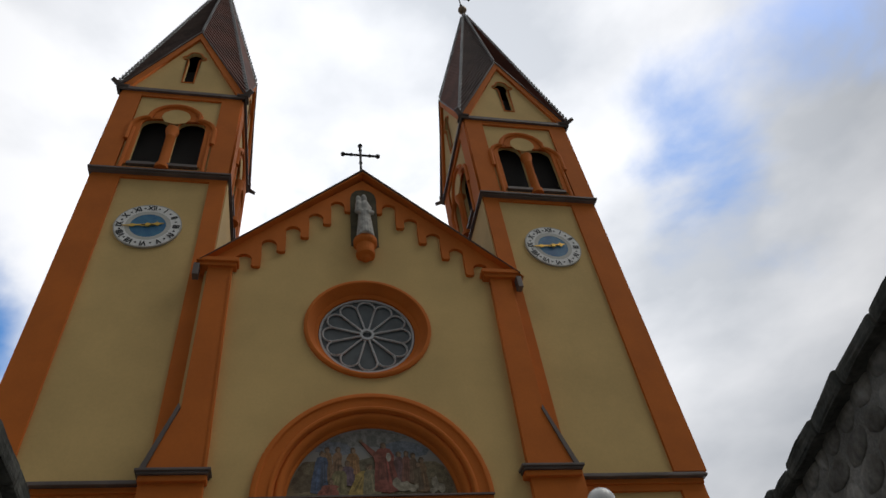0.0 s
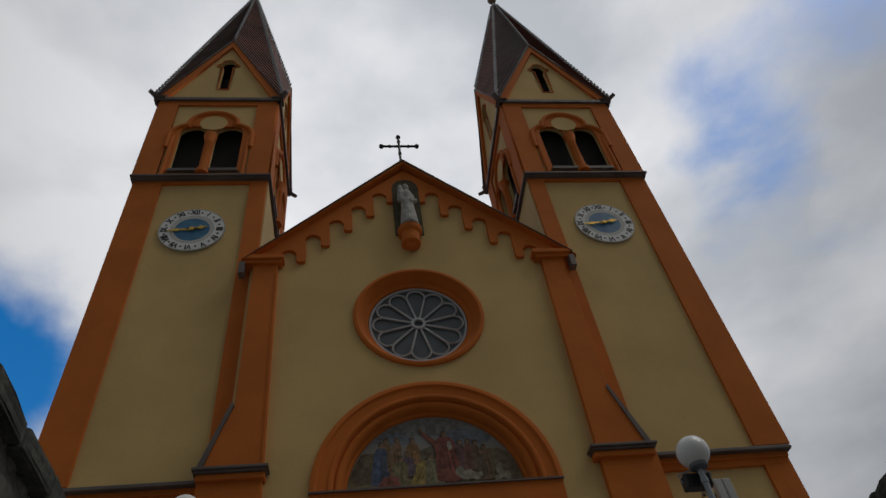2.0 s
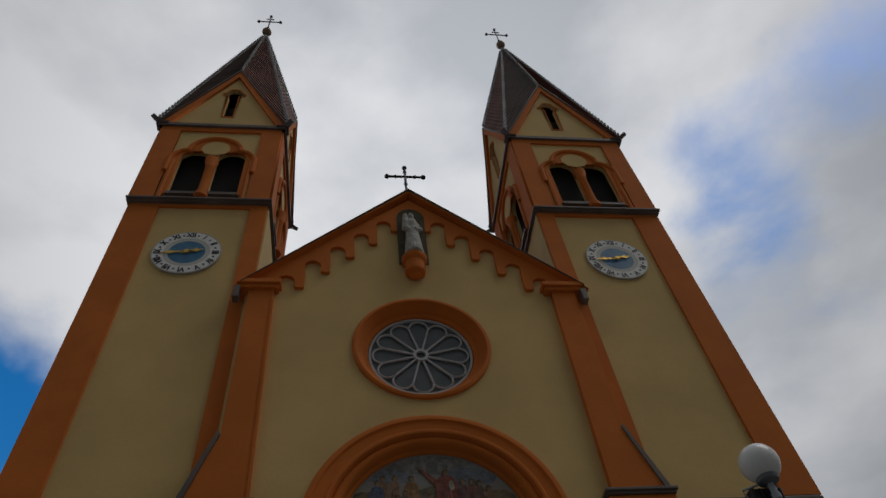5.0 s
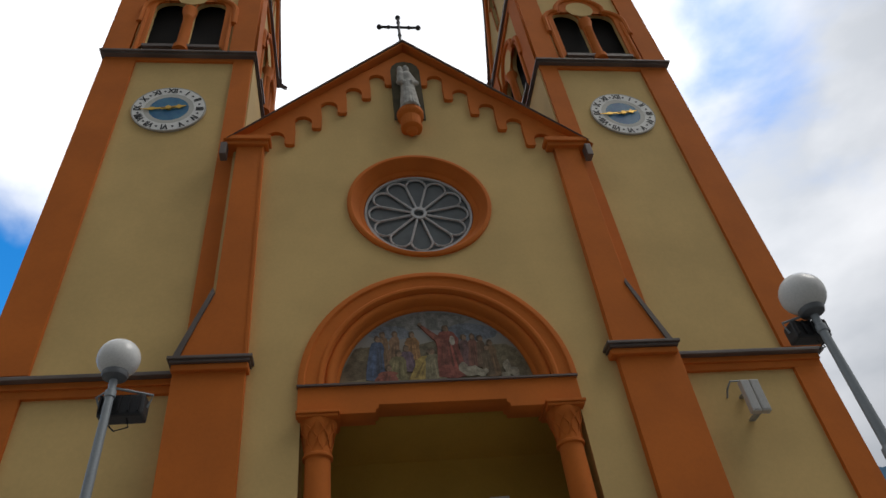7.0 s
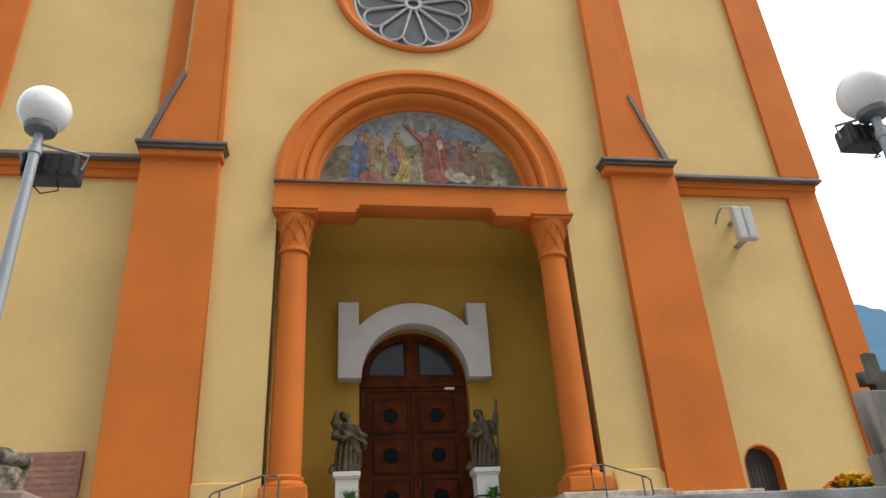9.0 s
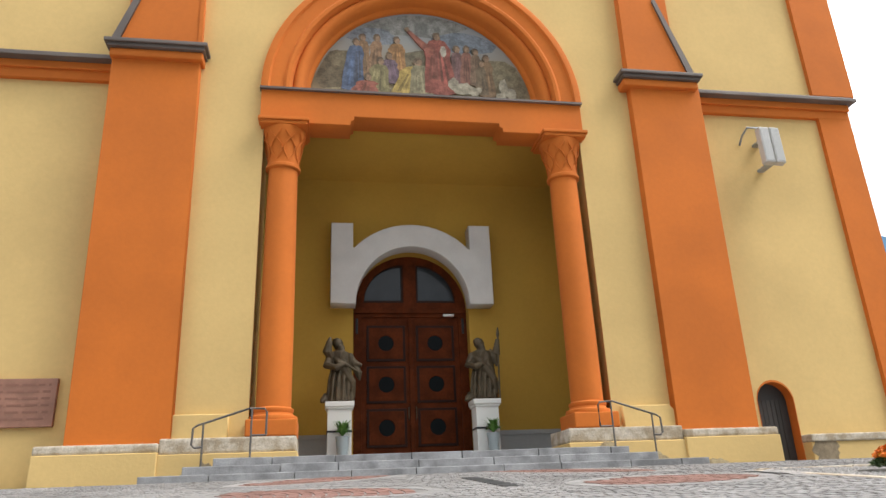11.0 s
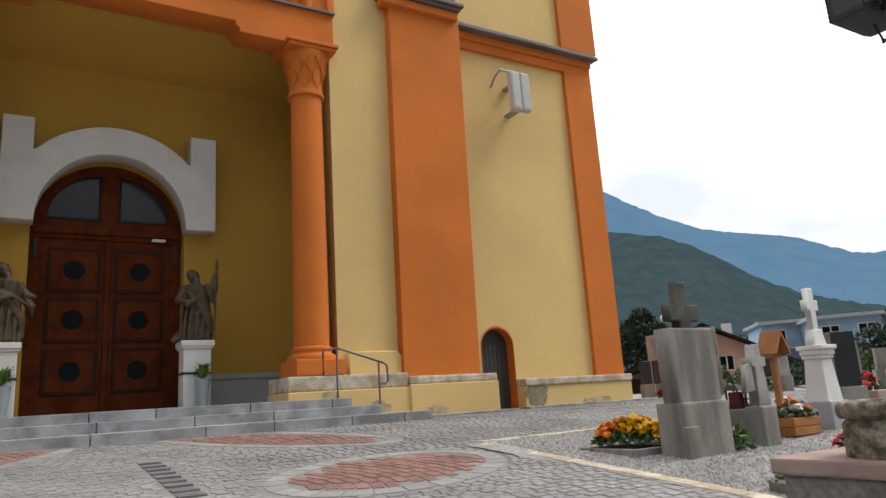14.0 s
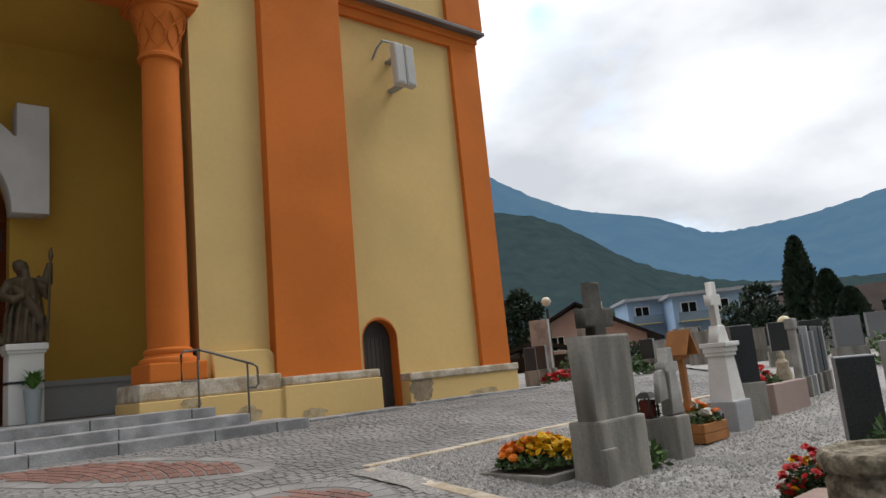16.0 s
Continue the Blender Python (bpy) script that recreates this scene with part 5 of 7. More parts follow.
def street_lamp(x, y, z_globe, z_foot, r, flood, z_sleeve, label):
    lamp = thing("street_lamp", (x, y, z_foot), label, "street lamp", "globe lamps at the stairs")
    part("sleeve", lathe(bmesh.new(), [(0.068, z_foot), (0.068, z_sleeve - 0.05), (0.062, z_sleeve - 0.02), (0.046, z_sleeve)], x, y, 20), PAINTED, lamp, smooth=True)
    part("pole", lathe(bmesh.new(), [(0.045, z_sleeve - 0.01), (0.036, z_globe - r - 0.22), (0.046, z_globe - r - 0.21), (0.046, z_globe - r - 0.15), (0.034, z_globe - r - 0.14), (0.034, z_globe - r - 0.02)], x, y, 16), PAINTED, lamp, smooth=True)
    part("collar", lathe(bmesh.new(), [(0.04, z_globe - r - 0.04), (0.105, z_globe - r - 0.015), (0.115, z_globe - r + 0.015), (0.11, z_globe - r + 0.035)], x, y, 20), material("lamp_collar", (0.16, 0.17, 0.18), 0.5, metal=0.3), lamp, smooth=True)
    bm = bmesh.new()
    bmesh.ops.create_uvsphere(bm, u_segments=32, v_segments=20, radius=r, matrix=Matrix.Translation((x, y, z_globe)))
    part("globe", bm, GLOBE, lamp, "white opal globe", smooth=True)
    if flood:
        fx, fz, k = flood
        f = thing("floodlight", (fx, y + 0.15, fz), "black floodlight box clamped to the lamp post", "floodlight", "floodlights on lamp posts")
        part("housing", blocks((fx - 0.215 * k, fx + 0.215 * k, y + 0.08, y + 0.08 + 0.2 * k, fz - 0.12 * k, fz + 0.11 * k), bevel=0.025), material("black_housing", (0.025, 0.025, 0.027), 0.5), f)
        part("front_glass", blocks((fx - 0.19 * k, fx + 0.19 * k, y + 0.08 + 0.2 * k, y + 0.09 + 0.2 * k, fz - 0.10 * k, fz + 0.09 * k)), PANE, f)
        for n in range(5):
            rib = fx + (0.09 * n - 0.19) * k
            part("cooling_fin", blocks((rib - 0.007, rib + 0.007, y + 0.05, y + 0.085, fz - 0.09 * k, fz + 0.08 * k)), IRON, f)
        part("bracket", tube([(fx - 0.22 * k, y + 0.16, fz), (fx - 0.27 * k, y + 0.14, fz + 0.12 * k), (x, y + 0.03, fz + 0.15 * k), (fx + 0.27 * k, y + 0.14, fz + 0.12 * k), (fx + 0.22 * k, y + 0.16, fz)], 0.012, 6), PAINTED, f)
        part("cable", tube([(fx + 0.05, y + 0.15, fz - 0.12 * k), (fx + 0.08, y + 0.14, fz - 0.22 * k), (fx - 0.02, y + 0.1, fz - 0.28 * k), (x, y + 0.05, fz - 0.22 * k)], 0.007, 5), IRON, f)


street_lamp(-4.37, -10.35, 2.44, -0.55, 0.185, (-4.29, 2.02, 0.9), 0.54, "grey post lamp with a white globe by the stairs")
street_lamp(1.81, -11.27, 2.25, -1.2, 0.20, (1.79, 1.94, 0.78), 0.76, "grey post lamp with a white globe by the stairs")

# ---- porch furnishings ----
def saint(x, y, z, turn, staff, label):
    """A bronze figure as one plain mesh."""
    st = bmesh.new()
    lathe(st, [(0.30, 0.0), (0.33, 0.06), (0.29, 0.3), (0.25, 0.6), (0.24, 0.8), (0.28, 1.0), (0.24, 1.13), (0.10, 1.18), (0.085, 1.22), (0.125, 1.29), (0.135, 1.36), (0.11, 1.44), (0.03, 1.48)], 0, 0, 18)
    for v in st.verts:
        a = math.atan2(v.co.y, v.co.x)
        if v.co.z < 1.1:
            k = 1 + 0.13 * math.sin(a * 7 + v.co.z * 2.0) + 0.05 * math.sin(a * 13)
            v.co.x *= k
            v.co.y *= 0.8 * k
        v.co.x += 0.07 * math.sin(v.co.z * 2.2) - 0.05 * v.co.z
    tube([(-0.22, 0, 1.08), (-0.34, -0.10, 0.82), (-0.16, -0.30, 0.74), (0.0, -0.33, 0.82)], [0.10, 0.10, 0.08, 0.05], 9, st)
    if staff:
        tube([(0.22, 0, 1.10), (0.36, -0.08, 1.08), (0.40, -0.15, 1.40)], [0.12, 0.11, 0.05], 9, st)
        tube([(0.20, 0, 1.08), (0.32, -0.05, 0.98), (0.35, -0.08, 0.76)], [0.10, 0.10, 0.02], 8, st)
    else:
        tube([(0.22, 0, 1.08), (0.34, -0.10, 0.88), (0.50, -0.16, 0.84)], [0.11, 0.09, 0.04], 9, st)
        tube([(0.30, -0.05, 0.9), (0.44, -0.10, 0.66), (0.46, -0.10, 0.5)], [0.09, 0.09, 0.02], 8, st)
    tube([(-0.20, 0.0, 1.1), (-0.02, -0.22, 0.82), (0.24, -0.20, 0.45), (0.30, -0.12, 0.1)], [0.08, 0.09, 0.10, 0.05], 8, st)
    tube([(0.0, -0.09, 1.26), (0.02, -0.17, 1.10), (0.0, -0.19, 0.98)], [0.085, 0.075, 0.02], 8, st)
    tube([(-0.3, 0.02, 0.15), (-0.40, -0.05, 0.05), (-0.46, -0.1, 0.0)], [0.10, 0.08, 0.03], 7, st)
    for k in range(7):
        a = radians(195 + 25 * k)
        tube([(0.31 * math.cos(a), 0.27 * math.sin(a), 0.02), (0.29 * math.cos(a + 0.1), 0.25 * math.sin(a + 0.1), 0.5), (0.22 * math.cos(a + 0.35), 0.2 * math.sin(a + 0.35), 0.95)], [0.05, 0.04, 0.015], 6, st)
    if staff:
        tube([(0.36, -0.22, 0.0), (0.40, -0.19, 1.25), (0.42, -0.17, 1.66)], 0.024, 6, st)
        tube([(0.41, -0.17, 1.44), (0.415, -0.17, 1.52), (0.42, -0.17, 1.68)], [0.03, 0.05, 0.02], 6, st)
    else:
        tube([(-0.14, -0.3, 0.86), (0.05, -0.34, 0.82), (0.34, -0.36, 0.66)], [0.05, 0.045, 0.015], 6, st)
        tube([(-0.24, -0.05, 1.05), (-0.34, -0.12, 1.14), (-0.30, -0.16, 1.36), (-0.28, -0.16, 1.46)], [0.12, 0.12, 0.07, 0.03], 7, st)
    bmesh.ops.transform(st, matrix=Matrix.Translation((x, y, z)) @ Matrix.Rotation(radians(turn), 4, "Z") @ Matrix.Diagonal((0.93, 0.94, 0.97, 1)), verts=st.verts)
    return tagged(fused(part("statue", st, BRONZE, smooth=True), 0.014), label, "statue", "bronze figures beside the door")


for x, tr, stf, lb in ((-1.80, 14, False, "dark bronze robed figure on a white pedestal"), (1.43, -8, True, "dark bronze robed figure holding a staff")):
    ped = thing("pedestal", (x, 1.75, 0.44), "white square plinth with a dark band", "pedestal", "pedestals beside the door")
    part("shaft", blocks((x - 0.255, x + 0.255, 1.50, 2.0, 0.44, 1.60), bevel=0.015), WHITE, ped)
    part("cap", blocks((x - 0.31, x + 0.31, 1.44, 2.06, 1.62, 1.73), (x - 0.285, x + 0.285, 1.47, 2.03, 1.57, 1.63), bevel=0.015), WHITE, ped)
    part("dark_band", blocks((x - 0.268, x + 0.268, 1.488, 2.0, 1.085, 1.125)), IRON, ped)
    saint(x, 1.75, 1.73, tr, stf, lb)
    vase = thing("flower_vase", (x + 0.06, 1.32, 0.44), "grey-blue vase with a green fern", "vase", "vases before the pedestals")
    part("vase", lathe(bmesh.new(), [(0.10, 0.44), (0.11, 0.6), (0.13, 0.85), (0.15, 0.98), (0.13, 0.98)], x + 0.06, 1.32, 16), material("blue_grey_glaze", (0.33, 0.38, 0.39), 0.35), vase, smooth=True)
    bm = bmesh.new()
    rf = random.Random(int(x * 10))
    for k in range(110):
        a, l, up = rf.uniform(0, 6.28), rf.uniform(0.10, 0.30), rf.uniform(0.05, 0.36)
        o = Vector((x + 0.06, 1.32, 0.97))
        e = o + Vector((l * math.cos(a), l * math.sin(a), up))
        mid_p = (o + e) / 2 + Vector((0, 0, 0.10))
        sd_v = Vector((-math.sin(a), math.cos(a), 0)) * 0.018
        v = [bm.verts.new(q) for q in (o - sd_v * 0.3, o + sd_v * 0.3, mid_p + sd_v, e, mid_p - sd_v)]
        bm.faces.new(v)
    part("fern", bm, material("fern_leaf", (0.10, 0.23, 0.035), 0.6, grain=0.2, per_piece=0.3), vase)

# loudspeaker pair on the tower wall
spk = thing("loudspeaker", (8.55, 0.2, 7.4), "two pale column loudspeakers on a wall bracket", "loudspeaker")
SPK = material("speaker_grey", (0.52, 0.51, 0.48), 0.6, stain=0.08)
for k, x in enumerate((8.36, 8.64)):
    bm = blocks((x - 0.125, x + 0.125, -0.28, -0.10, 6.92, 7.92), bevel=0.02)
    bmesh.ops.rotate(bm, cent=(x, -0.18, 7.9), matrix=Matrix.Rotation(radians(-5), 3, "X") @ Matrix.Rotation(radians(3), 3, "Y"), verts=bm.verts)
    part("cabinet", bm, SPK, spk)
    bm = blocks((x - 0.10, x + 0.10, -0.292, -0.28, 6.96, 7.88))
    bmesh.ops.rotate(bm, cent=(x, -0.18, 7.9), matrix=Matrix.Rotation(radians(-5), 3, "X") @ Matrix.Rotation(radians(3), 3, "Y"), verts=bm.verts)
    part("grille", bm, material("grille_grey", (0.40, 0.40, 0.39), 0.7, grain=0.3, grain_scale=120), spk)
part("bracket", tube([(8.08, 0.36, 7.75), (8.05, 0.15, 7.9), (8.09, -0.05, 8.02), (8.34, -0.12, 7.98)], 0.028, 8), PAINTED, spk)
for z in (7.0, 7.7):
    part("wall_arm", blocks((8.42, 8.58, -0.08, 0.36, z, z + 0.06)), PAINTED, spk)

# memorial plaque with lines too worn to read
plq = thing("plaque", (-7.9, 0.3, 1.5), "reddish stone plaque with worn writing", "plaque")
part("slab", blocks((-8.75, -7.05, 0.27, 0.37, 1.20, 2.09), bevel=0.012), material("red_marble", (0.38, 0.19, 0.13), 0.6, stain=0.25, stain_scale=3), plq)
rq = random.Random(3)
for k in range(6):
    x0 = -8.65
    while x0 < -7.2:
        w = rq.uniform(0.1, 0.3)
        part("worn_line", blocks((x0, min(-7.15, x0 + w), 0.264, 0.27, 1.95 - 0.125 * k, 1.99 - 0.125 * k)), material("line_tone", (0.27, 0.13, 0.09), 0.7), plq)
        x0 += w + 0.06

# ---- graveyard ----
earlier = set(bpy.data.objects)
GRAVE = material("grave_stone", (0.285, 0.268, 0.235), 0.92, second=(0.145, 0.137, 0.12), stain_scale=2.6, grain=0.09, grain_scale=40, bump=0.25, bump_scale=30)
# rain streaks: the large stain is drawn out upright
gn, gl = GRAVE.node_tree.nodes, GRAVE.node_tree.links
streak = gn.new("ShaderNodeMapping")
streak.inputs["Scale"].default_value = (1.6, 1.6, 0.35)
gl.new(gn["Geometry"].outputs["Position"], streak.inputs[0])
gl.new(streak.outputs[0], gn["Noise Texture"].inputs["Vector"])
GRAVEL_L = material("grave_light", (0.38, 0.37, 0.345), 0.85, second=(0.24, 0.232, 0.215), stain_scale=3.5, grain=0.12, bump=0.5)
MARBLE = material("white_marble", (0.70, 0.69, 0.66), 0.6, stain=0.14, stain_scale=3, bump=0.2)
GRANITE = material("black_granite", (0.035, 0.036, 0.038), 0.22, stain=0.2, grain=0.3, grain_scale=80, bump=0.0)
GREYGR = material("grey_granite", (0.19, 0.195, 0.205), 0.55, stain=0.12, grain=0.25, grain_scale=90, bump=0.2)
LIGHTGR = material("light_granite", (0.34, 0.345, 0.355), 0.6, stain=0.1, grain=0.25, grain_scale=90, bump=0.2)
PLANK = material("larch_wood", (0.42, 0.17, 0.045), 0.6, stain=0.3, stain_scale=4, bump=0.3)
LEAF = material("garden_leaf", (0.06, 0.12, 0.025), 0.6, second=(0.03, 0.065, 0.015), stain_scale=5, grain=0.2, per_piece=0.35)
SOIL = material("soil", (0.06, 0.045, 0.03), 0.95, stain=0.3)
PET_O = material("orange_petal", (0.80, 0.22, 0.01), 0.6, per_piece=0.25, bump=0.0)
PET_Y = material("yellow_petal", (0.85, 0.52, 0.015), 0.6, per_piece=0.2, bump=0.0)
PET_R = material("red_petal", (0.55, 0.02, 0.02), 0.55, per_piece=0.3, bump=0.0)
PET_W = material("white_petal", (0.75, 0.72, 0.66), 0.6, per_piece=0.15, bump=0.0)


def gz(y):
    return 0.075 * min(0.0, y + 3.1) + 0.01


def leaves(name, x, y, z, rx, ry, h, n, seed, mat, parent, size=0.045):
    """A loose clump of small leaves over an uneven mound."""
    r = random.Random(seed)
    vs, fs = [], []
    for k in range(n):
        a, d = r.uniform(0, 6.283), math.sqrt(r.random())
        px, py = x + rx * d * math.cos(a), y + ry * d * math.sin(a)
        top = h * (1 - 0.75 * d * d) * (0.75 + 0.5 * noise.noise(Vector((px * 6, py * 6, seed))))
        pz = z + top * r.uniform(0.25, 1.0)
        u = Vector((r.uniform(-1, 1), r.uniform(-1, 1), r.uniform(-0.2, 0.9))).normalized()
        v = u.cross(Vector((r.uniform(-1, 1), r.uniform(-1, 1), r.uniform(-1, 1)))).normalized()
        s = size * r.uniform(0.6, 1.3)
        p = Vector((px, py, pz))
        o = len(vs)
        vs += [tuple(p), tuple(p + u * s + v * s * 0.4), tuple(p + u * s * 1.9), tuple(p + u * s - v * s * 0.4)]
        fs.append((o, o + 1, o + 2, o + 3))
    me = bpy.data.meshes.new(name)
    me.from_pydata(vs, [], fs)
    me.materials.append(mat)
    return tagged(link(new(name, me), parent), kind="stuff")


bloom_cache = {}


def bloom_mesh(mat, r):
    """A ruffled round bloom."""
    key = (mat.name, r)
    if key not in bloom_cache:
        bm = bmesh.new()
        for ring, (rr, zz, n) in enumerate(((r, 0.0, 9), (r * 0.72, r * 0.25, 7), (r * 0.4, r * 0.42, 5))):
            for k in range(n):
                a = 2 * math.pi * k / n + ring * 0.3
                c, s = math.cos(a), math.sin(a)
                w = rr * 0.45
                v = [bm.verts.new(p) for p in ((0, 0, zz * 0.8), (rr * 0.7 * c - w * s, rr * 0.7 * s + w * c, zz + r * 0.12), (rr * c, rr * s, zz + r * 0.03), (rr * 0.7 * c + w * s, rr * 0.7 * s - w * c, zz + r * 0.12))]
                bm.faces.new(v)
        me = bpy.data.meshes.new("bloom")
        bm.to_mesh(me)
        bm.free()
        me.materials.append(mat)
        bloom_cache[key] = me
    return bloom_cache[key]


def blooms(parent, x, y, z, rx, ry, h, n, seed, mats, r=0.035, split=None):
    g = random.Random(seed)
    for k in range(n):
        a, d = g.uniform(0, 6.283), math.sqrt(g.random())
        px, py = x + rx * d * math.cos(a), y + ry * d * math.sin(a)
        top = h * (1 - 0.6 * d * d) * (0.85 + 0.3 * noise.noise(Vector((px * 5, py * 5, seed))))
        m = mats[g.randrange(len(mats))] if split is None else split(px, py, g)
        piece("bloom", bloom_mesh(m, r), Matrix.Translation((px, py, z + top + g.uniform(-0.03, 0.02))) @ Euler((g.uniform(-0.7, 0.7), g.uniform(-0.7, 0.7), g.uniform(0, 6))).to_matrix().to_4x4() @ Matrix.Scale(g.uniform(0.8, 1.25), 4), parent)


def flower_bed(x0, x1, y0, y1, h, n, seed, mats, label, split=None):
    z = gz((y0 + y1) / 2)
    b = thing("flower_bed", ((x0 + x1) / 2, (y0 + y1) / 2, z), label, "flower bed")
    part("bed_kerb", blocks((x0 - 0.06, x1 + 0.06, y0 - 0.06, y0, z - 0.1, z + 0.04), (x0 - 0.06, x0, y0, y1, z - 0.1, z + 0.04), (x1, x1 + 0.06, y0, y1, z - 0.1, z + 0.04), bevel=0.01), GRAVE, b)
    part("earth", blocks((x0, x1, y0, y1, z - 0.1, z + 0.03)), SOIL, b)
    cx, cy, rx, ry = (x0 + x1) / 2, (y0 + y1) / 2, (x1 - x0) / 2, (y1 - y0) / 2
    leaves("foliage", cx, cy, z + 0.05, rx * 1.05, ry * 1.05, h * 0.85, 1300, seed, LEAF, b, 0.03)
    blooms(b, cx, cy, z + 0.05, rx, ry, h, n, seed + 1, mats, 0.034, split)
    return b


# marigold bed beside the big stone: yellow towards the path, orange behind
flower_bed(3.38, 4.06, -7.72, -7.04, 0.28, 300, 3, (PET_O, PET_Y), "kerbed bed of orange and yellow marigolds",
           lambda px, py, g: PET_Y if (py + 7.34) - 0.25 * (px - 3.7) + g.uniform(-0.12, 0.12) < 0.02 else PET_O)

# the large gravestone with a stone cross
zz = gz(-8.0)
big = thing("gravestone", (3.85, -8.0, zz), "tall grey streaked gravestone with a stone cross", "gravestone", "gravestones")
part("base", blocks((3.55, 4.16, -8.14, -7.84, zz - 0.1, 0.10), bevel=0.02), GRAVE, big)
part("slab", plate([[(3.58, 0.10), (4.11, 0.10), (4.13, 0.72), (3.56, 0.72)]], -8.10, -7.92, bevel=0.02), GRAVE, big)
DARKG = material("dark_weathered", (0.10, 0.095, 0.08), 0.95, second=(0.05, 0.047, 0.04), stain_scale=4, grain=0.2, bump=0.8)
part("cross", plate([[(3.77, 0.71), (3.92, 0.71), (3.90, 0.82), (4.02, 0.82), (4.02, 0.94), (3.89, 0.94), (3.89, 1.15), (3.79, 1.15), (3.79, 0.94), (3.66, 0.94), (3.66, 0.82), (3.78, 0.82)]], -8.05, -7.95, bevel=0.015), DARKG, big)
part("step_block", blocks((3.53, 3.70, -8.17, -8.12, zz - 0.1, -0.10), bevel=0.012), GRAVE, big)

# narrow pale stone, broken at the top
zz = gz(-7.9)
sm_ = thing("gravestone", (4.81, -7.98, zz), "small pale tapering gravestone with a worn head", "gravestone", "gravestones")
part("base", blocks((4.78, 5.01, -8.04, -7.85, zz - 0.1, 0.0), bevel=0.02), GRAVE, sm_)
part("shaft", plate([[(4.815, 0.02), (4.995, 0.02), (4.945, 0.38), (4.995, 0.39), (4.995, 0.45), (4.935, 0.46), (4.925, 0.58), (4.865, 0.58), (4.855, 0.46), (4.795, 0.45), (4.795, 0.39), (4.845, 0.38)]], -8.0, -7.89, bevel=0.012), GRAVEL_L, sm_)
part("side_arm", plate([[(4.675, 0.14), (4.805, 0.16), (4.795, 0.40), (4.715, 0.38)]], -7.98, -7.92, bevel=0.012), GRAVEL_L, sm_)


def lantern(x, y, z, label):
    l = thing("grave_lantern", (x, y, z), label, "lantern", "grave lanterns")
    part("frame", blocks((x - 0.07, x + 0.07, y - 0.07, y + 0.07, z, z + 0.03), (x - 0.07, x - 0.055, y - 0.07, y - 0.055, z + 0.03, z + 0.20), (x + 0.055, x + 0.07, y - 0.07, y - 0.055, z + 0.03, z + 0.20), (x - 0.07, x - 0.055, y + 0.055, y + 0.07, z + 0.03, z + 0.20), (x + 0.055, x + 0.07, y + 0.055, y + 0.07, z + 0.03, z + 0.20)), IRON, l)
    part("red_glass", blocks((x - 0.05, x + 0.05, y - 0.05, y + 0.05, z + 0.03, z + 0.18)), material("red_glass", (0.10, 0.008, 0.008), 0.2), l, "dark red glass")
    bm = bmesh.new()
    box(bm, x - 0.085, x + 0.085, y - 0.085, y + 0.085, z + 0.20, z + 0.25, top=(0.05, 0.05, 0.05, 0.05))
    part("roof", bm, IRON, l)


def shrub(x, y, rx, ry, h, n, seed, label, mat=LEAF, base=None, size=0.05):
    z = gz(y) if base is None else base
    s = thing("shrub", (x, y, z), label, "shrub")
    leaves("foliage", x, y, z, rx, ry, h, n, seed, mat, s, size)
    return s


lantern(4.80, -7.76, gz(-7.7) + 0.32, "black grave lantern with dark red glass")
part("lantern_stone", blocks((4.69, 4.91, -7.87, -7.65, gz(-7.7) - 0.05, gz(-7.7) + 0.32), bevel=0.015), GRAVE, thing("lantern_pedestal", (4.80, -7.76, gz(-7.7)), "low grey stone under a grave lantern", "pedestal"))
shrub(4.52, -7.62, 0.24, 0.3, 0.42, 900, 41, "low green grave planting beside the stones", size=0.03)
shrub(4.30, -7.95, 0.14, 0.2, 0.30, 160, 42, "low green grave planting beside the stones")
shrub(5.02, -7.6, 0.13, 0.16, 0.55, 300, 43, "narrow dark green grave shrub", material("dark_leaf", (0.025, 0.055, 0.02), 0.6, per_piece=0.3))

# wooden grave cross under a little roof, in a planter
zz = gz(-7.75)
cx, cy = 5.60, -7.70
wc = thing("wooden_cross", (cx, cy, zz), "orange larch grave cross under a small roof", "grave cross")
part("post", blocks((cx - 0.03, cx + 0.03, cy - 0.03, cy + 0.03, zz, 0.70), bevel=0.008), PLANK, wc)
part("crossbar", blocks((cx - 0.11, cx + 0.11, cy - 0.03, cy + 0.02, 0.46, 0.51), bevel=0.008), PLANK, wc)
for s in (-1, 1):
    bm = blocks((0, 0.27, -0.13, 0.10, -0.012, 0.012))
    bmesh.ops.transform(bm, matrix=Matrix.Translation((cx, cy, 0.74)) @ Matrix.Rotation(radians(62 if s > 0 else 118), 4, "Y"), verts=bm.verts)
    part("roof_board", bm, PLANK, wc)
px0, px1, py0, py1 = 5.44, 5.90, -7.92, -7.5
pb = thing("planter_box", (5.69, -7.75, zz), "wooden planter with white grave flowers", "planter")
for k in range(2):
    z0, z1 = zz + 0.01 + 0.09 * k, zz + 0.095 + 0.09 * k
    part("plank", blocks((px0, px1, py0, py0 + 0.03, z0, z1), bevel=0.006), PLANK, pb)
    part("plank", blocks((px0, px0 + 0.03, py0 + 0.03, py1, z0, z1), bevel=0.006), PLANK, pb)
    part("plank", blocks((px1 - 0.03, px1, py0 + 0.03, py1, z0, z1), bevel=0.006), PLANK, pb)
part("earth", blocks((px0 + 0.03, px1 - 0.03, py0 + 0.03, py1, zz, zz + 0.16)), SOIL, pb)
leaves("foliage", 5.69, -7.72, zz + 0.17, 0.26, 0.2, 0.2, 400, 44, LEAF, pb, 0.035)
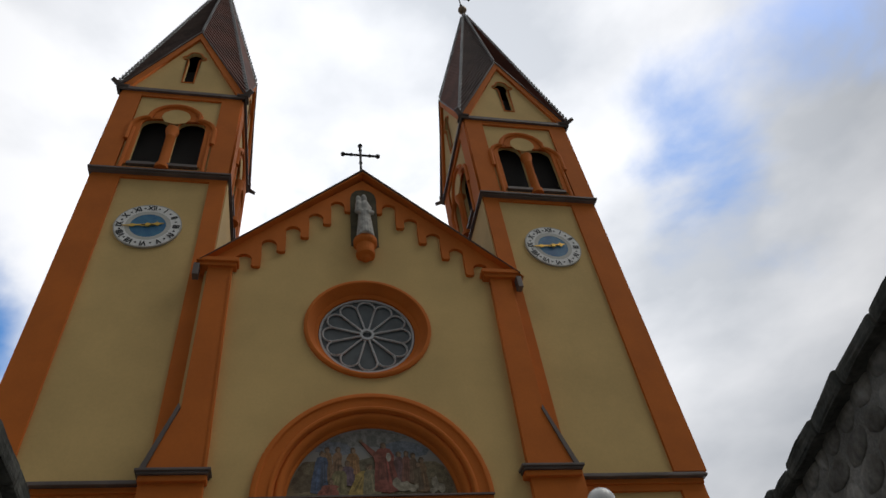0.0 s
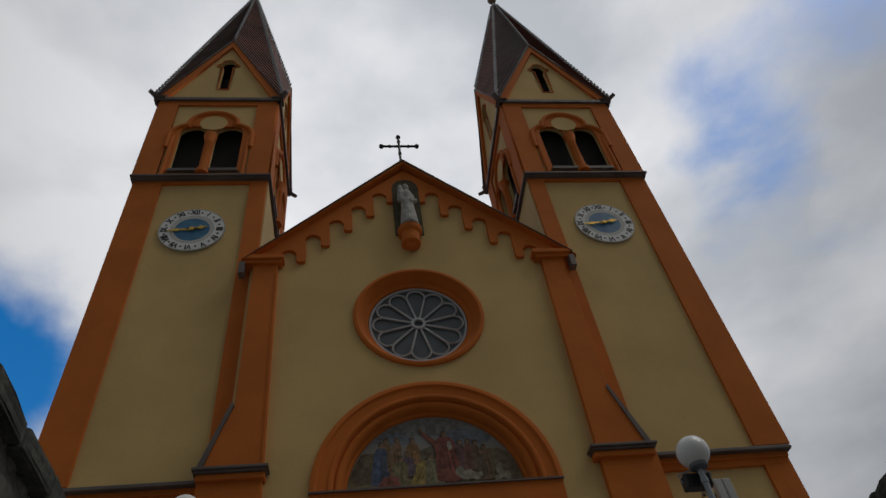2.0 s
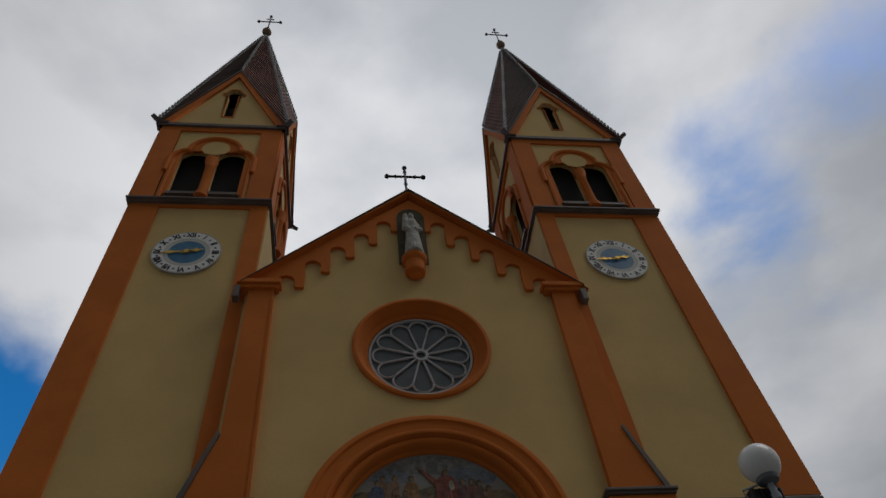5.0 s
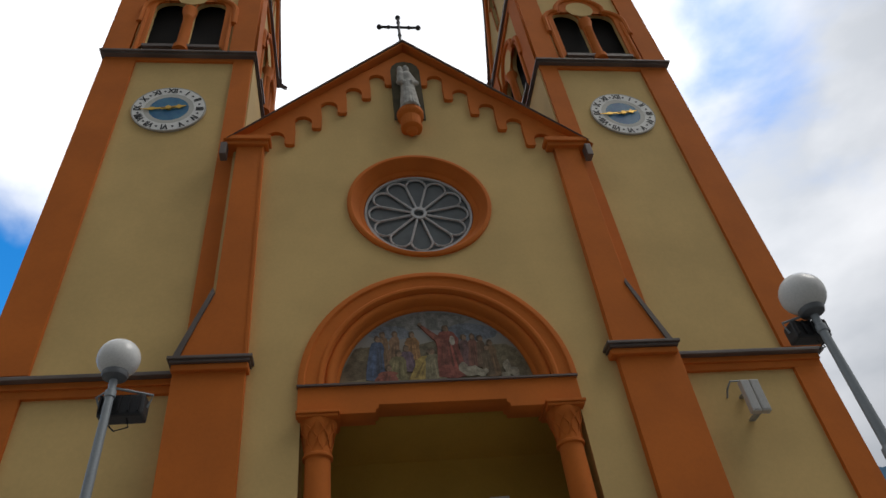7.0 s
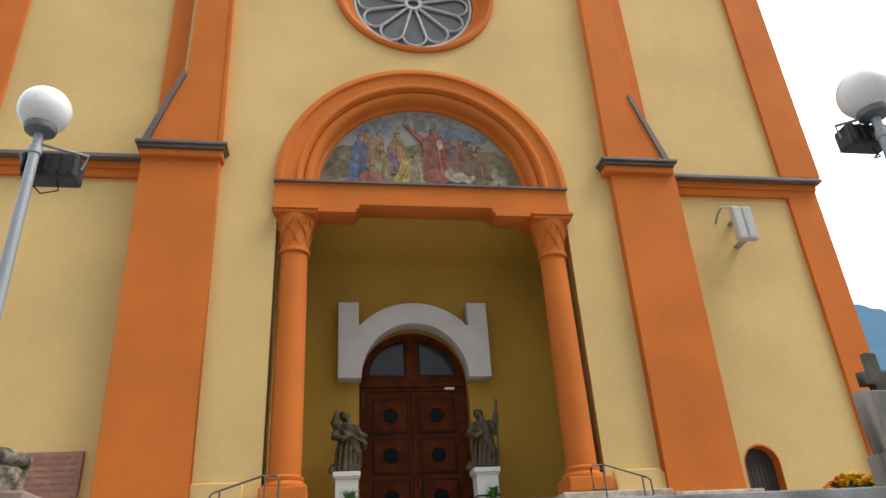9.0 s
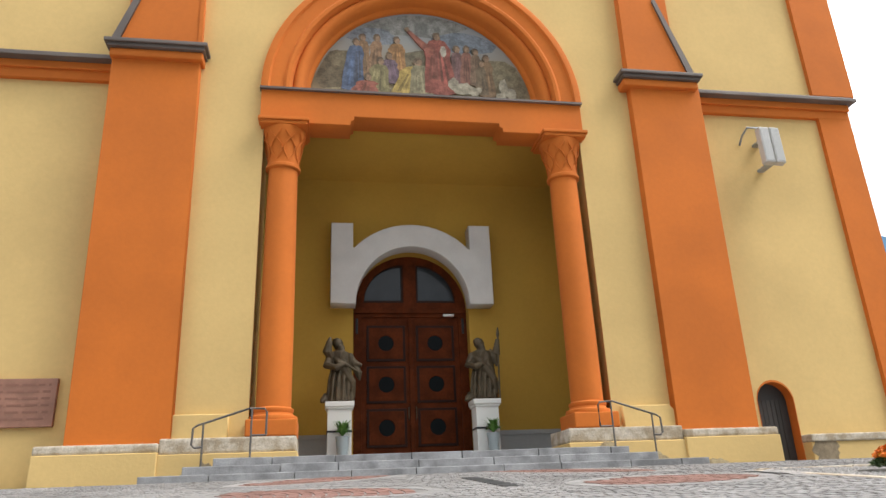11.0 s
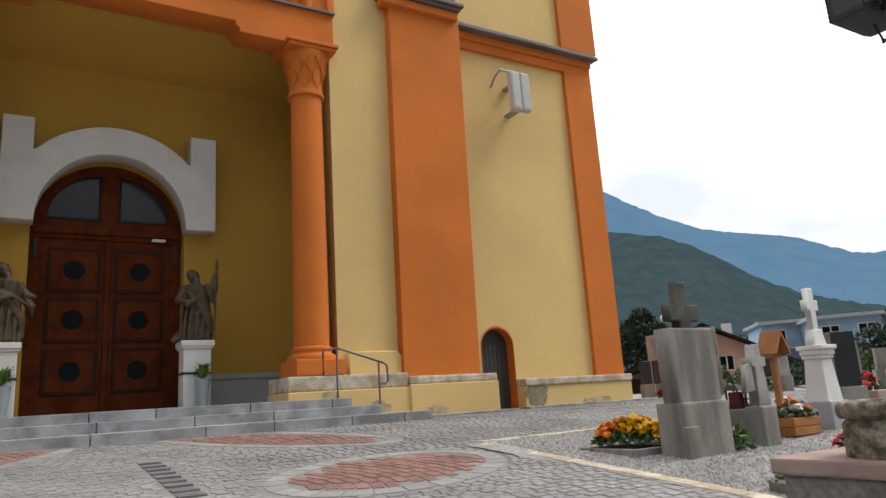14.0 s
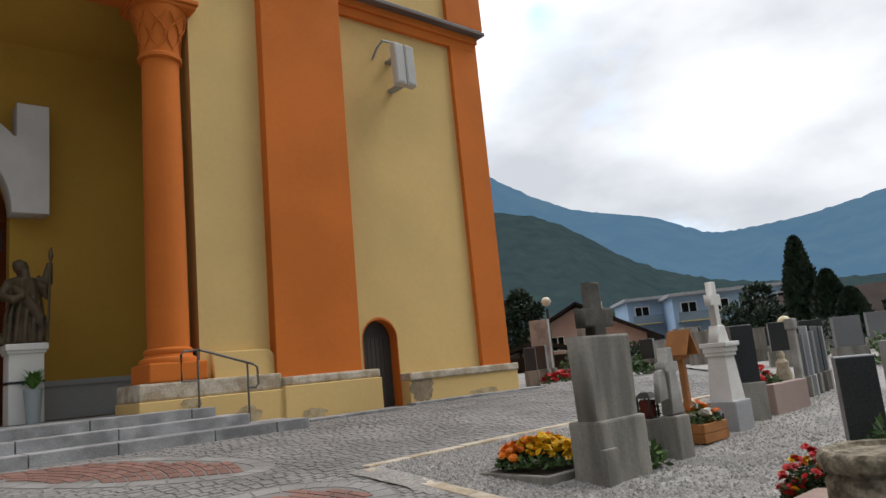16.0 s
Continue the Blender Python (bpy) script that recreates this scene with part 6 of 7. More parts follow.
blooms(pb, 5.72, -7.75, zz + 0.17, 0.23, 0.18, 0.22, 26, 45, (PET_W, PET_W, PET_O), 0.05)
lantern(6.04, -7.72, zz + 0.02, "black grave lantern beside white flowers")

# white marble cross on a tall pedestal
zz = gz(-7.65)
mx, my = 6.57, -7.62
mc = thing("marble_cross", (mx, my, zz), "white marble cross on a tall moulded pedestal", "grave cross")
part("foot", blocks((mx - 0.184, mx + 0.184, my - 0.173, my + 0.158, zz - 0.1, -0.03), bevel=0.02), LIGHTGR, mc)
bm = bmesh.new()
box(bm, mx - 0.148, mx + 0.148, my - 0.128, my + 0.128, -0.03, 0.47, top=(0.05, 0.05, 0.03, 0.03))
part("pedestal", bm, MARBLE, mc)
part("cornice", blocks((mx - 0.130, mx + 0.130, my - 0.120, my + 0.120, 0.44, 0.48), (mx - 0.160, mx + 0.160, my - 0.158, my + 0.150, 0.54, 0.59), (mx - 0.142, mx + 0.142, my - 0.135, my + 0.128, 0.48, 0.54), bevel=0.012), MARBLE, mc)
part("cross_foot", plate([[(mx - 0.117, 0.59), (mx + 0.117, 0.59), (mx + 0.086, 0.68), (mx + 0.055, 0.76), (mx - 0.055, 0.76), (mx - 0.086, 0.68)]], my - 0.068, my + 0.053, bevel=0.012), MARBLE, mc)
part("cross", plate([[(mx - 0.043, 0.74), (mx + 0.043, 0.74), (mx + 0.043, 1.0), (mx + 0.109, 1.0), (mx + 0.109, 1.10), (mx + 0.043, 1.10), (mx + 0.043, 1.24), (mx - 0.043, 1.24), (mx - 0.043, 1.10), (mx - 0.109, 1.10), (mx - 0.109, 1.0), (mx - 0.043, 1.0)]], my - 0.045, my + 0.030, bevel=0.012), MARBLE, mc)


def slab_grave(x, y, w, d, h, mat, turn, label, base=0.30, cap=True):
    """An upright granite slab on a low block."""
    z = gz(y)
    g = thing("gravestone", (x, y, z), label, "gravestone", "gravestones")
    m = Matrix.Translation((x, y, z)) @ Matrix.Rotation(radians(turn), 4, "Z")
    for nm, bm, mt in (("base", blocks((-w * 0.62, w * 0.62, -d * 0.75, d * 0.75, -0.15, base), bevel=0.012), GRAVE if mat is not LIGHTGR else LIGHTGR),
                       ("slab", blocks((-w / 2, w / 2, -d / 2, d / 2, base, h), bevel=0.008), GREYGR if mat is GRANITE else mat)):
        bmesh.ops.transform(bm, matrix=m, verts=bm.verts)
        part(nm, bm, mt, g)
    if mat is GRANITE:
        bm = blocks((-w / 2 + 0.004, w / 2 - 0.004, -d / 2 - 0.012, -d / 2 + 0.004, base + 0.01, h - 0.01))
        bmesh.ops.transform(bm, matrix=m, verts=bm.verts)
        part("polished_face", bm, GRANITE, g, "polished black face")
    return g


slab_grave(7.30, -7.50, 0.27, 0.20, 1.08, GRANITE, -40, "tall dark granite gravestone on a grey block", 0.42)
# far row along the gravel path
rf = random.Random(55)
for k in range(6):
    x = 9.65 + 0.28 * k
    slab_grave(x, -7.18 + 0.03 * k, 0.32, 0.10, rf.uniform(0.86, 1.02), (GRANITE, GREYGR, LIGHTGR, GREYGR)[k % 4], 16 + rf.uniform(-4, 4), "upright granite gravestone in the row along the path", 0.28)
# near row beside the stair head
for x, y, w, d, h, m, t in ((5.05, -9.42, 0.26, 0.30, 0.86, GRANITE, -66), (5.38, -9.70, 0.30, 0.2, 0.97, LIGHTGR, -48), (5.95, -9.75, 0.45, 0.18, 1.08, GREYGR, -48), (5.80, -10.05, 0.45, 0.16, 1.02, GRANITE, -55), (6.25, -10.08, 0.45, 0.16, 0.95, GREYGR, -55), (6.7, -10.15, 0.42, 0.16, 1.0, GRANITE, -55), (7.3, -10.1, 0.42, 0.16, 0.9, LIGHTGR, -55)):
    slab_grave(x, y, w, d, h, m, t, "upright granite gravestone near the stair head", 0.12)
shrub(4.42, -9.72, 0.30, 0.22, 0.46, 800, 51, "spiky dark green grave planting", size=0.06)
shrub(4.85, -9.35, 0.2, 0.2, 0.22, 250, 52, "low green grave planting with small leaves")

# red planter grave with a pale little figure
pg = thing("grave_border", (8.3, -7.3, gz(-7.3)), "pinkish stone grave border with red flowers", "grave")
zz = gz(-7.35)
part("front_slab", blocks((7.75, 8.75, -7.62, -7.50, zz - 0.1, zz + 0.34), bevel=0.015), material("pink_granite", (0.34, 0.25, 0.22), 0.7, stain=0.15), pg)
part("earth", blocks((7.75, 8.75, -7.50, -6.8, zz - 0.1, zz + 0.30)), SOIL, pg)
leaves("foliage", 8.1, -7.2, zz + 0.28, 0.35, 0.3, 0.3, 400, 53, LEAF, pg)
blooms(pg, 8.05, -7.25, zz + 0.28, 0.3, 0.25, 0.3, 30, 54, (PET_R,), 0.05)
bm = bmesh.new()
lathe(bm, [(0.16, 0.0), (0.17, 0.15), (0.12, 0.3), (0.13, 0.42), (0.07, 0.5), (0.085, 0.58), (0.04, 0.66)], 0, 0, 12)
bmesh.ops.transform(bm, matrix=Matrix.Translation((8.62, -7.4, zz + 0.32)) @ Matrix.Scale(0.62, 4), verts=bm.verts)
tagged(part("statue", bm, material("pale_figure", (0.5, 0.42, 0.30), 0.8, stain=0.4, stain_scale=9), smooth=True), "small pale stone figure on a grave border", "statue")
# slim wayside pillar
wp = thing("stone_pillar", (9.35, -7.3, gz(-7)), "slim pale stone pillar with a small head", "pillar")
part("shaft", blocks((9.30, 9.40, -7.35, -7.25, gz(-7) - 0.1, 0.66), bevel=0.012), GRAVEL_L, wp)
part("head", blocks((9.28, 9.42, -7.37, -7.23, 0.66, 0.82), bevel=0.03), GRAVEL_L, wp)

# red flowers and rocks before the near row
zz = gz(-9.3)
rbd = thing("flower_bed", (3.45, -9.62, zz), "bed of red begonias with pale edging rocks", "flower bed")
leaves("foliage", 3.45, -9.62, zz, 0.21, 0.20, 0.36, 2200, 61, material("dark_green_leaf", (0.035, 0.07, 0.018), 0.6, per_piece=0.3), rbd, 0.03)
blooms(rbd, 3.45, -9.62, zz + 0.04, 0.19, 0.18, 0.37, 100, 62, (PET_R, PET_R, PET_R, PET_R, PET_Y), 0.027)
for k, (x, y, r) in enumerate(((3.62, -9.86, 0.12), (3.80, -9.80, 0.14), (3.45, -9.98, 0.10), (3.9, -9.62, 0.10))):
    bm = bmesh.new()
    bmesh.ops.create_icosphere(bm, subdivisions=3, radius=r)
    for v in bm.verts:
        v.co *= 1 + 0.3 * noise.noise(v.co * 7 + Vector((k, 0, 0)))
        v.co.z *= 0.6
    bmesh.ops.translate(bm, verts=bm.verts, vec=(x, y, gz(y) + r * 0.35))
    tagged(part("edging_rock", bm, GRAVEL_L, smooth=True), "pale rough rock edging a grave", "rock", "edging rocks")
zz = gz(-9.3)
sb = thing("flower_bed", (3.05, -9.45, zz), "small kerbed bed of orange begonias", "flower bed")
bm = lathe(bmesh.new(), [(0.23, zz - 0.05), (0.23, zz + 0.06), (0.20, zz + 0.08), (0.15, zz + 0.05)], 3.05, -9.45, 20)
part("bed_ring", bm, GRAVE, sb)
leaves("foliage", 3.05, -9.45, zz + 0.03, 0.21, 0.2, 0.13, 800, 63, LEAF, sb, 0.025)
blooms(sb, 3.09, -9.47, zz + 0.03, 0.15, 0.15, 0.15, 40, 64, (PET_O, PET_O, PET_R), 0.026)

# graves further off beyond the tower corner
rg = random.Random(77)
for k, (x, y, w, h, m) in enumerate(((13.2, 0.9, 0.3, 0.95, GRANITE), (14.2, 1.4, 0.35, 1.0, GRANITE), (14.9, 1.9, 0.55, 1.75, GRAVEL_L), (15.4, 0.4, 0.3, 1.0, GRAVE), (16.4, -0.6, 0.35, 0.9, GRANITE), (14.4, -2.2, 0.3, 0.8, GRAVEL_L), (16.0, -3.0, 0.35, 0.95, GRAVE), (16.2, 1.2, 0.6, 1.9, GRAVE), (13.9, 3.2, 0.4, 1.3, GRAVEL_L), (17.6, 2.5, 0.6, 1.1, GREYGR), (19.5, -0.5, 0.6, 1.0, GRAVE), (21.0, 0.6, 0.5, 1.2, GRAVEL_L), (22.5, -1.2, 0.6, 0.95, GRANITE), (18.5, -2.6, 0.6, 0.9, GRAVE), (20.5, -3.4, 0.6, 1.0, GRANITE), (23.5, -4.2, 0.6, 1.1, GREYGR), (15.6, -4.6, 0.6, 1.0, GRANITE), (17.2, -5.4, 0.6, 1.05, GREYGR), (19.3, -6.0, 0.6, 1.1, GRAVE), (25.0, -2.0, 0.6, 1.0, LIGHTGR), (26.5, 1.5, 0.6, 1.1, GRANITE), (24.2, 2.8, 0.5, 1.3, GRAVEL_L), (13.6, -9.0, 0.5, 1.0, GRANITE), (15.5, -8.6, 0.5, 1.1, GREYGR))):
    slab_grave(x, y, w, 0.2, h, m, rg.uniform(-75, -45), "upright gravestone in a far row of the graveyard", 0.35)
fb = thing("flower_bed", (13.6, 0.2, 0), "far grave bed full of red flowers", "flower bed")
leaves("foliage", 13.6, 0.2, 0.0, 0.7, 0.5, 0.3, 500, 81, LEAF, fb, 0.06)
blooms(fb, 13.6, 0.2, 0.0, 0.65, 0.45, 0.34, 70, 82, (PET_R,), 0.07)
for x, y, rx, h, sd in ((15.4, -0.6, 0.7, 0.5, 83), (18.6, -3.8, 0.9, 0.5, 84), (20.2, 2.2, 0.9, 0.6, 85), (22.0, -5.0, 0.9, 0.7, 86), (16.4, -6.8, 0.8, 0.7, 87), (24.0, -6.4, 1.1, 1.2, 88), (11.0, -8.9, 0.7, 0.5, 89)):
    shrub(x, y, rx, rx * 0.8, h, 500, sd, "low clipped green planting on far graves", size=0.09)


# the plan of the graveyard above is laid out from the stair head, a little larger and turned
for ob in [o for o in bpy.data.objects if o not in earlier and o.parent is None]:
    if ob.type == "EMPTY":
        foot = Vector(ob.location)
    else:
        co = [Vector(v.co) for v in ob.data.vertices]
        foot = Vector((sum(c.x for c in co) / len(co), sum(c.y for c in co) / len(co), min(c.z for c in co)))
    rel = Vector((foot.x + 0.828, foot.y + 11.364, 0.0)) * 1.065
    rel.rotate(Euler((0, 0, radians(1.5))))
    spot = Vector((rel.x - 0.901, rel.y - 11.675, 0.0))
    spot.z = foot.z - gz(foot.y) + gz(spot.y)
    ob.matrix_basis = Matrix.Translation(spot) @ Matrix.Rotation(radians(1.5), 4, "Z") @ Matrix.Scale(1.065, 4) @ Matrix.Translation(-foot) @ ob.matrix_basis

# ---- background ----
EYE = Vector((-0.90, -11.67, 0.65))


def bearing(az, d, z=0.0):
    """A place d metres off in compass direction az, seen from the stair head."""
    return Vector((EYE.x + d * math.sin(radians(az)), EYE.y + d * math.cos(radians(az)), z))


def far_lamp(x, y, zg, label, mat):
    l = thing("street_lamp", (x, y, -0.3), label, "street lamp", "globe lamps in the graveyard")
    part("pole", lathe(bmesh.new(), [(0.06, -0.4), (0.05, zg - 0.25)], x, y, 10), IRON, l)
    bm = bmesh.new()
    bmesh.ops.create_uvsphere(bm, u_segments=20, v_segments=14, radius=0.17, matrix=Matrix.Translation((x, y, zg)))
    part("globe", bm, mat, l, smooth=True)


far_lamp(18.6, 5.2, 2.72, "dark post lamp with an opal globe", material("aged_globe", (0.55, 0.50, 0.38), 0.3))
far_lamp(18.0, -3.4, 1.02, "low post lamp with a yellowed globe", material("yellow_globe", (0.62, 0.55, 0.33), 0.3))


def house(name, at, face, w, depth, z0, eave, apex, wall_mat, roof_mat, label, windows=(), overhang=0.9):
    """A gabled house whose gable looks along face (degrees)."""
    h = thing(name, (at.x, at.y, z0), label, "house")
    m = Matrix.Translation((at.x, at.y, 0)) @ Matrix.Rotation(radians(face), 4, "Z")

    def put(nm, bm, mat, par=h, lb=""):
        bmesh.ops.transform(bm, matrix=m, verts=bm.verts)
        return part(nm, bm, mat, par, lb)

    wins = [[(x, z), (x + ww, z), (x + ww, z + hh), (x, z + hh)] for x, z, ww, hh in windows]
    put("wall", plate([[(-w / 2, z0), (w / 2, z0), (w / 2, eave), (0, apex - 0.15), (-w / 2, eave)]] + wins, 0, 0.4), wall_mat)
    put("side_wall", blocks((-w / 2, -w / 2 + 0.3, 0.4, depth, z0, eave), (w / 2 - 0.3, w / 2, 0.4, depth, z0, eave), (-w / 2, w / 2, depth, depth + 0.3, z0, eave)), wall_mat)
    for x, z, ww, hh in windows:
        win = put("window", plate([[(x, z), (x + ww, z), (x + ww, z + hh), (x, z + hh)]], 0.2, 0.22), PANE)
        put("window_frame", plate([[(x, z), (x + ww, z), (x + ww, z + hh), (x, z + hh)], [(x + 0.08, z + 0.08), (x + ww / 2 - 0.04, z + 0.08), (x + ww / 2 - 0.04, z + hh - 0.08), (x + 0.08, z + hh - 0.08)], [(x + ww / 2 + 0.04, z + 0.08), (x + ww - 0.08, z + 0.08), (x + ww - 0.08, z + hh - 0.08), (x + ww / 2 + 0.04, z + hh - 0.08)]], 0.12, 0.19), WHITE, win)
    sl = (apex - eave) / (w / 2)
    for s in (-1, 1):
        e = w / 2 + overhang
        put("roof", plate([[(0, apex), (s * e, apex - sl * e), (s * e, apex - sl * e + 0.22), (0, apex + 0.22)]], -overhang, depth + overhang), roof_mat)
    return h, put


PINK = material("pink_render", (0.56, 0.37, 0.30), 0.9, stain=0.12)
BLUE = material("pale_blue_render", (0.30, 0.42, 0.56), 0.85, stain=0.08)
BROOF = material("brown_roof", (0.03, 0.021, 0.017), 0.9, stain=0.3, bump=0.4, spec=0.1)
DWOOD = material("dark_timber", (0.06, 0.035, 0.022), 0.8, stain=0.3)
OFFW = material("off_white_render", (0.55, 0.52, 0.46), 0.9, stain=0.1)

p = bearing(51.4, 58)
h, put = house("house", p, -51.4, 10.5, 12, -3.0, 2.0, 4.75, PINK, BROOF, "pink rendered house with a dark overhanging roof", ((-2.3, 1.2, 1.1, 1.2), (0.9, 1.2, 1.1, 1.2), (-3.6, -1.6, 1.2, 1.4), (1.6, -1.6, 1.2, 1.4)), 1.2)
put("balcony", blocks((-7.2, -3.0, -1.2, 0.0, 0.6, 0.8), (-7.2, -3.0, -1.2, -1.1, 0.8, 1.7)), DWOOD)
put("chimney", blocks((1.5, 2.3, 5, 5.8, 3.0, 5.2)), WHITE)
# low sheds with dark roofs
for az, d, w, z1 in ((58.5, 46, 8.5, 0.55), (62.5, 50, 8.0, 0.35), (48.0, 44, 6.5, 1.9)):
    p = bearing(az, d)
    sh = thing("shed", (p.x, p.y, -2.5), "low open shed with a dark shallow roof", "shed")
    m = Matrix.Translation((p.x, p.y, 0)) @ Matrix.Rotation(radians(-az), 4, "Z")
    bm = plate([[(-w / 2, z1 - 0.9), (0, z1), (w / 2, z1 - 0.9), (w / 2, z1 - 1.1), (0, z1 - 0.22), (-w / 2, z1 - 1.1)]], -0.5, 5)
    bmesh.ops.transform(bm, matrix=m, verts=bm.verts)
    part("roof", bm, BROOF, sh)
    bm = blocks((-w / 2 + 0.5, w / 2 - 0.5, 1.2, 4.5, -3, z1 - 1.0))
    bmesh.ops.transform(bm, matrix=m, verts=bm.verts)
    part("wall", bm, DWOOD, sh)
# pale blue terraced flats, two staggered blocks with flat roofs
for az, d, w, zt, n in ((58.6, 92, 10.5, 7.1, 3), (63.4, 86, 14.0, 6.7, 4)):
    p = bearing(az, d)
    fl = thing("apartment_building", (p.x, p.y, -4), "pale blue block of flats with balconies", "apartment building", "pale blue flats")
    m = Matrix.Translation((p.x, p.y, 0)) @ Matrix.Rotation(radians(-az + 14), 4, "Z")

    def put(nm, bm, mat, par):
        bmesh.ops.transform(bm, matrix=m, verts=bm.verts)
        return part(nm, bm, mat, par)

    put("wall", blocks((-w / 2, w / 2, 0, 9, -4, zt - 0.4)), BLUE, fl)
    put("roof", blocks((-w / 2 - 0.5, w / 2 + 0.5, -1.0, 9.5, zt - 0.4, zt - 0.05)), LIGHTGR, fl)
    for lev in range(3):
        z = zt - 2.5 - 2.9 * lev
        for k in range(n):
            x = -w / 2 + (k + 0.5) * w / n
            win = put("window", blocks((x - 0.9, x + 0.9, -0.06, 0.0, z, z + 1.4)), WHITE, fl)
            put("pane", blocks((x - 0.8, x - 0.05, -0.08, -0.062, z + 0.1, z + 1.3)), PANE, win)
            put("pane", blocks((x + 0.05, x + 0.8, -0.08, -0.062, z + 0.1, z + 1.3)), PANE, win)
        put("balcony", blocks((-w / 2 + 0.3, -w / 2 + 4.0, -1.4, 0.0, z - 0.9, z - 0.7), (-w / 2 + 0.3, -w / 2 + 4.0, -1.4, -1.3, z - 0.7, z + 0.2)), material("balcony_blue", (0.16, 0.22, 0.28), 0.7), fl)
    aw = put("awning", blocks((-w / 2 + 0.4, -w / 2 + 3.6, -1.9, 0, zt - 3.4, zt - 3.3)), material("yellow_awning", (0.62, 0.50, 0.20), 0.8), fl)
# broad brown roof and a white house with a red-brown roof
p = bearing(72.4, 60) - Vector((0.05, 0.99, 0)) * 8
h, put = house("house", p, -71.8 + 75, 10, 15, -3.5, 0.6, 3.6, DWOOD, BROOF, "dark timber house under a broad brown roof", (), 1.0)
p = bearing(79.6, 40)
h, put = house("house", p, -79.6, 7.0, 10, -3, 0.75, 3.1, OFFW, material("red_brown_roof", (0.16, 0.06, 0.035), 0.8, stain=0.3), "off-white house with a red-brown roof", ((-2.6, -0.7, 1.1, 1.2), (1.2, -0.7, 1.1, 1.2)), 0.8)
put("balcony", blocks((-3.4, 3.4, -1.0, 0, -1.2, -1.05), (-3.4, 3.4, -1.0, -0.92, -1.05, -0.25)), DWOOD)


# ---- trees ----
def crown_mesh(name, pts_fn, n, size, mat, parent, seed):
    r = random.Random(seed)
    vs, fs = [], []
    for k in range(n):
        p, out = pts_fn(r)
        u = (out + Vector((r.uniform(-1, 1), r.uniform(-1, 1), r.uniform(-0.4, 1)))).normalized()
        v = u.cross(Vector((r.uniform(-1, 1), r.uniform(-1, 1), r.uniform(-1, 1)))).normalized()
        s = size * r.uniform(0.6, 1.4)
        o = len(vs)
        vs += [tuple(p - u * s * 0.3), tuple(p + u * s * 0.5 + v * s * 0.45), tuple(p + u * s * 1.3), tuple(p + u * s * 0.5 - v * s * 0.45)]
        fs.append((o, o + 1, o + 2, o + 3))
    me = bpy.data.meshes.new(name)
    me.from_pydata(vs, [], fs)
    me.materials.append(mat)
    return tagged(link(new(name, me), parent), kind="stuff")


BARK = material("bark", (0.10, 0.075, 0.055), 0.95, stain=0.3, bump=0.9)
CONIF = material("conifer_leaf", (0.018, 0.042, 0.020), 0.7, second=(0.010, 0.024, 0.012), stain_scale=1.5, per_piece=0.35)
BROAD = material("broad_leaf", (0.07, 0.105, 0.03), 0.6, second=(0.035, 0.06, 0.018), stain_scale=0.8, per_piece=0.35)


def conifer(at, z0, z1, r, seed, label):
    t = thing("tree", (at.x, at.y, z0), label, "tree")
    part("trunk", tube([(at.x, at.y, z0), (at.x, at.y, (z0 + z1) / 2), (at.x, at.y, z1 - 0.3)], [0.22, 0.14, 0.04], 8), BARK, t)

    def fn(g):
        u = g.random() ** 0.8
        z = z0 + 0.3 + (z1 - z0 - 0.3) * u
        a = g.uniform(0, 6.283)
        prof = (1 - u) ** 0.55 * (0.55 + 0.45 * min(1, u * 5))
        rr = r * prof * (0.78 + 0.35 * noise.noise(Vector((math.cos(a) * 1.8, math.sin(a) * 1.8, z * 0.9 + seed)))) * g.uniform(0.72, 1.0)
        return Vector((at.x + rr * math.cos(a), at.y + rr * math.sin(a), z)), Vector((math.cos(a) * 0.6, math.sin(a) * 0.6, 0.8))

    crown_mesh("crown", fn, 9500, 0.15, CONIF, t, seed)
    return t


def broad(at, z0, h, r, seed, label, mat=BROAD, n=5200, leaf=0.17):
    t = thing("tree", (at.x, at.y, z0), label, "tree")
    bm = tube([(at.x, at.y, z0), (at.x + 0.1, at.y, z0 + h * 0.35), (at.x, at.y + 0.1, z0 + h * 0.7)], [0.2, 0.15, 0.06], 8)
    g = random.Random(seed)
    blobs = []
    for k in range(9):
        a, d = g.uniform(0, 6.28), g.uniform(0.2, 0.75) * r
        c = Vector((at.x + d * math.cos(a), at.y + d * math.sin(a), z0 + h * g.uniform(0.45, 0.88)))
        blobs.append((c, r * g.uniform(0.32, 0.55)))
        tube([(at.x, at.y, z0 + h * 0.35), tuple((Vector((at.x, at.y, z0 + h * 0.5)) + c) / 2), tuple(c)], [0.08, 0.05, 0.015], 6, bm)
    part("trunk", bm, BARK, t)

    def fn(q):
        c, br = blobs[q.randrange(len(blobs))]
        d = Vector((q.gauss(0, 1), q.gauss(0, 1), q.gauss(0, 1))).normalized()
        return c + d * br * q.uniform(0.6, 1.05), d

    crown_mesh("crown", fn, n, leaf, mat, t, seed + 1)
    return t


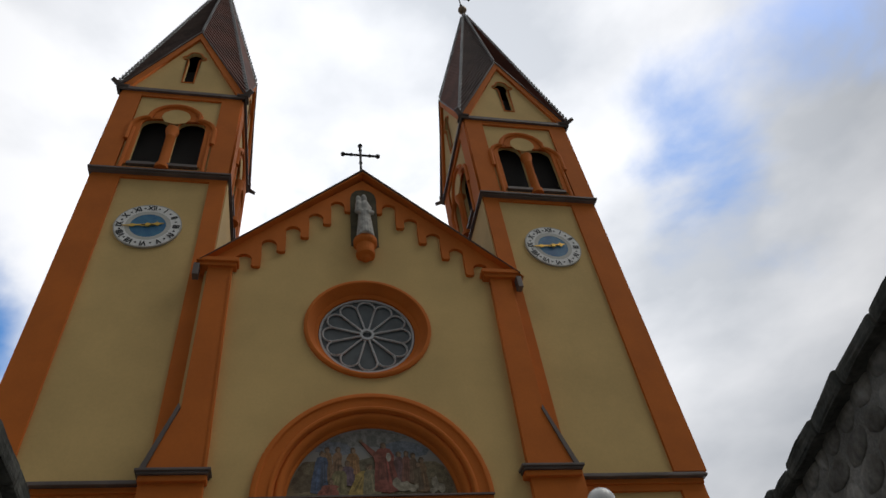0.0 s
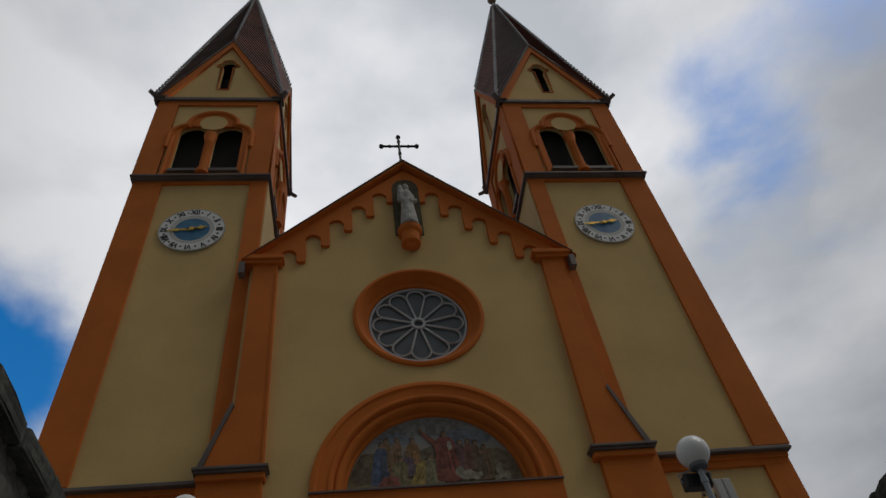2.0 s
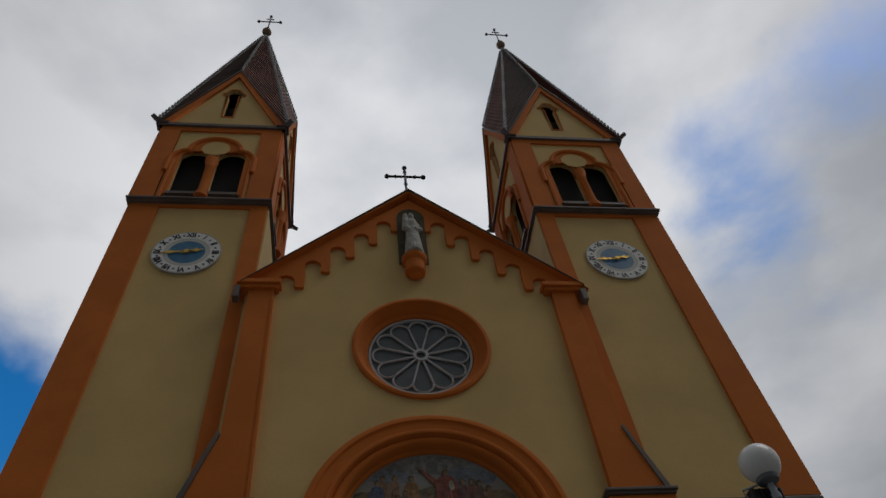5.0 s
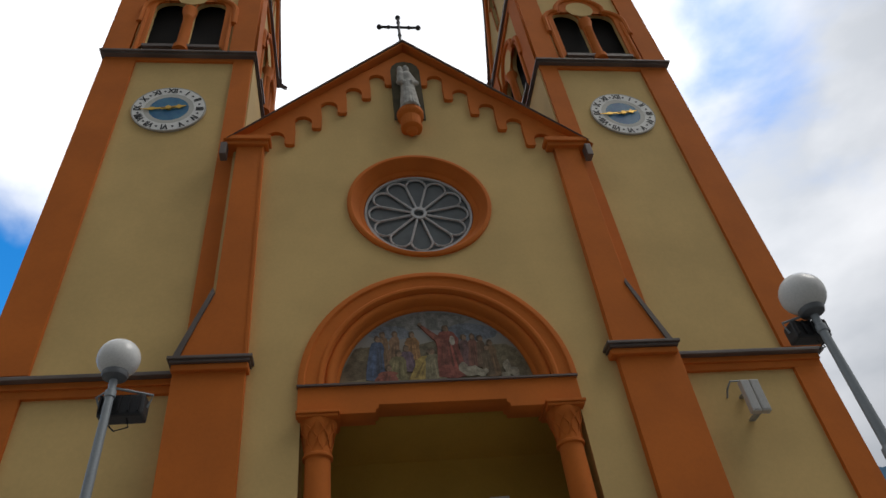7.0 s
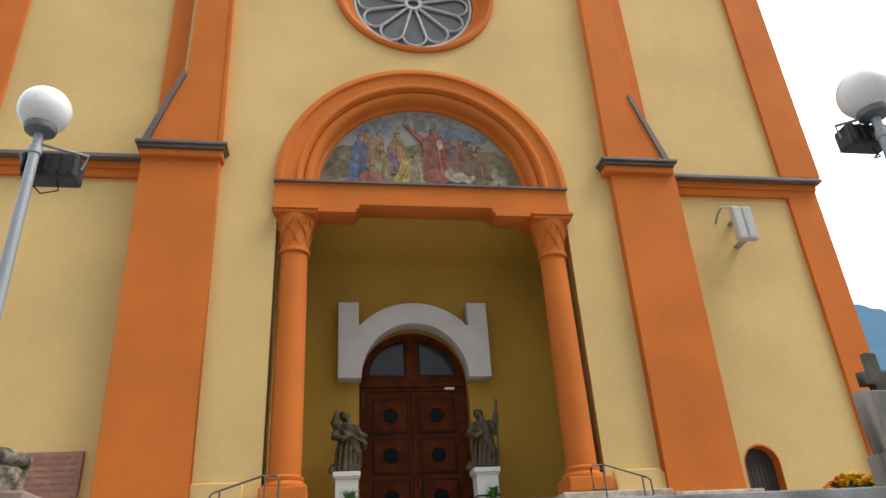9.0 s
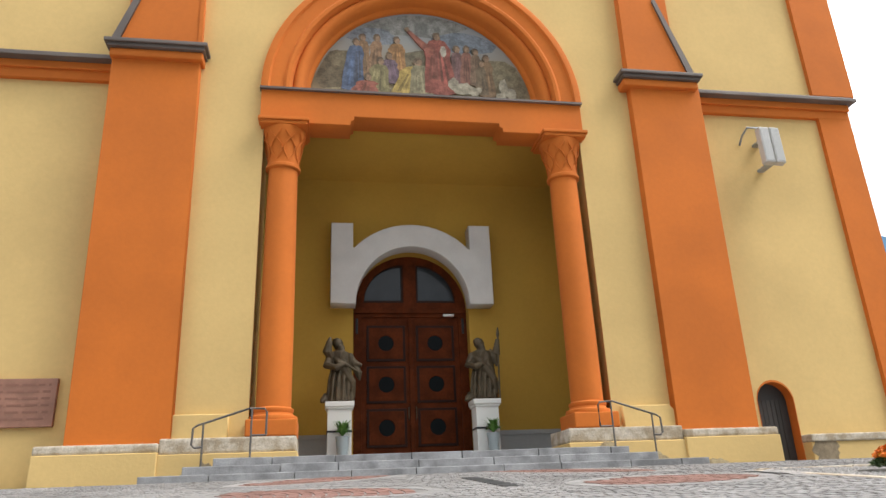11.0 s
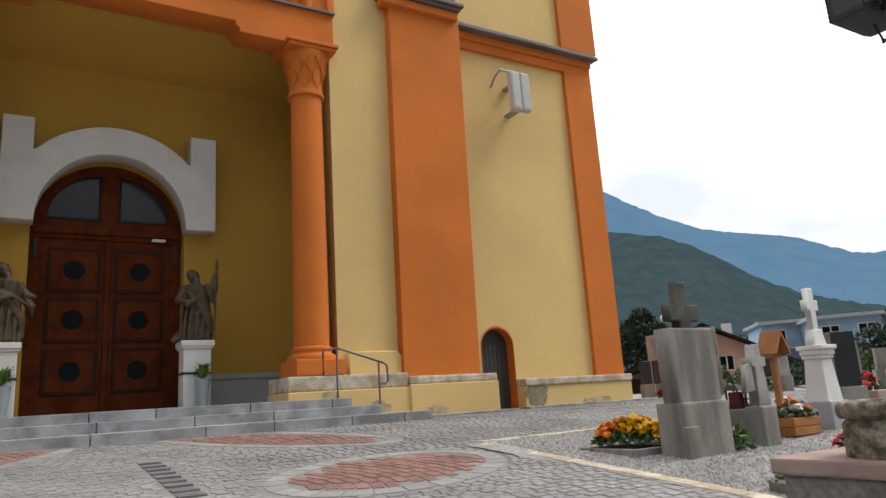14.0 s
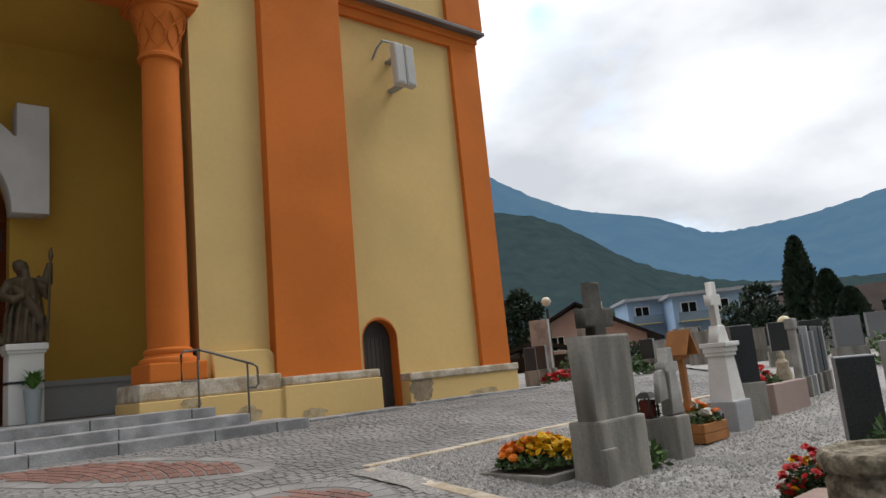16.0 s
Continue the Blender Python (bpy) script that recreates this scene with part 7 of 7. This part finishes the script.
conifer(bearing(67.9, 38), -1.5, 5.3, 1.5, 5, "tall dark columnar conifer behind the graves")
conifer(bearing(69.6, 37), -1.5, 3.4, 1.6, 6, "bushy dark conifer beside a taller one")
conifer(bearing(70.9, 36), -1.5, 2.4, 1.5, 7, "bushy dark conifer beside a taller one")
broad(bearing(65.0, 40), -2, 5.4, 2.2, 8, "loose dark green garden tree", CONIF)
broad(bearing(62.6, 40), -2, 3.6, 1.5, 9, "small green garden tree")
broad(bearing(46.6, 50), -2, 8.2, 2.0, 10, "dark full tree beside the tower", CONIF)
broad(bearing(74.2, 48), -2, 4.6, 1.6, 12, "dark green tree by the houses", CONIF)
broad(bearing(72.4, 42), -2, 3.0, 2.2, 13, "green bushes before the timber house")
for k, (az, d, rr) in enumerate(((52.5, 30, 1.5), (56.5, 31, 1.4), (60.0, 30, 1.6), (63.4, 31, 1.5), (66.4, 30, 1.6), (69.4, 30, 1.5))):
    broad(bearing(az, d), -0.8, 1.6, rr, 60 + k, "low dark green bush between the graves", CONIF if k % 3 else BROAD, 4200, 0.085)
for k, az in enumerate((55.2, 56.6, 60.8, 64.0, 66.4)):
    broad(bearing(az, 110 + 6 * k), -3, 8.4, 5.5, 20 + k, "full green tree behind the flats", BROAD, 3500, 0.3)


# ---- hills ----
# distance haze is put in as a bluish glow mixed over the forest colour
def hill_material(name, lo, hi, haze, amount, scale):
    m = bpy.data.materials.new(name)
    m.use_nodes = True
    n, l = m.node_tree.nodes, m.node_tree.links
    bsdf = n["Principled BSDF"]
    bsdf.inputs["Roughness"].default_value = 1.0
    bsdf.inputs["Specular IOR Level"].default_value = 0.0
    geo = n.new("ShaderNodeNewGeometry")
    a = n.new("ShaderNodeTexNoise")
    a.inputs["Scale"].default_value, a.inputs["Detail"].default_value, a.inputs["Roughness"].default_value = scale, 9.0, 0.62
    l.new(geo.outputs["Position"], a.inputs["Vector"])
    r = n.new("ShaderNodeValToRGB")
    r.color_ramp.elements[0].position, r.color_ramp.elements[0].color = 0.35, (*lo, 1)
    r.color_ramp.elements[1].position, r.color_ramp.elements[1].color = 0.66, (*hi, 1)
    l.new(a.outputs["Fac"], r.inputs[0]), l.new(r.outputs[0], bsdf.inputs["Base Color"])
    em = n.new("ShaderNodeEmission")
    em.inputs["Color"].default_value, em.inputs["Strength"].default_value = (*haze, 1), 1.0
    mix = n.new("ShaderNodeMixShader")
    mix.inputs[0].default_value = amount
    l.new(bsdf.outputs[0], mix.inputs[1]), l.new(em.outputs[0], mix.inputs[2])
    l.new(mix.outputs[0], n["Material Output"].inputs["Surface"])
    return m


def hill(name, az_el, dist, foot, mat, label, rough, seed):
    """A ridge with spurs and gullies; az_el: its crest line as bearing and height in degrees."""
    bm = bmesh.new()
    az = np.linspace(az_el[0][0], az_el[-1][0], 260)
    el = np.interp(az, [a for a, _ in az_el], [e for _, e in az_el])
    ker = np.ones(9) / 9
    el = np.convolve(np.pad(el, 4, mode="edge"), ker, mode="valid")
    rows = []
    K = 26
    for a, e in zip(az, el):
        col = []
        for k in range(K + 1):
            t = k / K
            spur = noise.fractal(Vector((a * 0.30, t * 2.2, seed)), 0.8, 2.0, 5)
            d = dist * (0.42 + 0.58 * t) + dist * 0.06 * spur * (1 - t)
            top = math.tan(radians(e + rough * noise.fractal(Vector((a * 1.3, seed, 0)), 0.7, 2.0, 5))) * dist
            z = foot + (top - foot) * (t ** 1.15) + dist * 0.02 * spur * math.sin(math.pi * t)
            p = bearing(a, d, z)
            col.append(bm.verts.new(p))
        rows.append(col)
    for p, q in zip(rows, rows[1:]):
        for k in range(K):
            bm.faces.new((p[k], q[k], q[k + 1], p[k + 1]))
    return tagged(part(name, bm, mat, smooth=True), label, "mountain", kind="structure")


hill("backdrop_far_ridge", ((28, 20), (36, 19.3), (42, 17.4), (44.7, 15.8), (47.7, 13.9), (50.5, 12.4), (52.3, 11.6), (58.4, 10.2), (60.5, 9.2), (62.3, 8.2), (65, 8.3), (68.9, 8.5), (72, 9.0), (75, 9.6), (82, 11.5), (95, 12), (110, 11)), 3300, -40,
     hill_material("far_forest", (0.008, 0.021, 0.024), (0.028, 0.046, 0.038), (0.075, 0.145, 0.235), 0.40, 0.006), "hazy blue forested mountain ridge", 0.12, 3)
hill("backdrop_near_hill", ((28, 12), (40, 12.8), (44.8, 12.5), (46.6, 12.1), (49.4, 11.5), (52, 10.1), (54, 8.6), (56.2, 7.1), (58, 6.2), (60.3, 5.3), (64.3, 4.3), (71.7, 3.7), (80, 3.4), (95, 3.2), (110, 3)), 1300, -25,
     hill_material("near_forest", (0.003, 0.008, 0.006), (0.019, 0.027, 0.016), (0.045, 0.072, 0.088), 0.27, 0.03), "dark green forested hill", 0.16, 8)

# added unseen ridge: closes the valley behind, blocks low sky light from the porch
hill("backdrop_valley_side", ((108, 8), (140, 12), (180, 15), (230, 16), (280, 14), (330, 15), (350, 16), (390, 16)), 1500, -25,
     hill_material("screen_forest", (0.006, 0.015, 0.011), (0.022, 0.036, 0.018), (0.05, 0.09, 0.105), 0.25, 0.02), "unseen wooded ridge added to hold back low sky light", 0.2, 5)

# ---- wear on the church foot ----
PATCH = material("damp_patch", (0.32, 0.25, 0.16), 0.95, second=(0.22, 0.17, 0.11), stain_scale=6, grain=0.2, bump=0.8)
PEEL = material("peeled_patch", (0.50, 0.40, 0.24), 0.95, second=(0.36, 0.27, 0.15), stain_scale=7, grain=0.2, bump=0.8)
for k, (x, z, w, hh, y, m) in enumerate(((8.42, 0.32, 0.66, 0.60, 0.056, PATCH), (4.35, 0.22, 0.5, 0.34, -0.344, PEEL), (3.4, 0.52, 0.4, 0.16, -0.344, PEEL), (-3.6, 0.42, 0.7, 0.26, -0.344, PEEL), (-4.5, 0.15, 0.4, 0.26, -0.344, PEEL), (5.6, 0.12, 0.5, 0.2, -0.394, PEEL), (10.2, 0.1, 0.9, 0.16, 0.056, PEEL), (-4.2, 0.30, 0.3, 0.3, -0.344, PATCH))):
    r = random.Random(100 + k)
    pts = [(x + 0.5 * w * math.cos(2 * math.pi * q / 26) * r.uniform(0.72, 1.12), max(0.01, z + 0.5 * hh * math.sin(2 * math.pi * q / 26) * r.uniform(0.72, 1.12))) for q in range(26)]
    part("worn_patch", plate([pts], y - 0.004, y + 0.004), m, church)
